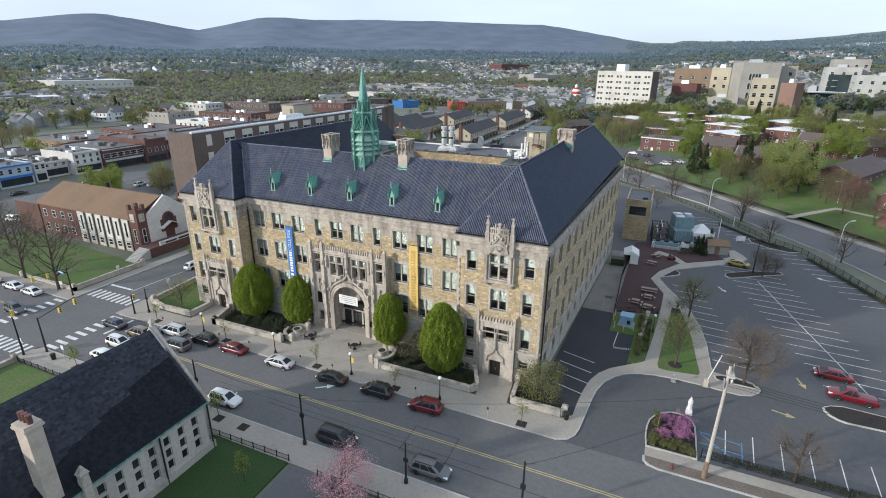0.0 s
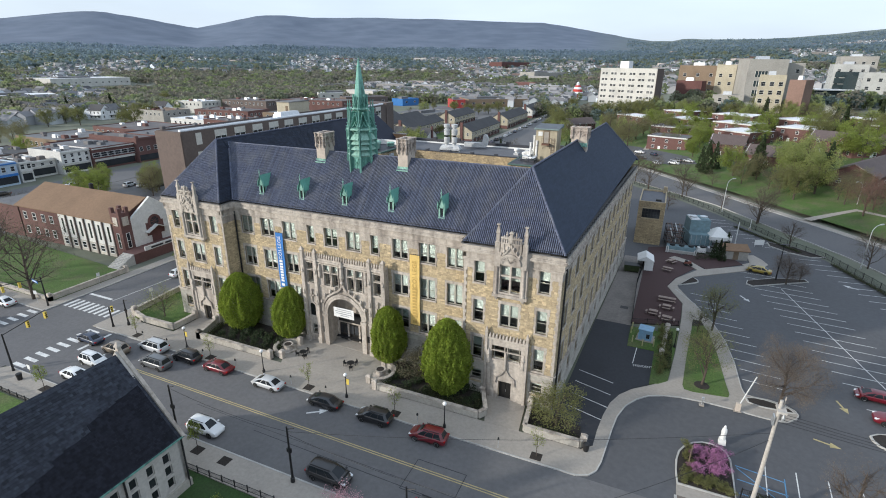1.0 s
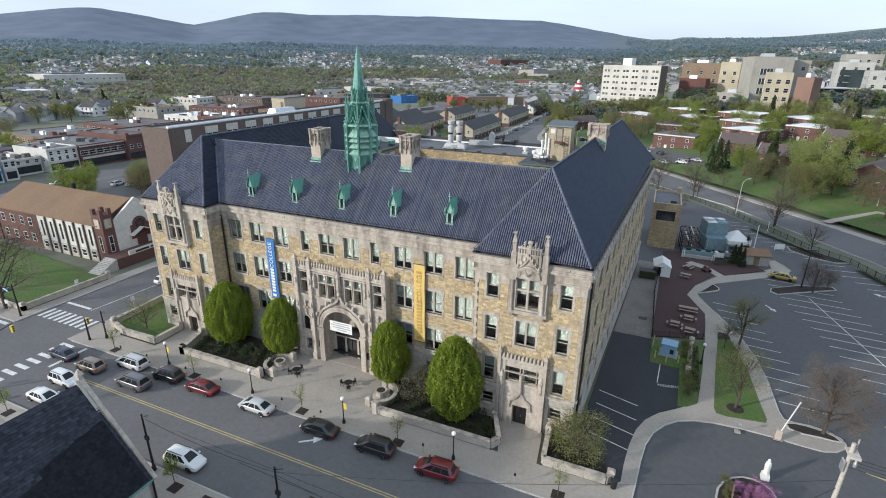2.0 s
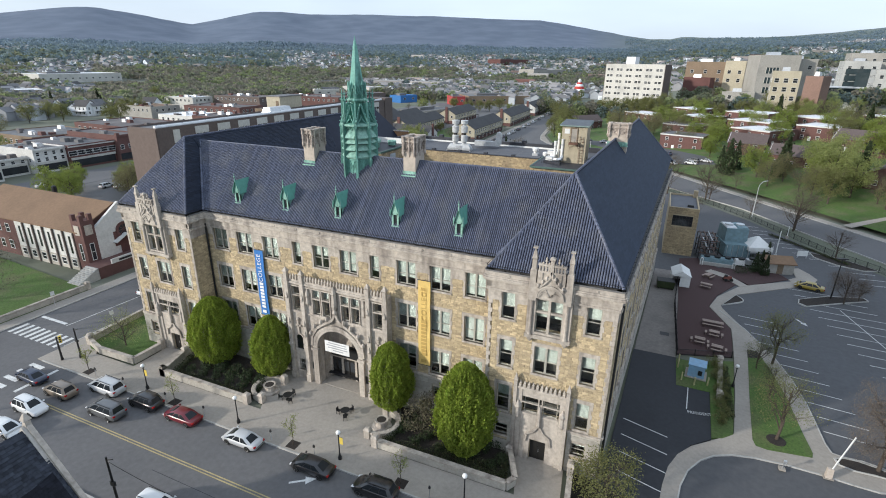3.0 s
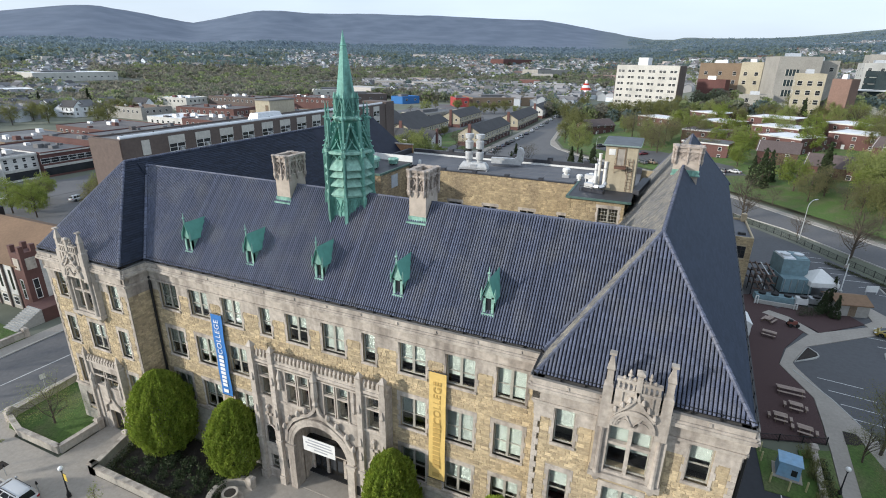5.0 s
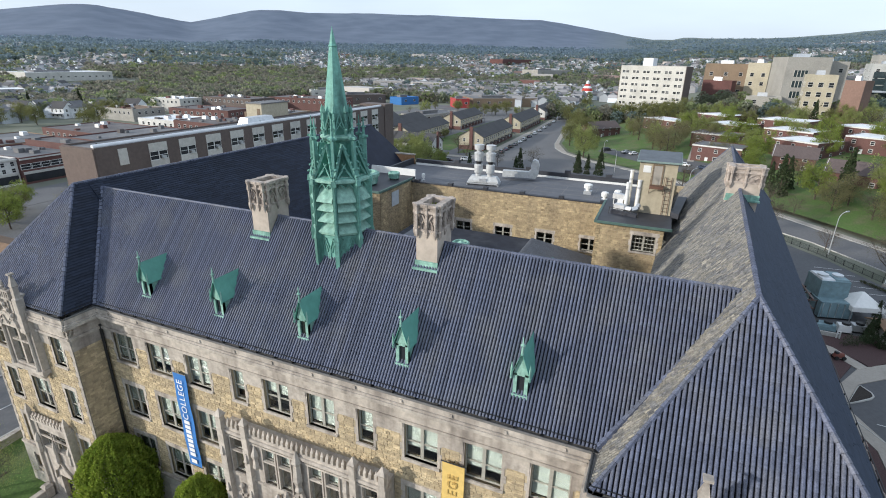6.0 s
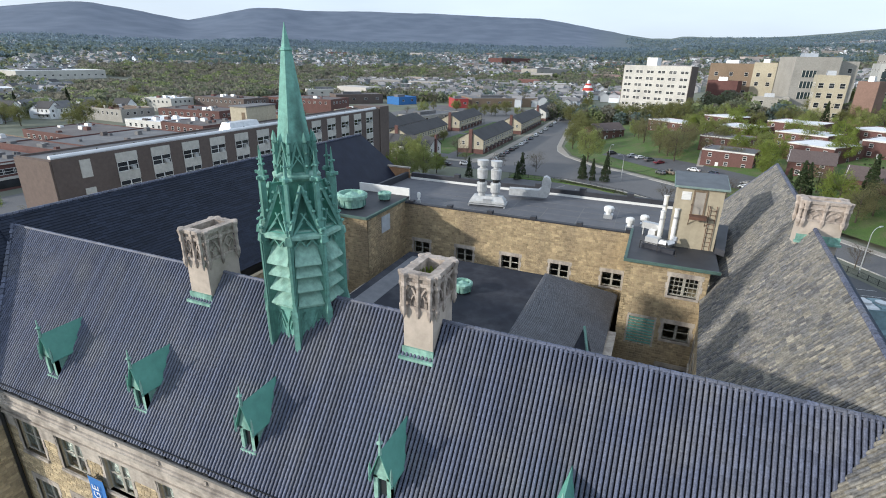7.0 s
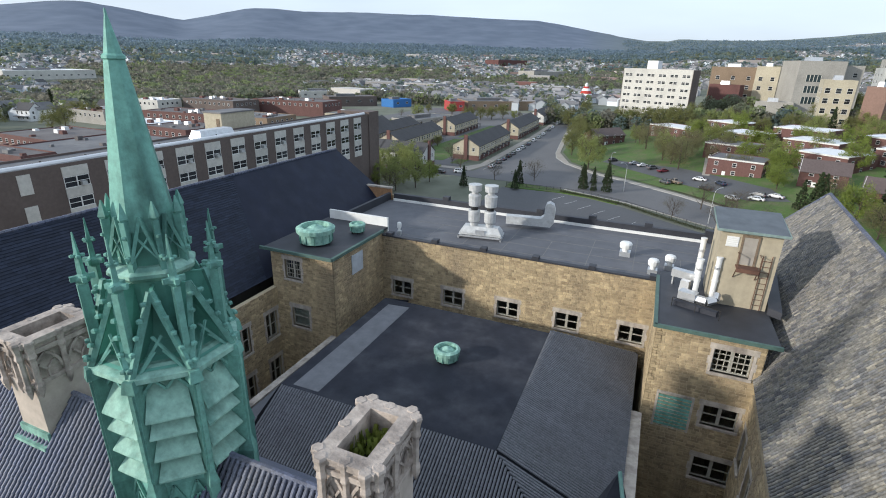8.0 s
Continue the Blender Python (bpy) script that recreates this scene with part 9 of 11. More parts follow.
def car(kind, color, x, y, rz, z=ROAD, label=None):
    if kind not in CAR_MESH:
        k = car_kit(kind)
        CAR_MESH[kind] = {"glass": k[1].mesh("glasshouse", M["carglass"], True), "tyre": k[3].mesh("tyre", M["tyre"]), "rim": k[4].mesh("rim", M["rim"]), "head": k[5].mesh("headlight", M["lamp_clear"]),
                          "tail": k[6].mesh("taillight", M["lamp_red"]), "raw": k, "extra": [e.mesh("roof_rail", M["iron"]) for e in k[8] if e.f]}
    c = CAR_MESH[kind]
    L, W_, belt, top, xs, wr = CARS[kind]
    for p, i in (("body", 0), ("roof", 2), ("mirror", 7)):
        if (p, color) not in c:
            c[(p, color)] = c["raw"][i].mesh(p, PAINT[color], i != 7)
    names = {"sedan": "four-door sedan", "suv": "sport utility car", "van": "minivan", "wagon": "estate car", "pickup": "pickup truck"}
    t = thing("pickup_truck" if kind == "pickup" else "car", label or f"{color} {names[kind]} parked by the kerb", "truck" if kind == "pickup" else "car", (x, y, z), rz, group="cars")
    part("body", c[("body", color)], None, t)
    part("glasshouse", c["glass"], None, t)
    part("roof", c[("roof", color)], None, t)
    for s in (-1, 1):
        for u in (-L * 0.29, L * 0.30):
            w = part("wheel", c["tyre"], None, t)
            w.location = (u, s * (W_ / 2 - 0.10), wr)
            part("rim", c["rim"], None, w)
        hl = part("headlight", c["head"], None, t)
        hl.location = (0, s * W_ * 0.36, belt - 0.33)
        tl = part("taillight", c["tail"], None, t)
        tl.location = (0, s * W_ * 0.365, belt - 0.30)
        mr = part("mirror", c[("mirror", color)], None, t)
        mr.location = (xs[3] - 0.25, s * (W_ / 2 + 0.06), belt + 0.06)
    for me in c["extra"]:
        part("bed_cover" if kind == "pickup" else "roof_rail", me, None, t)
    return t


for kind, color, x, y, rz in (("van", "silver", -26.5, -10.3, 180), ("suv", "black", -19.6, -10.3, 180), ("sedan", "red", -13.4, -10.4, 180), ("sedan", "silver", -4.4, -10.5, 180),
                              ("sedan", "black", 4.9, -10.6, 180), ("suv", "black", 12.2, -10.6, 181), ("suv", "red", 19.6, -10.9, 182), ("suv", "white", -5.0, -20.4, 2), ("van", "black", 12.6, -20.5, 0), ("wagon", "grey", 24.7, -20.4, 1)):
    car(kind, color, x, y, rz)
for kind, color, x, y, rz in (("van", "grey", -22.3, -13.3, 180), ("suv", "white", -31.0, -16.5, 0), ("sedan", "navy", -37.4, -12.7, 178), ("suv", "tan", -31.0, -13.1, 180), ("suv", "grey", -58.6, -16.4, -5)):
    car(kind, color, x, y, rz, label=f"{color} car waiting near the crossing")
car("sedan", "white", -29.7, -19.8, 0, label="white open-top car parked by the kerb")
for kind, color, x, y, rz in (("sedan", "white", -70.0, -10.6, 180), ("sedan", "white", -64.0, -10.7, 180), ("sedan", "white", -77.5, -10.6, 180)):
    car(kind, color, x, y, rz)
car("wagon", "white", -47.0, 12.0, 90, label="white car standing in the side street")
car("sedan", "red", 69.9, 19.6, 175, ROAD + 0.01, "dark red sedan in a parking bay")
car("pickup", "red", 70.9, 14.4, 174, ROAD + 0.01, "dark red pickup truck in a parking bay")
car("sedan", "yellow", 61.7, 63.3, 166, ROAD + 0.01, "yellow sedan in the car park")
car("suv", "white", 63.5, -10.9, 0, label="white car parked beside the pavement")
mo = thing("tractor", "small red garden tractor on the patio", "tractor", (48.0, 60.9, 0.02), 20)
part("body", Shape().frustum(-0.7, 0.7, -0.35, 0.35, 0.35, 0.9, 0.1), M["brickred"], mo)
part("seat", Shape().box(-0.6, -0.2, -0.25, 0.25, 0.9, 1.2), M["iron"], mo)
for u in (-0.5, 0.55):
    for v in (-0.42, 0.42):
        part("wheel", Shape().ring(10, [(0.3, -0.08), (0.3, 0.08)], Matrix.Translation((u, v, 0.3)) @ Matrix.Rotation(math.pi / 2, 4, "X")), M["tyre"], mo)

# ---- neighbouring buildings ----
def wall_mat(name, color, **k):
    a = dict(scale=1.5, spread=0.14, dark=0.35, dark_scale=0.12, bump=0.1)
    a.update(k)
    return material(name, color, 0.9, **a)


M["brown_brick"] = wall_mat("brown_brick", (0.122, 0.095, 0.085))
M["tan_brick"] = wall_mat("tan_brick", (0.22, 0.16, 0.11))
M["end_brick"] = wall_mat("grey_brown_brick", (0.138, 0.104, 0.090))
M["house_brick"] = wall_mat("orange_red_brick", (0.132, 0.066, 0.058))
M["dark_brick"] = wall_mat("dark_red_brick", (0.125, 0.056, 0.050))
M["panel_white"] = wall_mat("white_panel", (0.53, 0.515, 0.475))
M["cream"] = wall_mat("cream_wall", (0.43, 0.385, 0.29))
M["beige"] = wall_mat("beige_concrete", (0.33, 0.315, 0.285))
M["siding"] = wall_mat("white_siding", (0.62, 0.61, 0.58))
M["shingle"] = material("dark_shingle_roof", (0.062, 0.060, 0.062), 0.85, scale=2, spread=0.2, dark=0.4, dark_scale=0.2)
M["shingle_brown"] = material("brown_shingle_roof", (0.20, 0.125, 0.075), 0.9, scale=2, spread=0.15, dark=0.3, dark_scale=0.15)
M["roof_white"] = material("white_flat_roof", (0.74, 0.75, 0.76), 0.7, scale=0.5, spread=0.08, dark=0.25, dark_scale=0.1, dark_color=(0.4, 0.4, 0.4))
M["roof_grey"] = material("grey_flat_roof", (0.125, 0.125, 0.13), 0.8, scale=0.5, spread=0.15, dark=0.5, dark_scale=0.08, dark_color=(0.26, 0.25, 0.24))
M["shop_blue"] = wall_mat("pale_blue_paint", (0.42, 0.52, 0.62))
M["roof_brown"] = wall_mat("brown_grey_flat_roof", (0.115, 0.102, 0.100), dark=0.5, dark_scale=0.1, dark_color=(0.20, 0.185, 0.18))
M["roof_maroon"] = material("brown_red_shingle", (0.098, 0.074, 0.070), 0.9, scale=2, spread=0.2, dark=0.4, dark_scale=0.2, dark_color=(0.13, 0.105, 0.10))
SIMPLE = {}
FAR_KINDS = ("town_house", "warehouse", "frame_house", "tower_block", "hospital_block", "hospital_wing")


def simple_window(w, h):
    key = (round(w, 2), round(h, 2))
    if key not in SIMPLE:
        fr = Shape().lattice([-w / 2 - 0.08, -w / 2, w / 2, w / 2 + 0.08], [-0.1, 0, h / 2 - 0.04, h / 2 + 0.04, h, h + 0.1], -0.05, 0.02,
                             lambda u, z: abs(u) > w / 2 or z < 0 or z > h or abs(z - h / 2) < 0.04)
        n = len(fr.f)
        whole = Shape().add(fr.v, fr.f).box(-w / 2, w / 2, -0.02, 0.01, 0, h).mesh("window", M["white"])
        whole.materials.append(M["dark_glass"])
        for p in list(whole.polygons)[n:]:
            p.material_index = 1
        SIMPLE[key] = (fr.mesh("window", M["white"]), Shape().box(-w / 2, w / 2, -0.02, 0.01, 0, h).mesh("pane", M["dark_glass"]), whole)
    return SIMPLE[key]


def windows_on(parent, m, cols, w, h, zs):
    """Windows of a far building; on the farthest ones frame and pane are one piece."""
    fr, pn, whole = simple_window(w, h)
    far = parent.name.split(".")[0] in FAR_KINDS
    for u in cols:
        for z in zs:
            a = part("window", whole if far else fr, None, parent)
            a.matrix_basis = m @ Matrix.Translation((u, -0.004, z))
            if not far:
                part("pane", pn, None, a)


def faces(x0, x1, y0, y1):
    return {"S": (face(x0, y0, 0), x1 - x0), "E": (face(x1, y0, 90), y1 - y0), "N": (face(x1, y1, 180), x1 - x0), "W": (face(x0, y1, -90), y1 - y0)}


def block(t, x0, x1, y0, y1, h, wall, roof, para=0.5, name="wall", clutter=0):
    """A flat-roofed body with a parapet."""
    b = part(name, Shape().box(x0, x1, y0, y1, -0.3, h), wall, t)
    part("flat_roof", Shape().box(x0 + 0.25, x1 - 0.25, y0 + 0.25, y1 - 0.25, h, h + 0.06), roof, t)
    if clutter:
        rc = random.Random(int(abs(x0 * 7 + y1 * 13 + h * 5)) + clutter)
        for k in range(clutter):
            u, v, q = rc.uniform(x0 + 2, x1 - 2), rc.uniform(y0 + 2, y1 - 2), rc.uniform(0.4, 1.1)
            part("roof_unit", Shape().frustum(u - q, u + q * rc.uniform(0.8, 1.8), v - q, v + q, h + 0.05, h + 0.3 + q * rc.uniform(0.5, 1.3), 0.08), M[rc.choice(("roof_grey", "roof_brown", "steel", "roof_grey", "house_brick"))], t)
    p = Shape()
    for a, b_, c, d in ((x0, x1, y0, y0 + 0.25), (x0, x1, y1 - 0.25, y1), (x0, x0 + 0.25, y0 + 0.25, y1 - 0.25), (x1 - 0.25, x1, y0 + 0.25, y1 - 0.25)):
        p.box(a, b_, c, d, h, h + para)
    part("parapet", p, wall, t)


def grid_windows(t, x0, x1, y0, y1, sides, pitch, w, h, zs, margin=1.2):
    f = faces(x0, x1, y0, y1)
    for s in sides:
        m, L = f[s]
        n = max(1, int((L - 2 * margin) / pitch) + 1)
        cols = [margin + (L - 2 * margin) * (k + 0.5) / n for k in range(n)]
        windows_on(t, m, cols, w, h, zs)


def gable(t, x0, x1, y0, y1, he, hr, axis, wall, roof, over=0.4, body=True):
    """A house body with a pitched roof; the ridge runs along axis."""
    if body:
        sh = Shape().box(x0, x1, y0, y1, -0.3, he)
        if axis == "x":
            ym = (y0 + y1) / 2
            for x in (x0, x1):
                sh.add([(x, y0, he), (x, y1, he), (x, ym, hr)], [(0, 1, 2)])
        else:
            xm = (x0 + x1) / 2
            for y in (y0, y1):
                sh.add([(x0, y, he), (x1, y, he), (xm, y, hr)], [(0, 1, 2)])
        part("wall", sh, wall, t)
    rf = Shape()
    o, th = over, 0.18
    if axis == "x":
        ym = (y0 + y1) / 2
        k = (hr - he) / (ym - y0)
        for s, ye in ((1, y0 - o), (-1, y1 + o)):
            v = [(x0 - o, ye, he - o * k), (x1 + o, ye, he - o * k), (x1 + o, ym, hr), (x0 - o, ym, hr)]
            rf.add(v + [(a, b, c + th) for a, b, c in v], [(0, 1, 2, 3), (7, 6, 5, 4), (0, 4, 5, 1), (1, 5, 6, 2), (3, 7, 4, 0), (2, 6, 7, 3)])
    else:
        xm = (x0 + x1) / 2
        k = (hr - he) / (xm - x0)
        for xe in (x0 - o, x1 + o):
            v = [(xe, y0 - o, he - o * k), (xe, y1 + o, he - o * k), (xm, y1 + o, hr), (xm, y0 - o, hr)]
            rf.add(v + [(a, b, c + th) for a, b, c in v], [(0, 1, 2, 3), (7, 6, 5, 4), (0, 4, 5, 1), (1, 5, 6, 2), (3, 7, 4, 0), (2, 6, 7, 3)])
    part("roof", rf, roof, t)


# brown apartment block west of the college
apt = thing("apartment_block", "long brown brick apartment block with white window panels", "building")
block(apt, -81, -72, 38, 141, 23.6, M["brown_brick"], M["roof_grey"], 0.4)
part("end_wall", Shape().box(-81.2, -72.1, 37.72, 38.0, -0.3, 23.8), M["end_brick"], apt)
rollw = Shape()
for k in range(26):
    y = 38.5 + 3.95 * k
    rollw.tube((-73.2 + 0.25 * math.sin(k * 0.9), y, 24.1), (-73.2 + 0.25 * math.sin((k + 1) * 0.9), y + 4.0, 24.1), 0.42, 0.42, 8)
part("roof_edge_roll", rollw, M["roof_white"], apt, "white rolled roof edge")
ma = face(-72, 36, 90)
pan_me = Shape().box(-2.05, 2.05, -0.12, 0.0, 0.0, 1.55).mesh("panel", M["panel_white"])
for k in range(13):
    u = 14.5 + 7.0 * k
    for z in (21.9, 18.55, 15.2, 11.85):
        p = part("panel", pan_me, None, apt)
        p.matrix_basis = ma @ Matrix.Translation((u, 0, z))
        windows_on(apt, ma, [u - 1.0, u + 1.0], 1.8, 1.55, [z - 1.7]) if z > 12 else None
    part("air_conditioner", Shape().box(u + 0.4, u + 1.2, -0.6, -0.05, 20.25, 20.85, ma), M["steel"], apt)
for z in (20.3, 15.5):
    part("panel", Shape().box(6.2, 8.0, -0.1, 0, z, z + 3.0, ma), M["panel_white"], apt)
part("skylight", Shape().frustum(-78, -74.5, 78, 88, 23.6, 25.4, 0.6), M["steel"], apt)
part("brick_end", Shape().box(-82, -71.7, 141, 147, -0.3, 24.6), M["brown_brick"], apt)
for k in range(14):
    part("roof_bracket", Shape().box(-74.4, -74.2, 40 + 7 * k, 40.2 + 7 * k, 23.6, 24.5), M["iron"], apt)

stw = thing("service_tower", "plain cream service tower behind the apartment block", "tower")
part("wall", Shape().box(-88, -82.6, 92, 103, -0.3, 27.4), M["cream"], stw)
part("coping", Shape().box(-88.2, -82.4, 91.8, 103.2, 27.4, 27.7), M["roof_grey"], stw)
part("door", Shape().box(-84.2, -83.2, 91.9, 92.0, 24.0, 26.2), M["wood"], stw)

# stone chapel with slate roof
chap = thing("stone_chapel", "pale stone chapel with steep dark slate roof and tall chimney", "chapel")
mc_ = face(0.1, -75, 90)
ch_holes = []
for k in range(9):
    for z in (1.3, 2.75, 4.2):
        ch_holes.append((46.1 - 1.72 * k - 0.38, 46.1 - 1.72 * k + 0.38, z, z + 1.15))
cw = Shape()
wall_cells(cw, mc_, 0, 48, -0.3, 6.3, 0.5, ch_holes)
cw.box(-12.7, 0.1, -75, -74.5, -0.3, 6.3).box(-12.7, -12.2, -74.5, -27.5, -0.3, 6.3)
cw.add([(-12.7, -27.0, -0.3), (0.1, -27.0, -0.3), (0.1, -27.0, 6.3), (-6.3, -27.0, 14.3), (-12.7, -27.0, 6.3), (-12.7, -27.5, -0.3), (0.1, -27.5, -0.3), (0.1, -27.5, 6.3), (-6.3, -27.5, 14.3), (-12.7, -27.5, 6.3)],
       [(4, 3, 2, 1, 0), (5, 6, 7, 8, 9), (0, 1, 6, 5), (1, 2, 7, 6), (2, 3, 8, 7), (3, 4, 9, 8), (4, 0, 5, 9)])
M["chapel_stone"] = material("pale_chapel_stone", (0.47, 0.44, 0.40), 0.9, scale=2.5, spread=0.15, dark=0.4, dark_scale=0.4, streak=True)
part("wall", cw, M["chapel_stone"], chap)
for a, b, c, d in ch_holes:
    w = part("window", Shape().box(a, a + 0.06, 0.15, 0.22, c, d, mc_).box(b - 0.06, b, 0.15, 0.22, c, d, mc_).box(a, b, 0.15, 0.22, c, c + 0.06, mc_).box(a, b, 0.15, 0.22, d - 0.06, d, mc_), M["chapel_stone"], chap)
    part("pane", Shape().box(a, b, 0.2, 0.23, c, d, mc_), M["dark_glass"], w)
part("plinth", Shape().box(0, 48.1, -0.25, 0, -0.3, 0.9, mc_), M["plinth"], chap)
part("gutter", Shape().box(0, 48, -0.5, -0.3, 6.2, 6.4, mc_), M["copper"], chap)
M["old_slate"] = material("old_black_slate", (0.034, 0.038, 0.050), 0.8, spec=0.25, scale=2.5, spread=0.3, piece=0.35, dark=0.85, dark_scale=0.07, dark_color=(0.009, 0.010, 0.015), piece_color=(0.042, 0.048, 0.060))
slope("roof_east", (0.55, -75, 6.4), (0.55, -27.3, 6.4), (-6.3, -27.3, 14.0), (-6.3, -75, 14.0), "courses", M["old_slate"], parent=chap, pitch=0.27, run=(0.22, 0.42))
M["new_slate"] = material("newer_black_slate", (0.013, 0.014, 0.020), 0.8, spec=0.2, scale=2.5, spread=0.3, piece=0.3)


def on_roof(y, f):
    """A point just above the chapel's east slope, f of the way up."""
    return (0.59 - 6.85 * f, y, 6.435 + 7.6 * f)


for ya, yb, fa, fb in ((-44, -40, 0.22, 0.34), (-40, -36.5, 0.36, 0.42), (-36.5, -33, 0.46, 0.5), (-33, -27.6, 0.56, 0.64)):
    slope("slate_patch", on_roof(ya, 0.01), on_roof(yb, 0.01), on_roof(yb, fb), on_roof(ya, fa), "courses", M["new_slate"], parent=chap, label="darker repaired slates", pitch=0.27, run=(0.22, 0.42), thick=0.03)
slope("roof_west", (-13.1, -27.3, 6.4), (-13.1, -75, 6.4), (-6.3, -75, 14.0), (-6.3, -27.3, 14.0), "none", M["old_slate"], parent=chap)
part("gable_coping", Shape().beam((0.6, -27.1, 6.3), (-6.3, -27.1, 14.3), 0.34, 0.3).beam((-13.2, -27.1, 6.3), (-6.3, -27.1, 14.3), 0.34, 0.3), M["limestone"], chap)
part("gable_finial", Shape().ring(4, [(0.3, 14.1), (0.25, 14.6), (0.4, 14.7), (0.1, 15.2)], Matrix.Translation((-6.3, -27.1, 0)), math.pi / 4), M["limestone"], chap)
ck = part("chimney", Shape().box(-1.25, 0.25, -43.3, -42.1, -0.3, 14.3).box(-1.4, 0.4, -43.45, -41.95, 14.3, 14.5).box(-1.33, 0.33, -43.38, -42.02, 14.5, 14.75), M["stucco"], chap)
for k in range(3):
    part("chimney_pot", Shape().ring(10, [(0.2, 14.75), (0.23, 15.5), (0.25, 15.55), (0.16, 15.56)], Matrix.Translation((-1.0 + 0.5 * k, -42.7, 0))), M["dark_brick"], ck)
part("buttress", Shape().box(0.1, 0.9, -40.9, -40.2, -0.3, 7.0).ring(4, [(0.5, 7.0), (0.45, 7.9), (0.6, 8.0), (0.1, 8.8)], Matrix.Translation((0.5, -40.55, 0)), math.pi / 4), M["limestone"], chap)
part("downpipe", Shape().tube((0.3, -33.2, 0), (0.3, -33.2, 6.3), 0.09), M["iron"], chap)
part("downpipe", Shape().tube((0.3, -27.2, 0), (0.3, -27.2, 6.3), 0.09), M["iron"], chap)
part("porch_roof", Shape().prism([(0.2, -48), (4.5, -48), (4.5, -43.8), (0.2, -43.8)], 4.2, 4.5), M["copper"], chap)
part("porch", Shape().box(0.2, 4.2, -47.8, -44, -0.3, 4.2), M["chapel_stone"], chap)

# red brick church across the side street
bc = thing("brick_church", "red brick church with white gable front and brown roof", "church")
gable(bc, -100, -64.5, 13.3, 28.5, 8.0, 11.8, "x", M["house_brick"], M["shingle_brown"], 0.5)
ms = face(-85, 13.3, 0)
for k in range(6):
    u = 1.9 + 3.15 * k
    part("white_bay", Shape().box(u - 1.40, u + 1.45, -0.1, 0, 2.3, 7.7, ms), M["siding"], bc)
    part("stone_base", Shape().box(u - 1.40, u + 1.45, -0.16, 0, -0.3, 2.3, ms), M["plinth"], bc)
    part("narrow_window", Shape().box(u - 0.3, u + 0.3, -0.14, -0.1, 3.2, 6.7, ms), M["dark_glass"], bc)
    windows_on(bc, ms @ Matrix.Translation((0, -0.16, 0)), [u], 1.3, 1.3, [0.6])
    part("pier", Shape().box(u + 1.46, u + 1.74, -0.4, 0, -0.2, 7.6, ms), M["brown_brick"], bc)
windows_on(bc, face(-100, 13.3, 0), [2.5, 6.0, 9.5, 12.5], 1.2, 1.7, [1.2, 4.8])
part("rear_roof", Shape().box(-110, -99.5, 13.0, 28, 7.6, 7.9), M["roof_grey"], bc)
part("rear_wing", Shape().box(-110, -99.5, 13.3, 28, -0.3, 7.6), M["house_brick"], bc)
for y0 in (13.0, 26.2):
    tw_ = part("tower", Shape().box(-65.4, -62.6, y0, y0 + 2.4, -0.3, 10.2), M["house_brick"], bc)
    for a in (-65.4, -63.3):
        for b in (y0, y0 + 1.7):
            part("battlement", Shape().box(a, a + 0.7, b, b + 0.7, 10.2, 11.3), M["house_brick"], tw_)
    part("tower_panel", Shape().box(0.5, 1.9, -0.12, 0, 7.4, 9.3, face(-62.6, y0, 90)), M["limestone"], tw_)
    part("tower_panel", Shape().box(0.7, 2.1, -0.12, 0, 7.4, 9.3, face(-65.4, y0, 0)), M["limestone"], tw_)
    windows_on(bc, face(-62.6, y0, 90), [1.2], 0.7, 3.2, [2.4])
    windows_on(bc, face(-65.4, y0, 0), [1.4], 0.7, 3.2, [2.4])
mg = face(-62.9, 17.0, 90)
part("gable_front", Shape().prism([(-1.6, 0), (9.2, 0), (9.2, 8.4), (3.8, 12.3), (-1.6, 8.4)], -0.3, 0.3, mg @ Matrix.Rotation(math.pi / 2, 4, "X")), M["siding"], bc)
rose = Shape()
for k in range(16):
    a0, a1 = 2 * math.pi * k / 16, 2 * math.pi * (k + 1) / 16
    rose.beam(mg @ Vector((3.8 + 1.35 * math.cos(a0), -0.4, 6.6 + 1.35 * math.sin(a0))), mg @ Vector((3.8 + 1.35 * math.cos(a1), -0.4, 6.6 + 1.35 * math.sin(a1))), 0.2, 0.5)
for k in range(4):
    a = math.pi * k / 4
    rose.beam(mg @ Vector((3.8 - 1.2 * math.cos(a), -0.4, 6.6 - 1.2 * math.sin(a))), mg @ Vector((3.8 + 1.2 * math.cos(a), -0.4, 6.6 + 1.2 * math.sin(a))), 0.1, 0.1)
rw_ = part("rose_window", rose, M["dark_brick"], bc, "round rose window")
part("pane", Shape().ring(16, [(1.2, 0), (1.2, 0.05)], mg @ Matrix.Translation((3.8, -0.34, 6.6)) @ Matrix.Rotation(math.pi / 2, 4, "X")), M["dark_glass"], rw_)
part("arch_surround", Shape().box(1.6, 6.0, -0.34, -0.31, 3.6, 6.6, mg), M["dark_brick"], bc)
part("door", Shape().box(2.6, 5.0, -0.42, -0.36, 2.0, 4.6, mg), M["dark_brick"], bc)
part("porch_roof", Shape().beam(mg @ Vector((1.2, -0.8, 4.6)), mg @ Vector((3.8, -0.8, 5.9)), 1.4, 0.18).beam(mg @ Vector((6.4, -0.8, 4.6)), mg @ Vector((3.8, -0.8, 5.9)), 1.4, 0.18), M["siding"], bc)
part("terrace", Shape().box(-62.6, -58.6, 12.0, 29, -0.2, 2.0), M["house_brick"], bc)
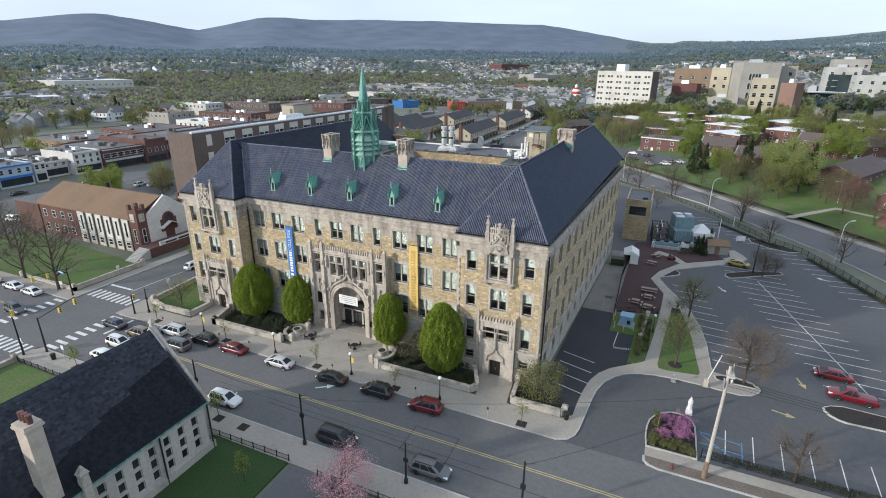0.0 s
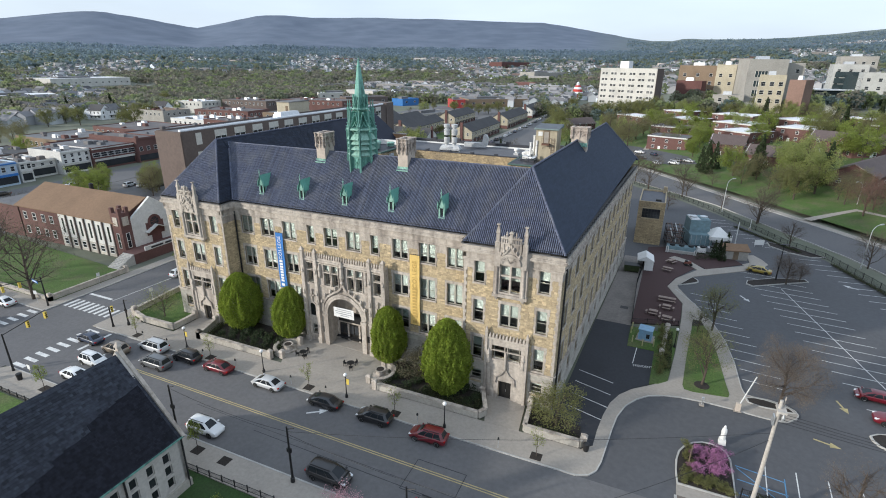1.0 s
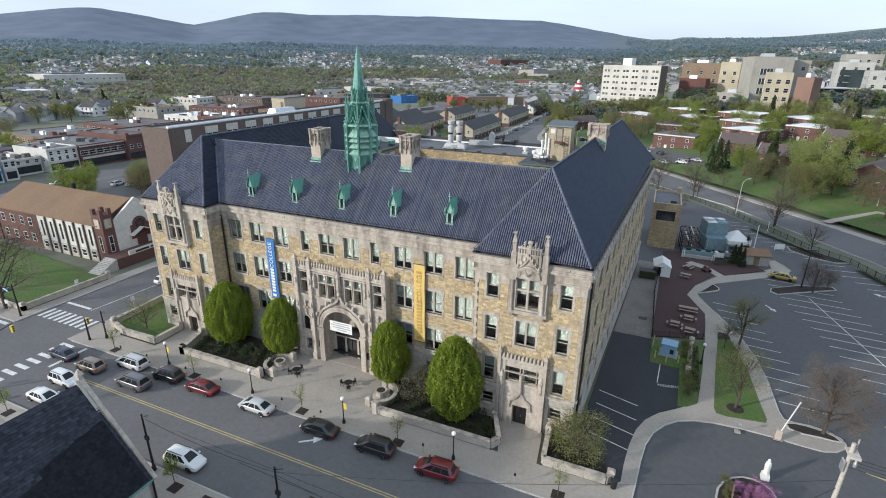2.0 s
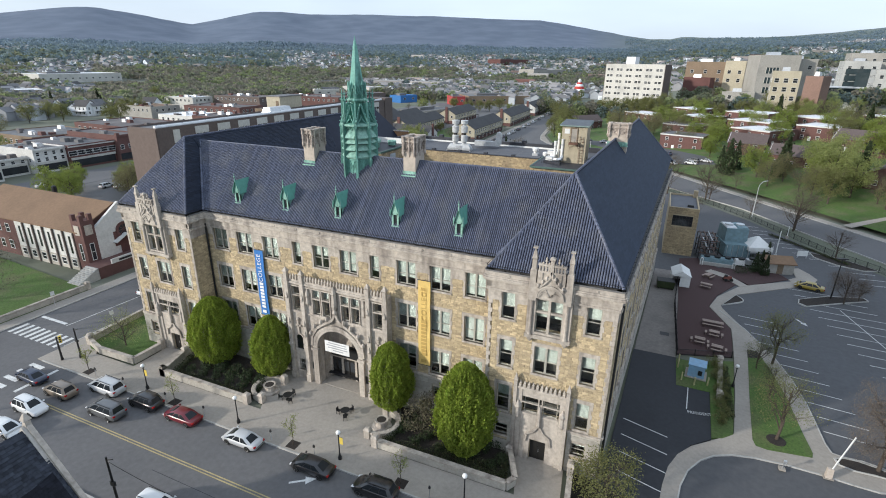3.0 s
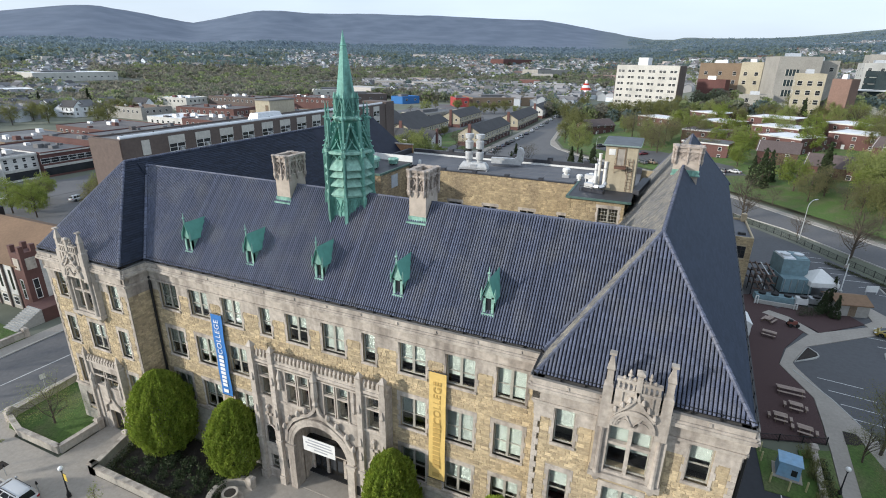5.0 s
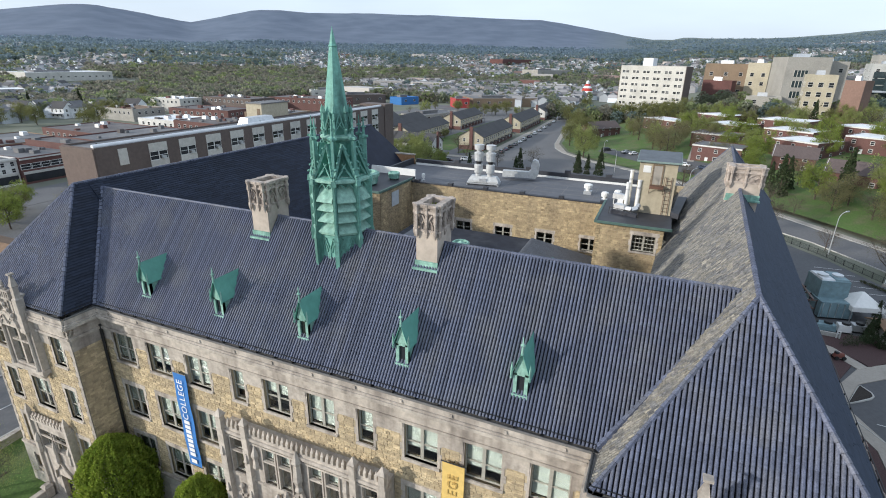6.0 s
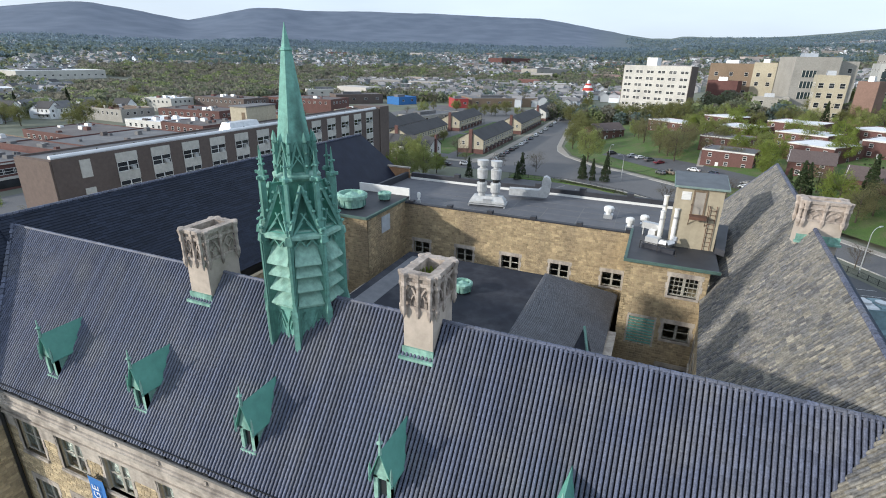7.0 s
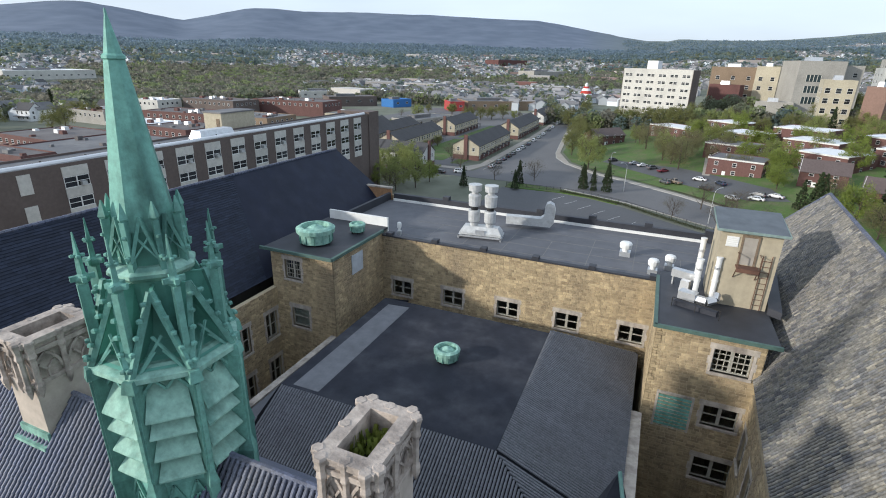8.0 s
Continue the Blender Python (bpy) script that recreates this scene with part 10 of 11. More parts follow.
part("balustrade", Shape().box(-58.8, -58.5, 14.6, 29, 2.0, 2.9).box(-62.6, -58.6, 28.7, 29, 2.0, 2.9), M["siding"], bc)
for k in range(11):
    part("step", Shape().box(-62.0, -58.7, 12.0 - 0.36 * (k + 1), 12.0 - 0.36 * k, -0.2, 2.0 - 0.18 * k), M["kerb"], bc)
part("lettering", Shape().box(-58.49, -58.46, 16, 19, 2.2, 2.6).box(-58.49, -58.46, 19.5, 23, 2.2, 2.6), M["iron"], bc)
part("roof_drum", Shape().ring(8, [(0.5, 10.6), (0.5, 12.4), (0.2, 12.6)], Matrix.Translation((-86, 23, 0))), M["iron"], bc)

bc.location.x = -1.8

# shops on the far side of the shopping street
def shop(y0, y1, h, wall, label, roof, floors=1, front=None, x1=-160.5, depth=22, sash=1.1, name="shop", zs=None, wh=1.6):
    t = thing(name, label, "shop", group="shop terrace")
    block(t, x1 - depth, x1, y0, y1, h, wall, roof, 0.5, clutter=6)
    m_ = face(x1, y0, 90)
    L = y1 - y0
    part("shop_window", Shape().box(0.5, L - 0.5, -0.1, 0, 0.5, 2.9, m_), M["dark_glass"], t)
    part("fascia", Shape().box(0.2, L - 0.2, -0.3, 0, 3.0, 3.8, m_), front or M["panel_white"], t)
    n = max(2, int(L / 2.6))
    windows_on(t, m_, [L * (k + 0.5) / n for k in range(n)], sash, wh, zs or [4.6 + 3.1 * k for k in range(floors)])
    n2 = max(2, int(depth / 5))
    windows_on(t, face(x1 - depth, y0, 0), [depth * (k + 0.5) / n2 for k in range(n2)], 1.0, 1.1, [4.0])
    part("cornice", Shape().box(-0.1, L + 0.1, -0.35, 0, h - 0.3, h + 0.1, m_), front or M["panel_white"], t)


shop(35.5, 46.4, 7.3, M["shop_blue"], "pale blue two-storey shop with blue sign", M["roof_grey"], 1, M["banner_blue"], -165)
shop(47.6, 51.6, 6.5, M["siding"], "narrow white two-storey shop house", M["shingle"], 1, None, -166)
shop(53.2, 62.2, 5.4, M["siding"], "white low shop with a plain front", M["roof_grey"], 1, None, -171, 20, zs=(3.9,), wh=1.0)
shop(62.6, 73.4, 7.9, M["siding"], "white three-storey corner shop building", M["roof_grey"], 2, None, -167.5, 20, 1.0, zs=(3.95, 6.0), wh=1.25)
shop(73.6, 91.0, 7.9, M["dark_brick"], "long dark red shop with wide windows", M["roof_grey"], 1, None, -166, 30, 3.2)
shop(91.2, 101.4, 9.6, M["house_brick"], "two-storey red brick shop building", M["roof_brown"], 1, M["house_brick"], -164.2, 30, 1.4)
shop(101.8, 150, 8.0, M["dark_brick"], "low brick shop behind the apartments", M["roof_grey"], 1, M["house_brick"], -165, 34, 1.4)
shop(6.0, 34.0, 6.5, M["beige"], "low beige shop at the street end", M["roof_grey"], 1, None, -165, 22)
rb = random.Random(8)
for k, (x, y, lx, ly, h, w, rf) in enumerate(((-222, 99, 34, 28, 7, "tan_brick", "roof_grey"), (-225, 140, 40, 30, 7, "house_brick", "roof_brown"), (-205, 60, 26, 20, 6, "brown_brick", "shingle"), (-190, 175, 30, 24, 9, "house_brick", "roof_brown"),
                                              (-230, 185, 30, 22, 7, "siding", "roof_white"), (-150, 190, 34, 30, 8, "brown_brick", "roof_grey"), (-250, 230, 46, 24, 8, "house_brick", "roof_brown"), (-200, 235, 30, 26, 8, "tan_brick", "roof_grey"),
                                              (-330, 270, 34, 20, 9, "panel_white", "roof_white"), (-285, 290, 50, 24, 10, "brown_brick", "roof_brown"), (-150, 250, 20, 18, 11, "cream", "roof_grey"), (-240, 320, 60, 26, 10, "house_brick", "roof_brown"),
                                              (-305, 215, 36, 22, 7, "beige", "shingle_brown"))):
    t = thing("warehouse", f"low flat-roofed {'brick' if 'brick' in w else 'pale'} commercial building", "building", (x, y, 0), rb.uniform(-6, 6), group="commercial buildings")
    block(t, -lx / 2, lx / 2, -ly / 2, ly / 2, h, M[w], M[rf], 0.4, clutter=7)
    grid_windows(t, -lx / 2, lx / 2, -ly / 2, ly / 2, "SE", 5.0, 1.6, 1.6, [h - 3.0], 2)
    for j in range(3):
        u, v = rb.uniform(-lx / 3, lx / 3), rb.uniform(-ly / 3, ly / 3)
        part("roof_unit", Shape().frustum(u - 1.5, u + 1.5, v - 1, v + 1, h + 0.06, h + 1.6, 0.15), M["steel"] if j else M["house_brick"], t)


# town houses along the street beyond
def townhouse_row(x, y, rz, n, wall, label, unit=6.4, depth=12.0):
    for k in range(n):
        t = thing("town_house", label, "house", (x, y, 0), rz, group="town houses")
        t.matrix_basis = pose(x, y, 0, 0, 0, rz) @ Matrix.Translation((unit * k, 0, 0))
        gable(t, 0, unit, 0, depth, 6.0, 9.5, "x", wall, M["shingle"], 0.35)
        part("brick_base", Shape().box(-0.03, unit + 0.03, -0.03, depth + 0.03, -0.3, 1.9), M["house_brick"], t)
        windows_on(t, face(0, 0, 0), [1.4, unit - 1.4], 1.1, 1.6, [3.7])
        windows_on(t, face(0, -0.03, 0), [1.4], 1.1, 1.2, [0.6])
        windows_on(t, face(unit, depth, 180), [1.6, unit - 1.6], 1.1, 1.6, [3.7])
        windows_on(t, face(unit, depth + 0.03, 180), [unit / 2], 1.1, 1.2, [0.6])
        part("door", Shape().box(unit - 2.0, unit - 0.9, -0.1, -0.03, 0, 2.1), M["dark_brick"], t)
        part("porch", Shape().box(unit - 2.6, unit - 0.3, -2.0, -0.03, 2.4, 2.6).box(unit - 2.55, unit - 2.45, -1.95, -1.85, 0, 2.4).box(unit - 0.45, unit - 0.35, -1.95, -1.85, 0, 2.4), M["shingle"], t)
        if k == 0:
            part("chimney", Shape().box(-0.7, 0, depth / 2 - 0.8, depth / 2 + 0.8, -0.3, 10.6), M["house_brick"], t)
            windows_on(t, face(0, depth, -90), [2.5, 9.5], 1.0, 1.4, [3.7])


row_label = "cream two-storey town house with dark roof and porch"
townhouse_row(-57.0, 207, 90.8, 8, M["cream"], row_label)
townhouse_row(-58.5, 278, 91.5, 9, M["cream"], row_label)
townhouse_row(-60.5, 352, 92, 7, M["siding"], row_label)
townhouse_row(-70, 189, 180, 4, M["siding"], row_label)
townhouse_row(-92, 202, 92, 8, M["cream"], row_label)
townhouse_row(-112, 198, 92, 11, M["cream"], row_label)
townhouse_row(-94, 272, 92, 7, M["cream"], row_label)
townhouse_row(-128, 206, 92, 9, M["cream"], row_label)
townhouse_row(-96, 191.5, 180, 3, M["siding"], row_label)


# brick housing project
def brick_flats(x, y, rz, L, D, h, roof, label, pitched=False):
    t = thing("brick_house", label, "house", (x, y, estate_rise(x, y) - 0.15), rz, group="brick houses")
    if pitched:
        gable(t, 0, L, 0, D, h, h + 3.2, "x", M["house_brick"], M["roof_maroon"], 0.5)
        part("gable_trim", Shape().beam((-0.1, -0.6, h - 0.3), (-0.1, D / 2, h + 3.2), 0.12, 0.3).beam((-0.1, D + 0.6, h - 0.3), (-0.1, D / 2, h + 3.2), 0.12, 0.3), M["siding"], t)
    else:
        block(t, 0, L, 0, D, h, M["house_brick"], roof, 0.25)
        part("trim", Shape().box(-0.12, L + 0.12, -0.12, 0, h - 0.25, h + 0.28).box(-0.12, 0, 0, D, h - 0.25, h + 0.28), M["siding"], t)
        for k in range(int(L / 8)):
            part("roof_vent", Shape().ring(8, [(0.12, h), (0.12, h + 0.7), (0.2, h + 0.75)], Matrix.Translation((4 + 8 * k, D * 0.6, 0))), M["steel"], t)
    for s, m_, q in (("S", face(0, 0, 0), L), ("W", face(0, D, -90), D), ("E", face(L, 0, 90), D)):
        if s == "E" and x > 60:
            continue
        n = max(2, int(q / 5.0))
        windows_on(t, m_, [q * (k + 0.5) / n for k in range(n)], 1.2, 1.3, [1.2, 4.1] if h > 5 else [1.2])
    part("door", Shape().box(L * 0.3, L * 0.3 + 1.1, -0.08, 0, 0, 2.1), M["white"], t)


flat_l, pit_l = "two-storey red brick flats with a flat roof", "red brick house with a brown pitched roof"
for x, y, rz, L, D, rf in ((31.3, 210, -18, 18, 15, "roof_grey"), (31.4, 238, -22, 19, 16, "roof_grey"), (38.0, 266, -40, 18, 18, "roof_white"), (35.5, 300, -45, 19, 18, "roof_white"), (61.5, 278, -32, 22, 20, "roof_white"), (60.4, 247, -36, 20, 19, "roof_white"),
                           (60.0, 222, -42, 18, 19, "roof_white"), (88.0, 257.5, -46, 20, 19, "roof_white"), (85.6, 227.5, -32, 18, 19, "roof_white"), (8.0, 303, -42, 30, 16, "roof_white"), (118, 262, -40, 22, 10, "roof_white"), (122, 232, -40, 20, 10, "roof_white")):
    brick_flats(x, y, rz, L, D, 6.5, M[rf], flat_l)
for x, y, rz, L, D, h in ((57.2, 195, -13, 13, 9, 5.4), (69, 176, -20, 15, 9, 4.6), (94, 203, -30, 14, 10, 5.2), (-16, 272, 50, 20, 10, 5.2), (109.5, 111.5, 48, 24, 12, 4.4), (107.0, 98.0, 48, 18, 12, 4.6), (101, 140, 60, 34, 13, 4.4), (106, 188, 20, 22, 10, 5.4)):
    brick_flats(x, y, rz, L, D, h, None, pit_l, True)
# white wooden houses in the valley
M["clapboard"] = wall_mat("white_clapboard", (0.76, 0.77, 0.77), dark=0.2)
for k, (x, y, rz) in enumerate(((-400, 178, 10), (-386, 184, 100), (-372, 180, 12), (-362, 192, 100), (-349, 190, 8), (-336, 196, 100), (-338, 212, 12), (-350, 222, 100), (-336, 232, 10), (-378, 205, 10), (-410, 200, 100), (-430, 214, 12), (-420, 180, 8))):
    t = thing("frame_house", "white wooden two-storey house with a grey roof", "house", (x, y, 0), rz, group="white wooden houses")
    gable(t, 0, 12, 0, 8.5, 6.4, 10.2, "x", M["clapboard"], M["roof_grey"] if k % 2 else M["shingle"], 0.4)
    windows_on(t, face(0, 0, 0), [2.5, 6, 9.5], 1.1, 1.5, [1.2, 4.0])
    windows_on(t, face(12, 0, 90), [2.2, 6.2], 1.1, 1.5, [1.2, 4.0])
    part("porch", Shape().box(1, 11, -2.2, -0.02, 2.5, 2.75), M["shingle"], t)

# white tower block and the hospital
tow = thing("tower_block", "white eight-storey slab block with brown ends", "building", (-14.4, 374.4, 0), -24)
block(tow, 0, 45, 0, 10, 37.6, M["panel_white"], M["roof_grey"], 0.5)
part("end_wall", Shape().box(45, 45.3, 0, 10, 0, 38.0), M["brown_brick"], tow)
part("end_wall", Shape().box(-0.3, 0, 0, 10, 0, 38.0), M["brown_brick"], tow)
windows_on(tow, face(0, 0, 0), [3.8 + 7.5 * k + d for k in range(6) for d in (-1.3, 1.3)], 2.0, 1.5, [4.4 + 4.15 * k for k in range(8)])
part("lift_house", Shape().box(14, 21, 3, 9, 37.6, 43), M["roof_white"], tow)
M["pink_brick"] = wall_mat("pale_red_brick", (0.215, 0.135, 0.108))
M["hosp_stone"] = wall_mat("pale_grey_cladding", (0.42, 0.42, 0.40))
M["hosp_glass"] = material("dark_green_curtain_wall", (0.03, 0.045, 0.05), 0.1, spread=0.2, spec=0.7)
for name, label, x, y, rz, L, D, h, w, cols, zs in (
        ("hospital_wing", "ochre brick hospital wing with arched windows", 41, 428, -12, 29, 24, 39.6, "tan_brick", 3, (20, 26, 32)), ("hospital_wing", "dark red brick hospital wing", 40.4, 412, -25, 20, 8, 28.3, "dark_brick", 4, (14,)),
        ("hospital_wing", "cream hospital wing behind the brick one", 68, 420, -15, 14, 20, 40.5, "cream", 2, (26, 32)), ("hospital_block", "large pale beige hospital block with few windows", 86.0, 386, 8, 25, 30, 44.2, "beige", 0, ()),
        ("hospital_wing", "cream stone hospital wing with small windows", 87, 326, -6, 14, 16, 34.6, "cream", 3, (14, 19, 24, 29)), ("hospital_wing", "plain tan brick hospital tower", 99.5, 305, -40, 9, 8, 32.6, "pink_brick", 0, ()),
        ("hospital_wing", "pale grey hospital wing with a lower flat roof", 106, 398, 8, 17, 24, 42.0, "beige", 2, (36,)), ("hospital_wing", "grey low hospital base with loading bays", 66, 378, -6, 20, 10, 20, "beige", 2, (16,)), ("hospital_block", "white hospital block with dark curtain wall", 160, 492, -6, 24, 30, 41.5, "hosp_stone", 3, (26, 31, 36)),
        ("hospital_block", "grey hospital block with a flat top", 168, 512, -6, 26, 30, 48, "beige", 4, (42,)), ("hospital_block", "white stone hospital block with window bands", 170, 446, -8, 50, 30, 35.5, "hosp_stone", 7, (18, 24, 30))):
    t = thing(name, label, "hospital", (x, y, 0), rz, group="hospital")
    block(t, 0, L, 0, D, h, M[w], M["roof_white"] if w == "beige" else M["roof_grey"], 0.8)
    if cols:
        windows_on(t, face(0, 0, 0), [L * (k + 0.5) / cols for k in range(cols)], 2.2, 2.4, zs)
        windows_on(t, face(0, D, -90), [D * (k + 0.5) / cols for k in range(cols)], 2.0, 2.4, zs)
    elif w == "beige":
        for z in (20, 26.5, 33):
            wb = part("window_band", Shape().box(5, 13, -0.15, 0, z, z + 4), M["hosp_glass"], t)
            for k in range(5):
                part("mullion", Shape().box(5 + 2 * k - 0.15, 5 + 2 * k + 0.15, -0.3, -0.15, z, z + 4), M["panel_white"], wb)
    if "curtain" in label:
        for z in (22, 27, 32):
            part("curtain_wall", Shape().box(2, L - 1, -0.4, -0.05, z, z + 4.4), M["hosp_glass"], t)
    part("roof_plant", Shape().frustum(L * 0.3, L * 0.6, D * 0.3, D * 0.6, h, h + 3, 0.3), M["steel"], t)
cw_ = thing("glass_link", "dark glass link building with a white roof edge", "building", (139, 470, 0), -6)
part("curtain_wall", Shape().box(0, 40, 0, 14, 0, 22), M["hosp_glass"], cw_)
part("roof_edge", Shape().box(-1, 41, -1.5, 15, 22, 22.9), M["roof_white"], cw_)
part("curtain_wall", Shape().box(26, 46, 9, 14, 22.9, 33.5), M["hosp_glass"], cw_)

# sheds and stores in the middle distance
for name, label, x, y, rz, L, D, h, w, rf in (("shed", "blue sheet metal warehouse with a flat roof", -206, 408, 70, 22, 16, 6.4, "shed_blue", "shed_blue"), ("store", "yellow single-storey store with a flat roof", -226, 497, 40, 38, 18, 6.8, "cream", "roof_grey"),
        ("store", "grey metal warehouse with pale roof", -288, 596, 60, 60, 26, 8, "panel_white", "roof_white"), ("store", "store with a red and white front", -152, 408, 37, 12.5, 20, 7.6, "store_red", "roof_grey"),
        ("store", "long low tan market hall with grey roofs", -142, 424, 37, 62, 34, 7.4, "tan_brick", "roof_grey"), ("store", "long grey warehouse with white edge", -128, 292, 78, 44, 20, 4.6, "beige", "roof_grey"),
        ("mill", "broad brick mill far off in the town", -364, 1233, 70, 120, 40, 19, "dark_brick", "roof_grey"), ("mill", "tan stone mill building far off", -212, 960, 60, 90, 40, 16, "beige", "roof_white"),
        ("depot", "very long white-roofed depot in the valley", -735, 392, 86, 110, 60, 12, "panel_white", "roof_white"), ("depot", "long grey depot beside the white one", -560, 226, 72, 62, 40, 7, "beige", "roof_white"),
        ("store", "pale low store among trees", -330, 440, 50, 50, 26, 7, "panel_white", "roof_white"), ("store", "red brick mill with saw-tooth roof", -255, 382, 50, 44, 22, 8, "brown_brick", "roof_brown"), ("store", "white low store with signs", -95, 520, 30, 30, 16, 6, "panel_white", "roof_white"),
        ("store", "long low white sheds by the railway", -420, 560, 60, 70, 24, 8, "panel_white", "roof_white")):
    if name == "shed" or w == "store_red":
        M.setdefault("shed_blue", wall_mat("blue_sheet_metal", (0.035, 0.15, 0.38), dark=0.1))
        M.setdefault("store_red", wall_mat("red_store_front", (0.36, 0.05, 0.05)))
    t = thing(name, label, "building", (x, y, terrain(x, y)), rz, group="far commercial buildings")
    block(t, 0, L, 0, D, h, M[w], M[rf], 0.4)
    n = max(2, int(L / 9))
    windows_on(t, face(0, 0, 0), [L * (k + 0.5) / n for k in range(n)], 2.5, 1.6, [h * 0.45])
    part("roof_unit", Shape().box(L * 0.2, L * 0.6, D * 0.4, D * 0.7, h, h + 2), M["roof_grey"], t)
cn = thing("striped_cone", "red and white striped conical tower roof", "landmark", (-68, 600, 0))
lv_ = [(9.0, 3.0), (7.6, 6.0), (6.2, 9.0), (4.9, 12.0), (3.6, 14.5), (2.6, 16.5)]
M["sign_red"] = wall_mat("red_sign_paint", (0.45, 0.05, 0.04))
for k in range(5):
    part("band", Shape().ring(14, [lv_[k], lv_[k + 1]], Matrix.Identity(4)), M["sign_red"] if k % 2 == 0 else M["roof_white"], cn)
part("lantern", Shape().ring(10, [(1.8, 16.5), (1.8, 19.0), (0.2, 20.5)], Matrix.Identity(4)), M["roof_white"], cn)
part("base", Shape().ring(14, [(8.0, -0.3), (8.0, 3.0)], Matrix.Identity(4)), M["roof_white"], cn)

# service annex of the college and plant yard
an = thing("stone_annex", "flat-roofed buff stone annex behind the college", "building")
ax0, ax1, ay0, ay1, ah = 36.0, 41.9, 72.5, 86.0, 10.0
block(an, ax0, ax1, ay0, ay1, ah, M["mortar"], M["flatroof"], 0.45)
ra = Shape()
stones(ra, face(ax0, ay0, 0), 0, ax1 - ax0, 0, ah + 0.4, [(0.9, 5.0, 6.3, 8.9)], 61)
stones(ra, face(ax1, ay0, 90), 0, ay1 - ay0, 0, ah + 0.4, [(3, 6, 6.3, 8.7), (9, 12, 6.3, 8.7)], 62)
part("stone_facing", ra, M["court_stone"], an, kind="stuff")
wide = part("window", Shape().lattice([1.0 + 0.65 * k + d for k in range(7) for d in (-0.04, 0.04)], [6.5 + 0.72 * k + d for k in range(4) for d in (-0.03, 0.03)], -0.05, 0.05,
            lambda u, z: any(abs(u - 1.0 - 0.65 * k) < 0.04 for k in range(7)) or any(abs(z - 6.5 - 0.72 * k) < 0.03 for k in range(4)), face(ax0, ay0, 0)), M["iron"], an, "dark gridded window")
part("pane", Shape().box(0.98, 4.92, -0.02, -0.01, 6.5, 8.66, face(ax0, ay0, 0)), M["dark_glass"], wide)
windows_on(an, face(ax1 + 0.05, ay0, 90), [4.5, 10.5], 2.2, 2.0, [6.5])
part("roof_hatch", Shape().frustum(39.6, 40.9, 75.0, 75.8, ah + 0.06, ah + 0.5, 0.06), M["iron"], an)
part("chimney_stack", Shape().box(41.0, 41.9, 84.6, 85.6, ah, ah + 1.6), M["mortar"], an)
M["cooler"] = material("blue_grey_sheet_metal", (0.17, 0.26, 0.29), 0.6, scale=1.5, spread=0.2, dark=0.4, dark_scale=0.8, dark_color=(0.10, 0.14, 0.15))
M["ruststeel"] = material("rusty_painted_steel", (0.12, 0.075, 0.06), 0.7, scale=3, spread=0.35, dark=0.5, dark_scale=1.0, dark_color=(0.16, 0.17, 0.17))
ct = thing("cooling_plant", "tall grey-green two-tier cooling plant on the ground", "cooling plant", (50.0, 78.8, 0), 14, group="plant yard units")
part("lower_casing", Shape().frustum(-2.6, 2.6, -3.4, 3.4, 0.2, 2.9, 0.1), M["cooler"], ct)
part("upper_casing", Shape().frustum(-2.3, 2.3, -1.4, 3.3, 2.9, 5.9, 0.08), M["cooler"], ct)
part("skid", Shape().box(-2.6, 2.6, -3.4, 3.4, 0, 0.2), M["iron"], ct)
for u in (-1.15, 1.15):
    fd = part("fan_deck", Shape().frustum(u - 1.05, u + 1.05, -1.1, 2.9, 5.9, 6.15, 0.12), M["steel"] if u < 0 else M["cooler"], ct)
    part("fan_ring", Shape().ring(16, [(0.85, 6.15), (0.85, 6.4), (0.72, 6.41)], Matrix.Translation((u, 0.9, 0))), M["steel"], fd)
for k in range(5):
    part("rib", Shape().box(-2.2 + 1.1 * k - 0.04, -2.2 + 1.1 * k + 0.04, -3.46, -3.28, 0.25, 2.75), M["steel"], ct)
for x, y, lx, ly, h, mt, lb in ((46.6, 70.4, 6.2, 1.8, 1.2, "cooler", "long blue-grey chiller bank behind a low wall"), (50.9, 71.0, 1.9, 1.5, 1.3, "white", "white electrical cabinet in the yard"), (53.2, 72.2, 2.2, 1.6, 1.2, "steel", "grey ventilated cabinet in the yard")):
    t = thing("plant_unit", lb, "plant unit", (x, y, 0), 6, group="plant yard units")
    part("casing", Shape().frustum(-lx / 2, lx / 2, -ly / 2, ly / 2, 0.2, h, 0.12), M[mt], t)
    part("skid", Shape().box(-lx / 2, lx / 2, -ly / 2, ly / 2, 0, 0.2), M["iron"], t)
    for k in range(max(1, int(lx / 2))):
        part("fan", Shape().ring(12, [(0.6, h), (0.6, h + 0.35), (0.45, h + 0.36)], Matrix.Translation((-lx / 2 + 1.2 + 2.0 * k, 0, 0))), M["iron"], t)
rk = thing("pipe_rack", "rusty steel pipe rack between the annex and the cooling plant", "pipe rack", (43.0, 71.6, 0), 4)
for u in (0.2, 2.0, 3.8):
    for v in (0.2, 3.2, 6.2):
        part("post", Shape().box(u - 0.08, u + 0.08, v - 0.08, v + 0.08, 0, 4.2), M["iron"], rk)
for z in (1.3, 2.7, 4.1):
    for v in (0.2, 3.2, 6.2):
        part("beam", Shape().box(0.1, 3.9, v - 0.07, v + 0.07, z - 0.1, z + 0.1), M["ruststeel"], rk)
    for k in range(4):
        part("pipe", Shape().tube((0.5 + 0.9 * k, 0.0, z + 0.22), (0.5 + 0.9 * k, 6.4, z + 0.22), 0.11 + 0.05 * (k % 2)), M["steel"] if (k + int(z)) % 3 == 0 else M["ruststeel"], rk)
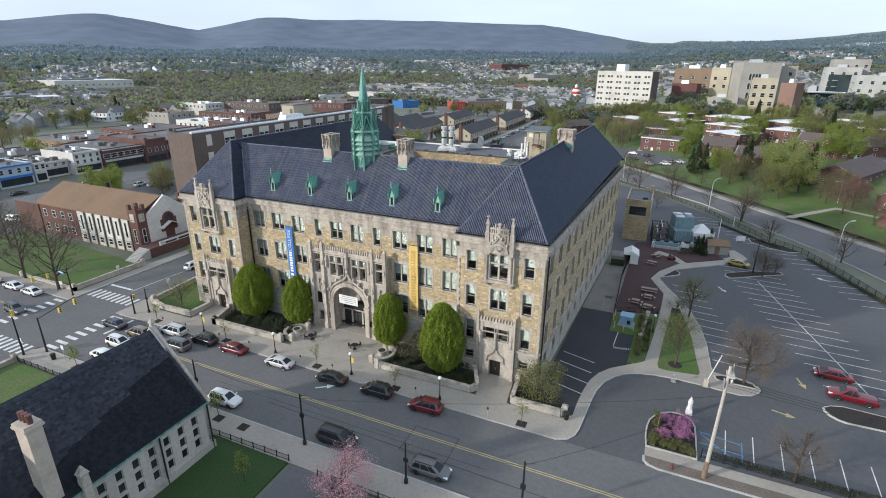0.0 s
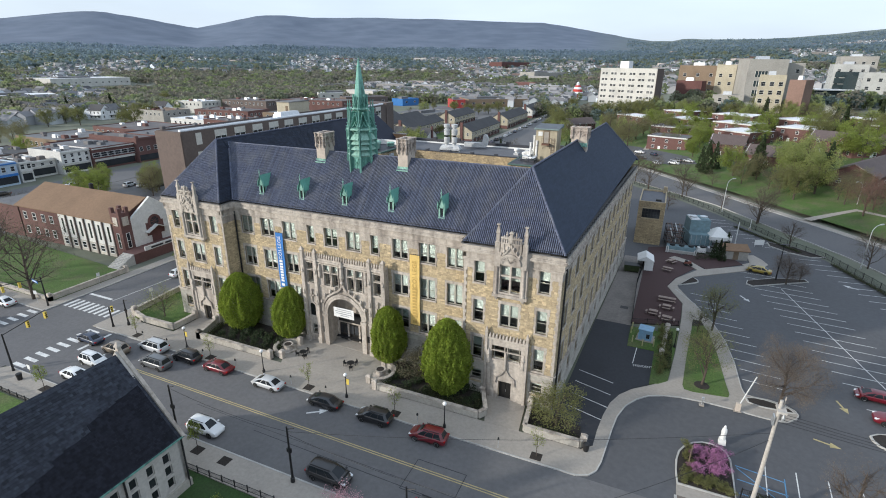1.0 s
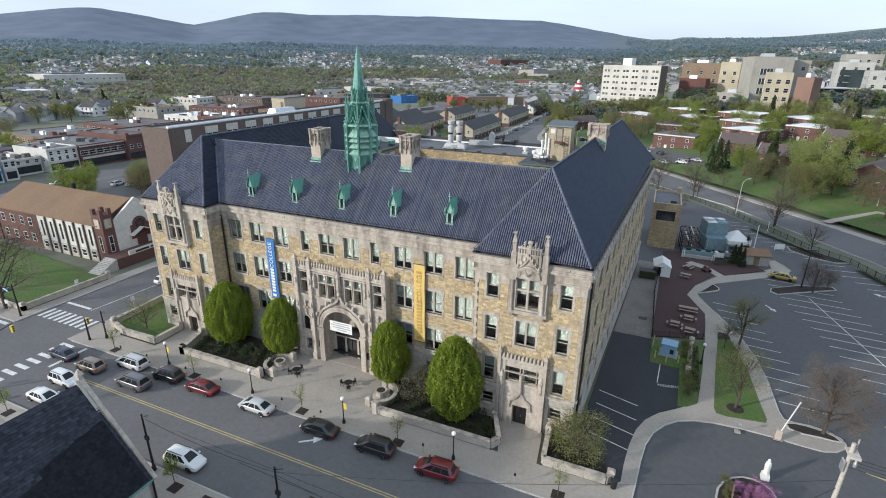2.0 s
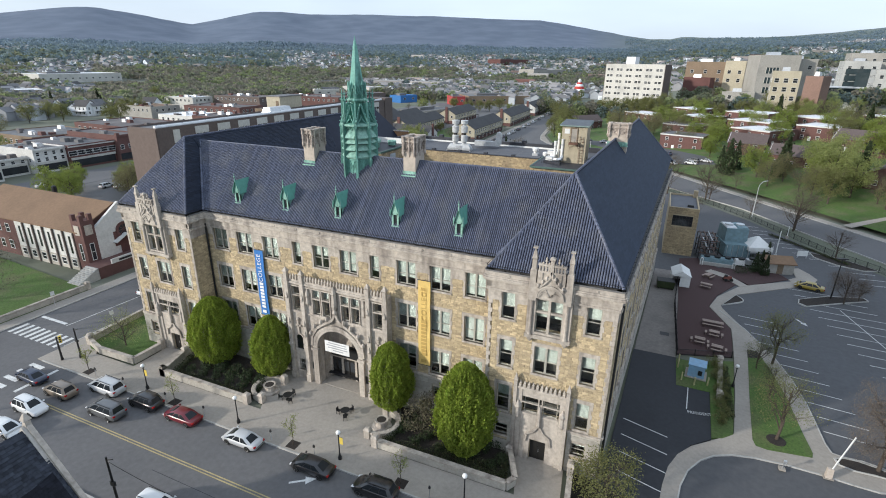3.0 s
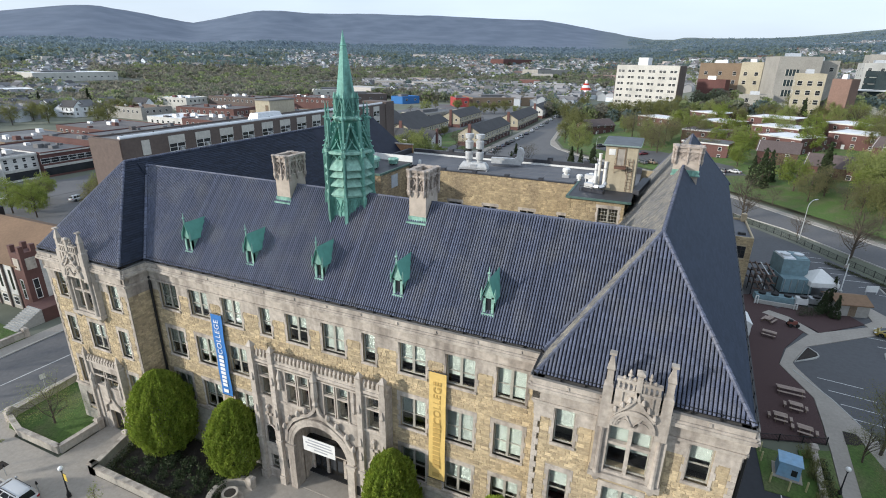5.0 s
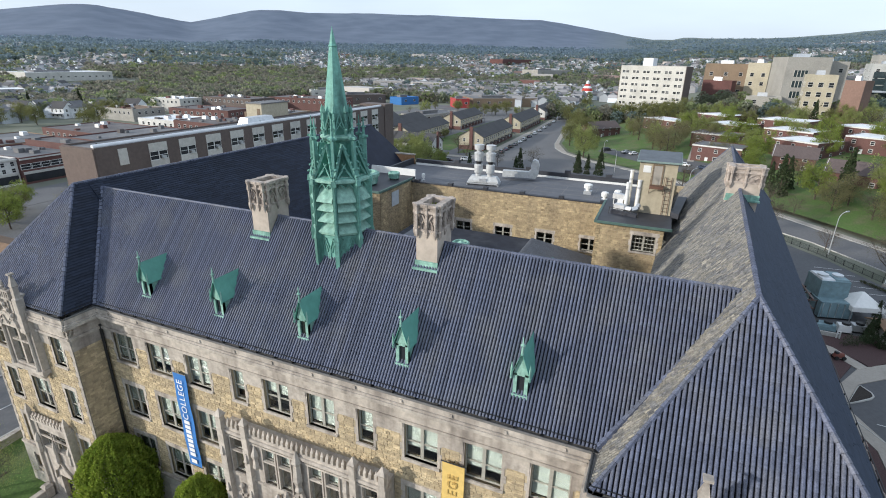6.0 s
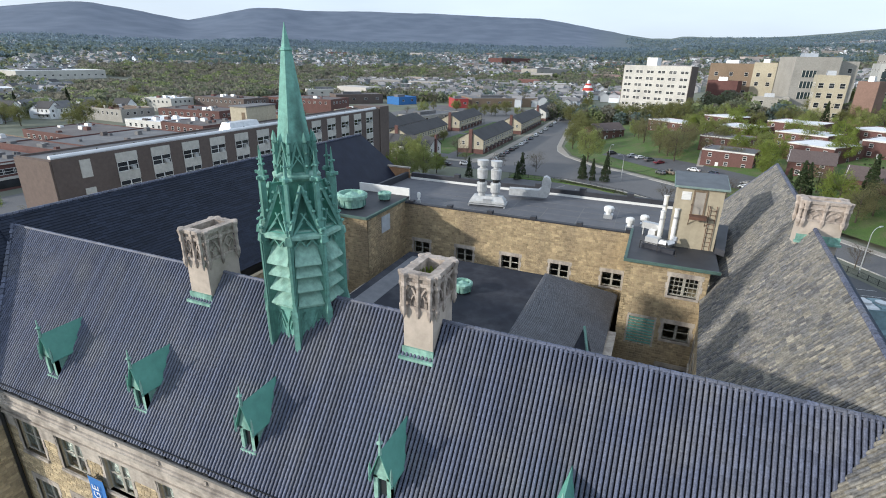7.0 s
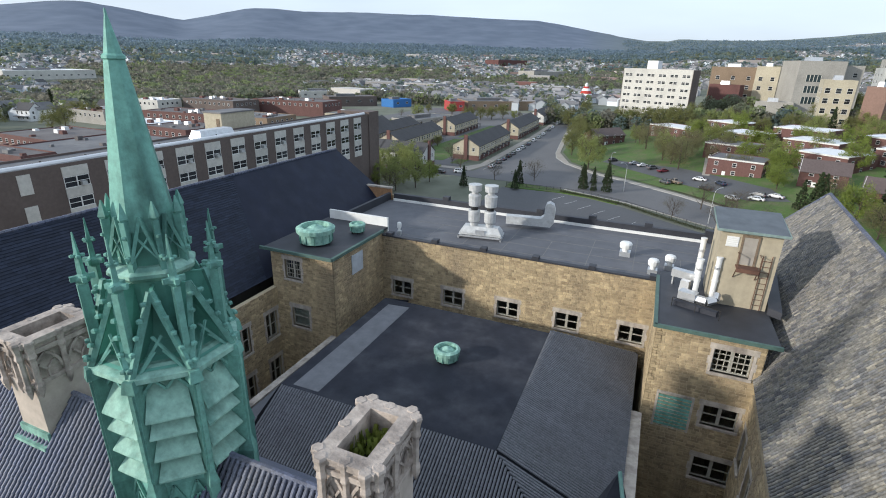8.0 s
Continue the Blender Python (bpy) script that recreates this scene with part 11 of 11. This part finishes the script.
yw = thing("yard_wall", "low pale concrete wall in front of the plant yard", "wall", (43.4, 68.3, 0))
part("wall", Shape().box(0, 6.4, -0.12, 0.12, 0, 0.7), M["kerb"], yw)
part("bent_pipe", Shape().tube((0.1, -0.3, 0), (0.1, -0.3, 1.5), 0.1).tube((0.1, -0.3, 1.5), (0.5, -0.3, 1.5), 0.1).tube((0.5, -0.3, 1.5), (0.5, -0.3, 0), 0.1), M["white"], yw)
part("bent_pipe", Shape().tube((6.0, -0.3, 0), (6.0, -0.3, 1.2), 0.1).tube((6.0, -0.3, 1.2), (6.4, -0.3, 1.2), 0.1).tube((6.4, -0.3, 1.2), (6.4, -0.3, 0), 0.1), M["white"], yw)
lp = thing("white_post", "white steel post on a round concrete foot", "post", (58.5, 79.1, ROAD))
part("shaft", Shape().ring(8, [(0.1, 0.9), (0.08, 6.2)], Matrix.Identity(4)), M["white"], lp)
part("foot", Shape().ring(12, [(0.32, 0), (0.32, 0.85), (0.26, 0.92)], Matrix.Identity(4)), M["kerb"], lp)
tn2 = thing("tent", "white canopy tent in the plant yard", "tent", (54.4, 78.0, 0), 15)
part("canopy", Shape().ring(4, [(3.4, 2.8), (0.4, 4.6)], Matrix.Identity(4), math.pi / 4).box(-2.4, 2.4, -2.4, 2.4, 2.0, 2.82), M["white"], tn2)
part("wall", Shape().box(-2.35, 2.35, 2.25, 2.35, 0, 2.0), M["white"], tn2)
for u in (-2.3, 2.3):
    part("leg", Shape().box(u - 0.05, u + 0.05, -2.35, -2.25, 0, 2.0), M["steel"], tn2)
shd = thing("tan_shed", "small tan shed with a brown flat-pitched roof", "shed", (55.4, 68.6, 0), 14)
gable(shd, 0, 5.0, 0, 4.6, 2.1, 2.9, "x", M["beige"], M["shingle_brown"], 0.3)
part("door", Shape().box(1.9, 3.0, -0.06, 0, 0, 1.9), M["wood"], shd)
hedge(49.6, 54.6, 65.6, 68.4, 1.9, "leaf_dark", "dark evergreen hedge beside the plant yard", 91)
for x, y in ((53.4, 68.6), (54.6, 70.2), (55.0, 67.2), (56.6, 76.5)):
    tree("conifer", x, y, "small dark conifer beside the plant yard", 0, 0.38, x * 30, "yard conifers", "conifer")
slab("flower_bed", [(51.6, 60.2), (59.0, 66.6), (57.0, 70.4), (49, 70.0), (46.2, 66.2), (48.6, 64.6)], 0.03, M["redmulch"], "reddish mulch bed beside the path", "flower bed")
slab("path", [(44.2, 64.4), (45.4, 65.9), (48.2, 64.4), (51.3, 59.9), (50.0, 58.7), (47.2, 62.6)], 0.035, M["concrete"], "narrow curving path past the plant yard", "path")
slab("path", [(60.2, 64.0), (62.6, 65.6), (64.2, 68.8), (63.4, 71.6), (62.0, 74.2), (60.6, 73.4), (60.6, 68.5), (59.0, 66.6)], 0.012, M["concrete"], "wide end of the path at the car park", "path")
ws = thing("notice_board", "white sign panel standing in the car park", "sign", (63.9, 81.7, ROAD), 20)
part("panel", Shape().box(-1.1, 1.1, -0.05, 0.05, 0.5, 1.7), M["white"], ws)
for u in (-1.0, 0.9):
    part("post", Shape().box(u, u + 0.1, -0.05, 0.05, 0, 0.5), M["steel"], ws)

# ---- trees round the blocks ----
for kind, pts, label, group in (
        ("olive", ((-12, 359.1, 1.05), (-3.2, 349.3, 1.05), (5.1, 338.8, 1.05), (12.9, 329.2, 1.05), (20.2, 321.2, 1.05), (25.5, 316.3, 1.05), (90.1, 336.2, 1), (125, 406.3, 1.1), (78.6, 130.1, 0.9), (41.3, 244.9, 0.8), (125.8, 215.7, 1.1), (134.2, 235.1, 1.1), (29.3, 338.4, 1), (128.6, 234.3, 1), (139.1, 457.2, 1), (-115.9, 356, 0.8), (-107.7, 357.2, 0.8), (-101.8, 365.8, 0.8), (-96.9, 378.3, 0.9), (-59.7, 395.1, 1), (-43.9, 353, 1), (-28.2, 289, 1.2), (-21.7, 265.9, 1.1), (-22.9, 241.9, 1), (-317.7, 163.9, 1), (-286.8, 180.2, 1.1), (-335.8, 165.8, 1), (-309.7, 209, 1), (-325.8, 148.8, 1), (-283, 171.2, 0.9), (-327.5, 213.3, 1), (-409.9, 303.4, 1.1), (-44, 440, 1)), "budding olive-green tree between the houses", "olive trees"),
        ("budding", ((8.4, 261.5, 1.2), (22.2, 217.7, 1.2), (16.1, 235.3, 1.1), (24.8, 235.5, 1.2), (27.7, 246.4, 1), (43.6, 210.9, 0.7), (39.3, 211.3, 0.7), (90.5, 125.8, 0.8), (95.2, 136.5, 0.8), (75.7, 136.4, 0.9), (66, 148, 0.85), (71, 153.5, 0.9), (62.5, 175, 0.8), (121.3, 194.7, 1), (14.9, 275.5, 1), (84.5, 144.8, 0.8), (-114, 60.6, 0.8), (-277.5, 97.4, 1.1), (-264.8, 97.3, 1), (-250.2, 80.2, 1.1), (-283.1, 111.5, 1), (-131.5, 52.2, 0.7), (-16.5, 240, 0.9), (-14, 253, 0.85), (-112.2, 58, 0.9), (-108.7, 54, 0.8), (-120, 62, 0.7)), "brown budding tree among the houses", "budding trees"),
        ("lime", ((45, 226, 0.9), (78, 216, 1.0), (102, 243, 1.0), (70, 263, 0.9), (48, 287, 0.9), (107, 226, 0.9), (32, 274.3, 1), (51.7, 303.5, 1), (54, 207.5, 1.1), (49.6, 255.4, 0.9), (84.8, 247.7, 1.1), (110.7, 214.1, 1.1), (108.2, 183.5, 1.2), (102.5, 188.5, 1.1), (79, 146.9, 1.1), (64.1, 158.8, 1), (51.1, 190.7, 0.8), (55.5, 255.2, 0.9), (119.8, 215, 0.9), (-59.1, 160, 0.7), (-89.1, 167.8, 0.7), (-71.7, 145.4, 0.8), (-205.4, 69.4, 0.7), (-119, 61.2, 0.8), (-129.6, 44.4, 0.85), (-120.5, 45.0, 0.8), (-219, 78, 0.9), (-130, 50, 0.75), (-136, 56, 0.7), (-87, 169, 0.8)), "leafy lime-green spring tree", "lime-green trees"),
        ("pale", ((73, 241, 0.9), (100, 276, 1.0), (46, 316, 0.9), (34.1, 257.1, 0.9), (125.9, 247.9, 1), (81.4, 141.9, 1.3), (85.1, 136.4, 1.2), (114.1, 302.3, 0.9), (52.3, 223.1, 0.9), (85, 153.9, 1.3), (81.7, 158.7, 1.1), (-63.8, 143.4, 0.85), (-59.8, 150.1, 0.9), (-82.3, 169.1, 0.8), (-72.9, 170.7, 0.8), (-75.7, 175, 0.95), (-69.2, 167, 0.85), (-72, 155, 0.8), (-11.4, 211, 1.2), (-142, 325, 1)), "pale yellow-green spring tree", "pale trees"),
        ("white", ((62.5, 330.6, 1), (80.2, 322, 1), (84.9, 332.3, 0.9), (120, 311.9, 1), (118.9, 290, 1), (83.8, 342.5, 0.8)), "white blossoming tree near the flats", "white blossom trees"),
        ("conifer", ((91.6, 311, 1.1), (112.2, 232.3, 1.3), (112.7, 249.9, 1.1), (139.3, 283.7, 1.2), (55.3, 162.7, 1.15), (58.4, 169.7, 0.95), (72.9, 167.4, 1.2), (70.3, 158.7, 1), (89.6, 147.9, 1.25), (53.7, 170, 0.8), (-46, 159.3, 0.65), (-29.2, 163.7, 0.6), (-8, 175.2, 0.75), (-4.5, 174.3, 0.5), (-0.4, 174.7, 0.75), (-402.3, 208.5, 1.2), (-396.7, 240.7, 1.3), (-423.1, 181.3, 1.1), (-421.9, 214.7, 1), (-370.8, 225.8, 1), (-9.6, 183.7, 0.65), (-5.9, 185.7, 0.55), (-1.3, 188.3, 0.75), (-30, 172.7, 0.75)), "dark conifer standing on the lawn", "conifers"),
        ("bare_big", ((-117, 59, 0.6), (-121, 66, 0.55), (31.4, 144.2, 0.85), (36.4, 131, 0.9), (47.2, 127.1, 1.0), (43.2, 108.4, 0.48), (65.9, 102.8, 0.95), (89.9, 130.4, 0.72), (73.3, 141.1, 0.64), (97.3, 106.1, 0.64), (56.9, 145.1, 0.48), (-80, 150.7, 0.72), (-57.2, 185.6, 0.56), (-62.6, 137.4, 0.64), (-65.8, 153.3, 0.56), (-39.7, 174.7, 0.56), (-61.4, -7.4, 1.25), (-73.4, -6.8, 1.2), (-83.3, -7.3, 1.2), (-95.6, 2.3, 1), (48.5, 129.4, 0.68), (66.4, 104, 0.76), (83.6, 75.4, 0.72), (92.5, 78, 0.64), (58, 115, 0.48), (28.2, 166, 0.72), (37.1, 164, 0.64), (-26.2, 179.8, 0.64), (-64.4, 194.7, 0.72), (20, 150.5, 0.56), (-116, 20, 0.72)), "bare spring tree with fine twigs", "bare trees")):
    for k, (x, y, s) in enumerate(pts):
        tree(kind, x, y, label, 0.0, s, (k * 77) % 360, group)
BUILT = [(31.3, 210, 18), (31.4, 238, 18), (38, 266, 18), (35.5, 300, 18), (61.5, 278, 20), (60.4, 247, 18), (60, 222, 18), (88, 257.5, 18), (85.6, 227.5, 18), (8, 303, 26), (118, 262, 18), (122, 232, 18), (57.2, 195, 13), (69, 176, 14), (94, 203, 14), (-16, 272, 18)]


def free_spot(x, y):
    """Clear of the brick houses, whose corner and length are given."""
    return all(math.hypot(x - a - 0.42 * c, y - b - 0.12 * c) > c * 0.72 for a, b, c in BUILT)


rw = random.Random(15)
made_ = 0
while made_ < 46:
    x, y = rw.uniform(-18, 128), rw.uniform(198, 322)
    if (x - 22) * 0.81 + (y - 181) * 0.585 < 14 or not free_spot(x, y) or (-8 < x < 54 and 177 < y < 238 and (x + 8) * 1.05 + (y - 238) < 14):
        continue
    kind = rw.choice(("olive", "budding", "budding", "pale", "bare_big", "olive"))
    lab = {"olive": ("budding olive-green tree between the houses", "olive trees"), "budding": ("brown budding tree among the houses", "budding trees"), "pale": ("pale yellow-green spring tree", "pale trees"), "bare_big": ("bare spring tree with fine twigs", "bare trees")}[kind]
    tree(kind, x, y, lab[0], 0.0, rw.uniform(0.65, 1.0), rw.uniform(0, 360), lab[1])
    made_ += 1
for k in range(30):
    x, y = rw.choice((-64, -86, -107, -122, -140, -150, -165)) + rw.uniform(-2.5, 2.5), rw.uniform(192, 400)
    kind = rw.choice(("olive", "budding", "pale", "bare_big"))
    tree(kind, x, y, "small budding tree among the town houses", 0.0, rw.uniform(0.45, 0.75), rw.uniform(0, 360), "town house trees")
for x, y, s in ((92.5, 115.5, 1.0), (96.0, 121.0, 0.9)):
    tree("maple", x, y, "spreading maple with reddish brown buds", 0.0, s, x * 9, "budding maples")
tree("lime", -52.0, 16.5, "small leafy tree beside the side street", 0.0, 0.35, 0, "lime-green trees")

for k, (x, y, rz, kind, color) in enumerate(((-47.4, 196, 85, "sedan", "silver"), (-47.6, 206, 88, "suv", "grey"), (-47.7, 214, 88, "sedan", "navy"), (-47.8, 222, 88, "suv", "black"), (-47.9, 230, 88, "sedan", "grey"), (-48, 240, 88, "sedan", "white"), (-48.2, 249, 88, "suv", "silver"),
        (-48.6, 262, 88, "sedan", "navy"), (-49, 276, 88, "suv", "white"), (-49.4, 290, 88, "sedan", "silver"), (-50, 305, 88, "suv", "white"), (-51, 325, 88, "sedan", "grey"), (-52, 343, 88, "sedan", "white"), (-53, 362, 88, "suv", "silver"),
        (-55.3, 180, 10, "suv", "white"), (-62, 176, 175, "sedan", "black"), (-70, 176.5, 175, "suv", "navy"), (-78, 181, 5, "sedan", "white"), (-88, 181, 5, "suv", "grey"))):
    car(kind, color, x, y, rz, label=f"{color} car parked in the street of town houses")
for k, (x, y, rz, kind, color) in enumerate(((17.8, 196.7, 130, "suv", "grey"), (21.1, 197, 130, "pickup", "tan"), (29.1, 200.4, 160, "sedan", "white"), (35.4, 194.6, 120, "suv", "navy"), (37.5, 178.5, 130, "sedan", "silver"), (44, 177.8, 160, "sedan", "white"), (-3.6, 232.6, 40, "suv", "black"), (5.4, 227.4, 40, "sedan", "silver"),
        (8.8, 223.5, 40, "sedan", "white"), (12.8, 218.4, 40, "suv", "grey"), (16.8, 213.5, 40, "sedan", "red"), (44.9, 181.6, 150, "suv", "grey"), (30.4, 189.1, 130, "sedan", "black"), (49.6, 180.6, 150, "sedan", "silver"))):
    car(kind, color, x, y, rz, estate_rise(x, y) + 0.1, f"{color} vehicle in the car park among the flats")
for k, (x, y, rz, kind, color) in enumerate(((-122, 28, 20, "sedan", "white"), (-120, 16, 10, "van", "white"), (-128, 60, 100, "suv", "silver"), (-124, 62, 100, "sedan", "white"), (-119, 64, 100, "sedan", "grey"), (-113, 66, 100, "suv", "white"), (-146, 52, 88, "sedan", "white"), (-152, 34, -92, "sedan", "black"),
        (-107, 70, 100, "sedan", "silver"), (-116, 78, 100, "sedan", "navy"), (-110, 80, 100, "suv", "white"), (114.3, 162.2, 50, "sedan", "silver"))):
    car(kind, color, x, y, rz, label=f"{color} vehicle in the lot beside the shopping street")
drape("road", [(110.6, 120.3), (117, 118.2), (126.4, 204.9), (119.2, 207)], 0.1, M["asphalt"], "narrow estate road between brick houses", "road")


# ---- the far town: houses and trees by the thousand ----
def far_field():
    r = random.Random(77)
    walls, roofs, flat = Shape(), Shape(), Shape()
    crowns = {k: Shape() for k in ("far_olive", "far_lime", "far_brown", "far_dark", "far_blue_haze", "far_haze")}

    def clear(x, y):
        if -340 < x < 260 and -90 < y < 450:
            return False
        if 40 < x < 310 and 440 < y < 640:
            return False
        if -760 < x < -600 and 380 < y < 520 or -600 < x < -535 and 215 < y < 300:
            return False
        if -180 < x - 120 < 120 and 440 < y < 560:
            return False
        return True

    def house(x, y, z, s):
        a = r.uniform(0, math.pi)
        L, D, h = r.uniform(8, 13) * s, r.uniform(7, 9) * s, r.uniform(5, 7.5) * s
        m_ = Matrix.Translation((x, y, z)) @ Matrix.Rotation(r.choice((0.1, 0.1 + math.pi / 2)) + r.uniform(-0.2, 0.2), 4, "Z")
        walls.add([(-L / 2, -D / 2, -3), (L / 2, -D / 2, -3), (L / 2, D / 2, -3), (-L / 2, D / 2, -3), (-L / 2, -D / 2, h), (L / 2, -D / 2, h), (L / 2, D / 2, h), (-L / 2, D / 2, h), (-L / 2, 0, h + 2.6 * s), (L / 2, 0, h + 2.6 * s)],
                  [(0, 1, 5, 4), (1, 2, 6, 9, 5), (2, 3, 7, 6), (3, 0, 4, 8, 7)], m_)
        roofs.add([(-L / 2 - 0.4, -D / 2 - 0.5, h - 0.3), (L / 2 + 0.4, -D / 2 - 0.5, h - 0.3), (L / 2 + 0.4, 0, h + 2.8 * s), (-L / 2 - 0.4, 0, h + 2.8 * s), (L / 2 + 0.4, D / 2 + 0.5, h - 0.3), (-L / 2 - 0.4, D / 2 + 0.5, h - 0.3)],
                  [(0, 1, 2, 3), (3, 2, 4, 5)], m_)

    def leafy(kind, x, y, z, w, h, n, size):
        """An open crown of loose sprays of leaves."""
        sh = crowns[kind]
        for k in range(n):
            a, b, q = r.uniform(0, 6.283), r.uniform(-0.9, 1), r.uniform(0.35, 1.0)
            c = Vector((x + math.cos(a) * math.sqrt(1 - min(1, b * b)) * q * w / 2, y + math.sin(a) * math.sqrt(1 - min(1, b * b)) * q * w / 2, z + h * 0.55 + b * h * 0.45))
            u = rand_dir(r)
            p = u.cross(rand_dir(r)).normalized() * size * r.uniform(0.35, 0.75)
            u = u * size * r.uniform(0.35, 0.75)
            sh.add([c - u, c + p, c + u, c - p], [(0, 1, 2, 3)])

    n_h = n_t = 0
    while n_t < 15000:
        az = math.radians(r.uniform(-70, 24))
        rr = 380 + 2400 * r.random() ** 1.05
        x, y = EYE0[0] + rr * math.sin(az), EYE0[1] + rr * math.cos(az)
        if not clear(x, y):
            continue
        z = terrain(x, y)
        deg = math.degrees(az)
        dens = noise.noise((x * 0.004, y * 0.004, 2.0)) + 0.5 * noise.noise((x * 0.0013, y * 0.0013, 7.0))
        wood = (-56 < deg < -34 and 440 < rr < 1200) or (deg <= -56 and 470 < rr < 590) or (-34 <= deg < -22 and 900 < rr < 1200) or dens > 0.22 or (deg > -8 and rr > 950 and dens > -0.25) or rr > 2100
        if wood:
            kind = r.choice(("far_olive", "far_brown", "far_brown", "far_olive", "far_brown", "far_lime")) if rr < 1250 else r.choice(("far_olive", "far_dark", "far_dark", "far_blue_haze") if rr < 1700 else ("far_dark", "far_blue_haze", "far_blue_haze") if rr < 2050 else ("far_blue_haze", "far_haze"))
            s = r.uniform(9, 14) * (1 + max(0, rr - 1000) / 2200)
            leafy(kind, x, y, z, s * 1.5, s * 0.75, 80 if rr < 800 else 50 if rr < 1300 else 20, 2.6 if rr < 800 else 3.4 if rr < 1300 else 6.0)
            n_t += 1
        elif r.random() < (0.58 if rr < 1000 else 0.62 if dens < 0.05 and rr < 2000 else 0.2) and n_h < 6500:
            house(x, y, z, 1.0)
            n_h += 1
        else:
            s = r.uniform(6.5, 11.5) * (1 + max(0, rr - 1000) / 2200)
            kind = r.choice(("far_olive", "far_dark", "far_dark", "far_brown", "far_olive", "far_lime")) if rr < 1250 else r.choice(("far_olive", "far_dark", "far_dark", "far_blue_haze") if rr < 1700 else ("far_dark", "far_blue_haze", "far_blue_haze"))
            leafy(kind, x, y, z, s, s * 1.05, 60 if rr < 900 else 24 if rr < 1500 else 12, 1.9 if rr < 900 else 3.2 if rr < 1500 else 5.0)
            n_t += 1
    for k in range(6500):                        # woods and houses up the slope in the north-east
        az = math.radians(24 - 36 * r.random() ** 1.25)
        rr = r.uniform(2200, 3950)
        x, y = EYE0[0] + rr * math.sin(az), EYE0[1] + rr * math.cos(az)
        if r.random() > (math.degrees(az) + 12) / 9 or math.degrees(az) < -5 and rr > 3000:
            continue
        if rr < 3200 and noise.noise((x * 0.003, y * 0.003, 9.0)) > 0.3 and r.random() < 0.5:
            house(x, y, terrain(x, y), 1.3)
        else:
            s = r.uniform(9, 17)
            leafy(r.choice(("far_dark", "far_blue_haze", "far_haze", "far_haze")), x, y, terrain(x, y), s * 1.9, s * 0.7, 9, 4.5)
    for x0, y0, x1, y1, n in ((-40, 350, 38, 334, 42), (38, 340, 84, 312, 26), (40, 398, 66, 390, 12), (104, 330, 190, 420, 46), (-60, 372, -20, 362, 16)):
        for k in range(n):
            t = (k + r.random()) / n
            x, y = x0 + (x1 - x0) * t, y0 + (y1 - y0) * t + r.uniform(-7, 7)
            s = r.uniform(7, 12)
            leafy(r.choice(("far_olive", "far_lime", "far_brown", "far_olive", "far_dark")), x, y, terrain(x, y), s, s * 1.1, 150, 1.5)
    # larger flat roofs among the houses
    for k in range(170):
        az = math.radians(r.uniform(-60, 12))
        rr = r.uniform(600, 1900)
        x, y = EYE0[0] + rr * math.sin(az), EYE0[1] + rr * math.cos(az)
        if not clear(x, y) or (math.degrees(az) < -33 and rr < 1150):
            continue
        z = terrain(x, y)
        L, D, h = r.uniform(20, 55), r.uniform(14, 26), r.uniform(6, 11)
        flat.box(-L / 2, L / 2, -D / 2, D / 2, -4, h, Matrix.Translation((x, y, z)) @ Matrix.Rotation(r.uniform(-0.3, 0.5), 4, "Z"))
    M["far_wall"] = material("far_house_walls", (0.56, 0.60, 0.64), 0.9, piece=0.4, piece_color=(0.22, 0.19, 0.18), spread=0.05, scale=0.1)
    M["far_roof"] = material("far_house_roofs", (0.13, 0.13, 0.135), 0.9, piece=0.5, piece_color=(0.27, 0.26, 0.26), spread=0.05, scale=0.1)
    M["far_flat"] = material("far_flat_buildings", (0.36, 0.34, 0.32), 0.9, piece=0.5, piece_color=(0.16, 0.08, 0.07), spread=0.05, scale=0.1)
    # paler, bluer leaves with distance: haze put into the base colour
    for k, c, t in (("far_olive", (0.20, 0.225, 0.145), (0.21, 0.22, 0.15)), ("far_lime", (0.235, 0.275, 0.135), None), ("far_brown", (0.225, 0.215, 0.175), (0.23, 0.22, 0.17)), ("far_dark", (0.165, 0.215, 0.200), None), ("far_blue_haze", (0.185, 0.245, 0.275), None), ("far_haze", (0.200, 0.265, 0.320), None)):
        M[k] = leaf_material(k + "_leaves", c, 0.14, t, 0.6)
    solid("far_house_walls", walls, M["far_wall"], "thousands of far small houses", "houses", kind="stuff")
    solid("far_house_roofs", roofs, M["far_roof"], "roofs of the far small houses", "roofs", kind="stuff")
    solid("far_flat_buildings", flat, M["far_flat"], "larger flat-roofed buildings in the far town", "buildings", kind="stuff")
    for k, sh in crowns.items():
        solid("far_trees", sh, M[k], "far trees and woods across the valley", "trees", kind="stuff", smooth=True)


far_field()
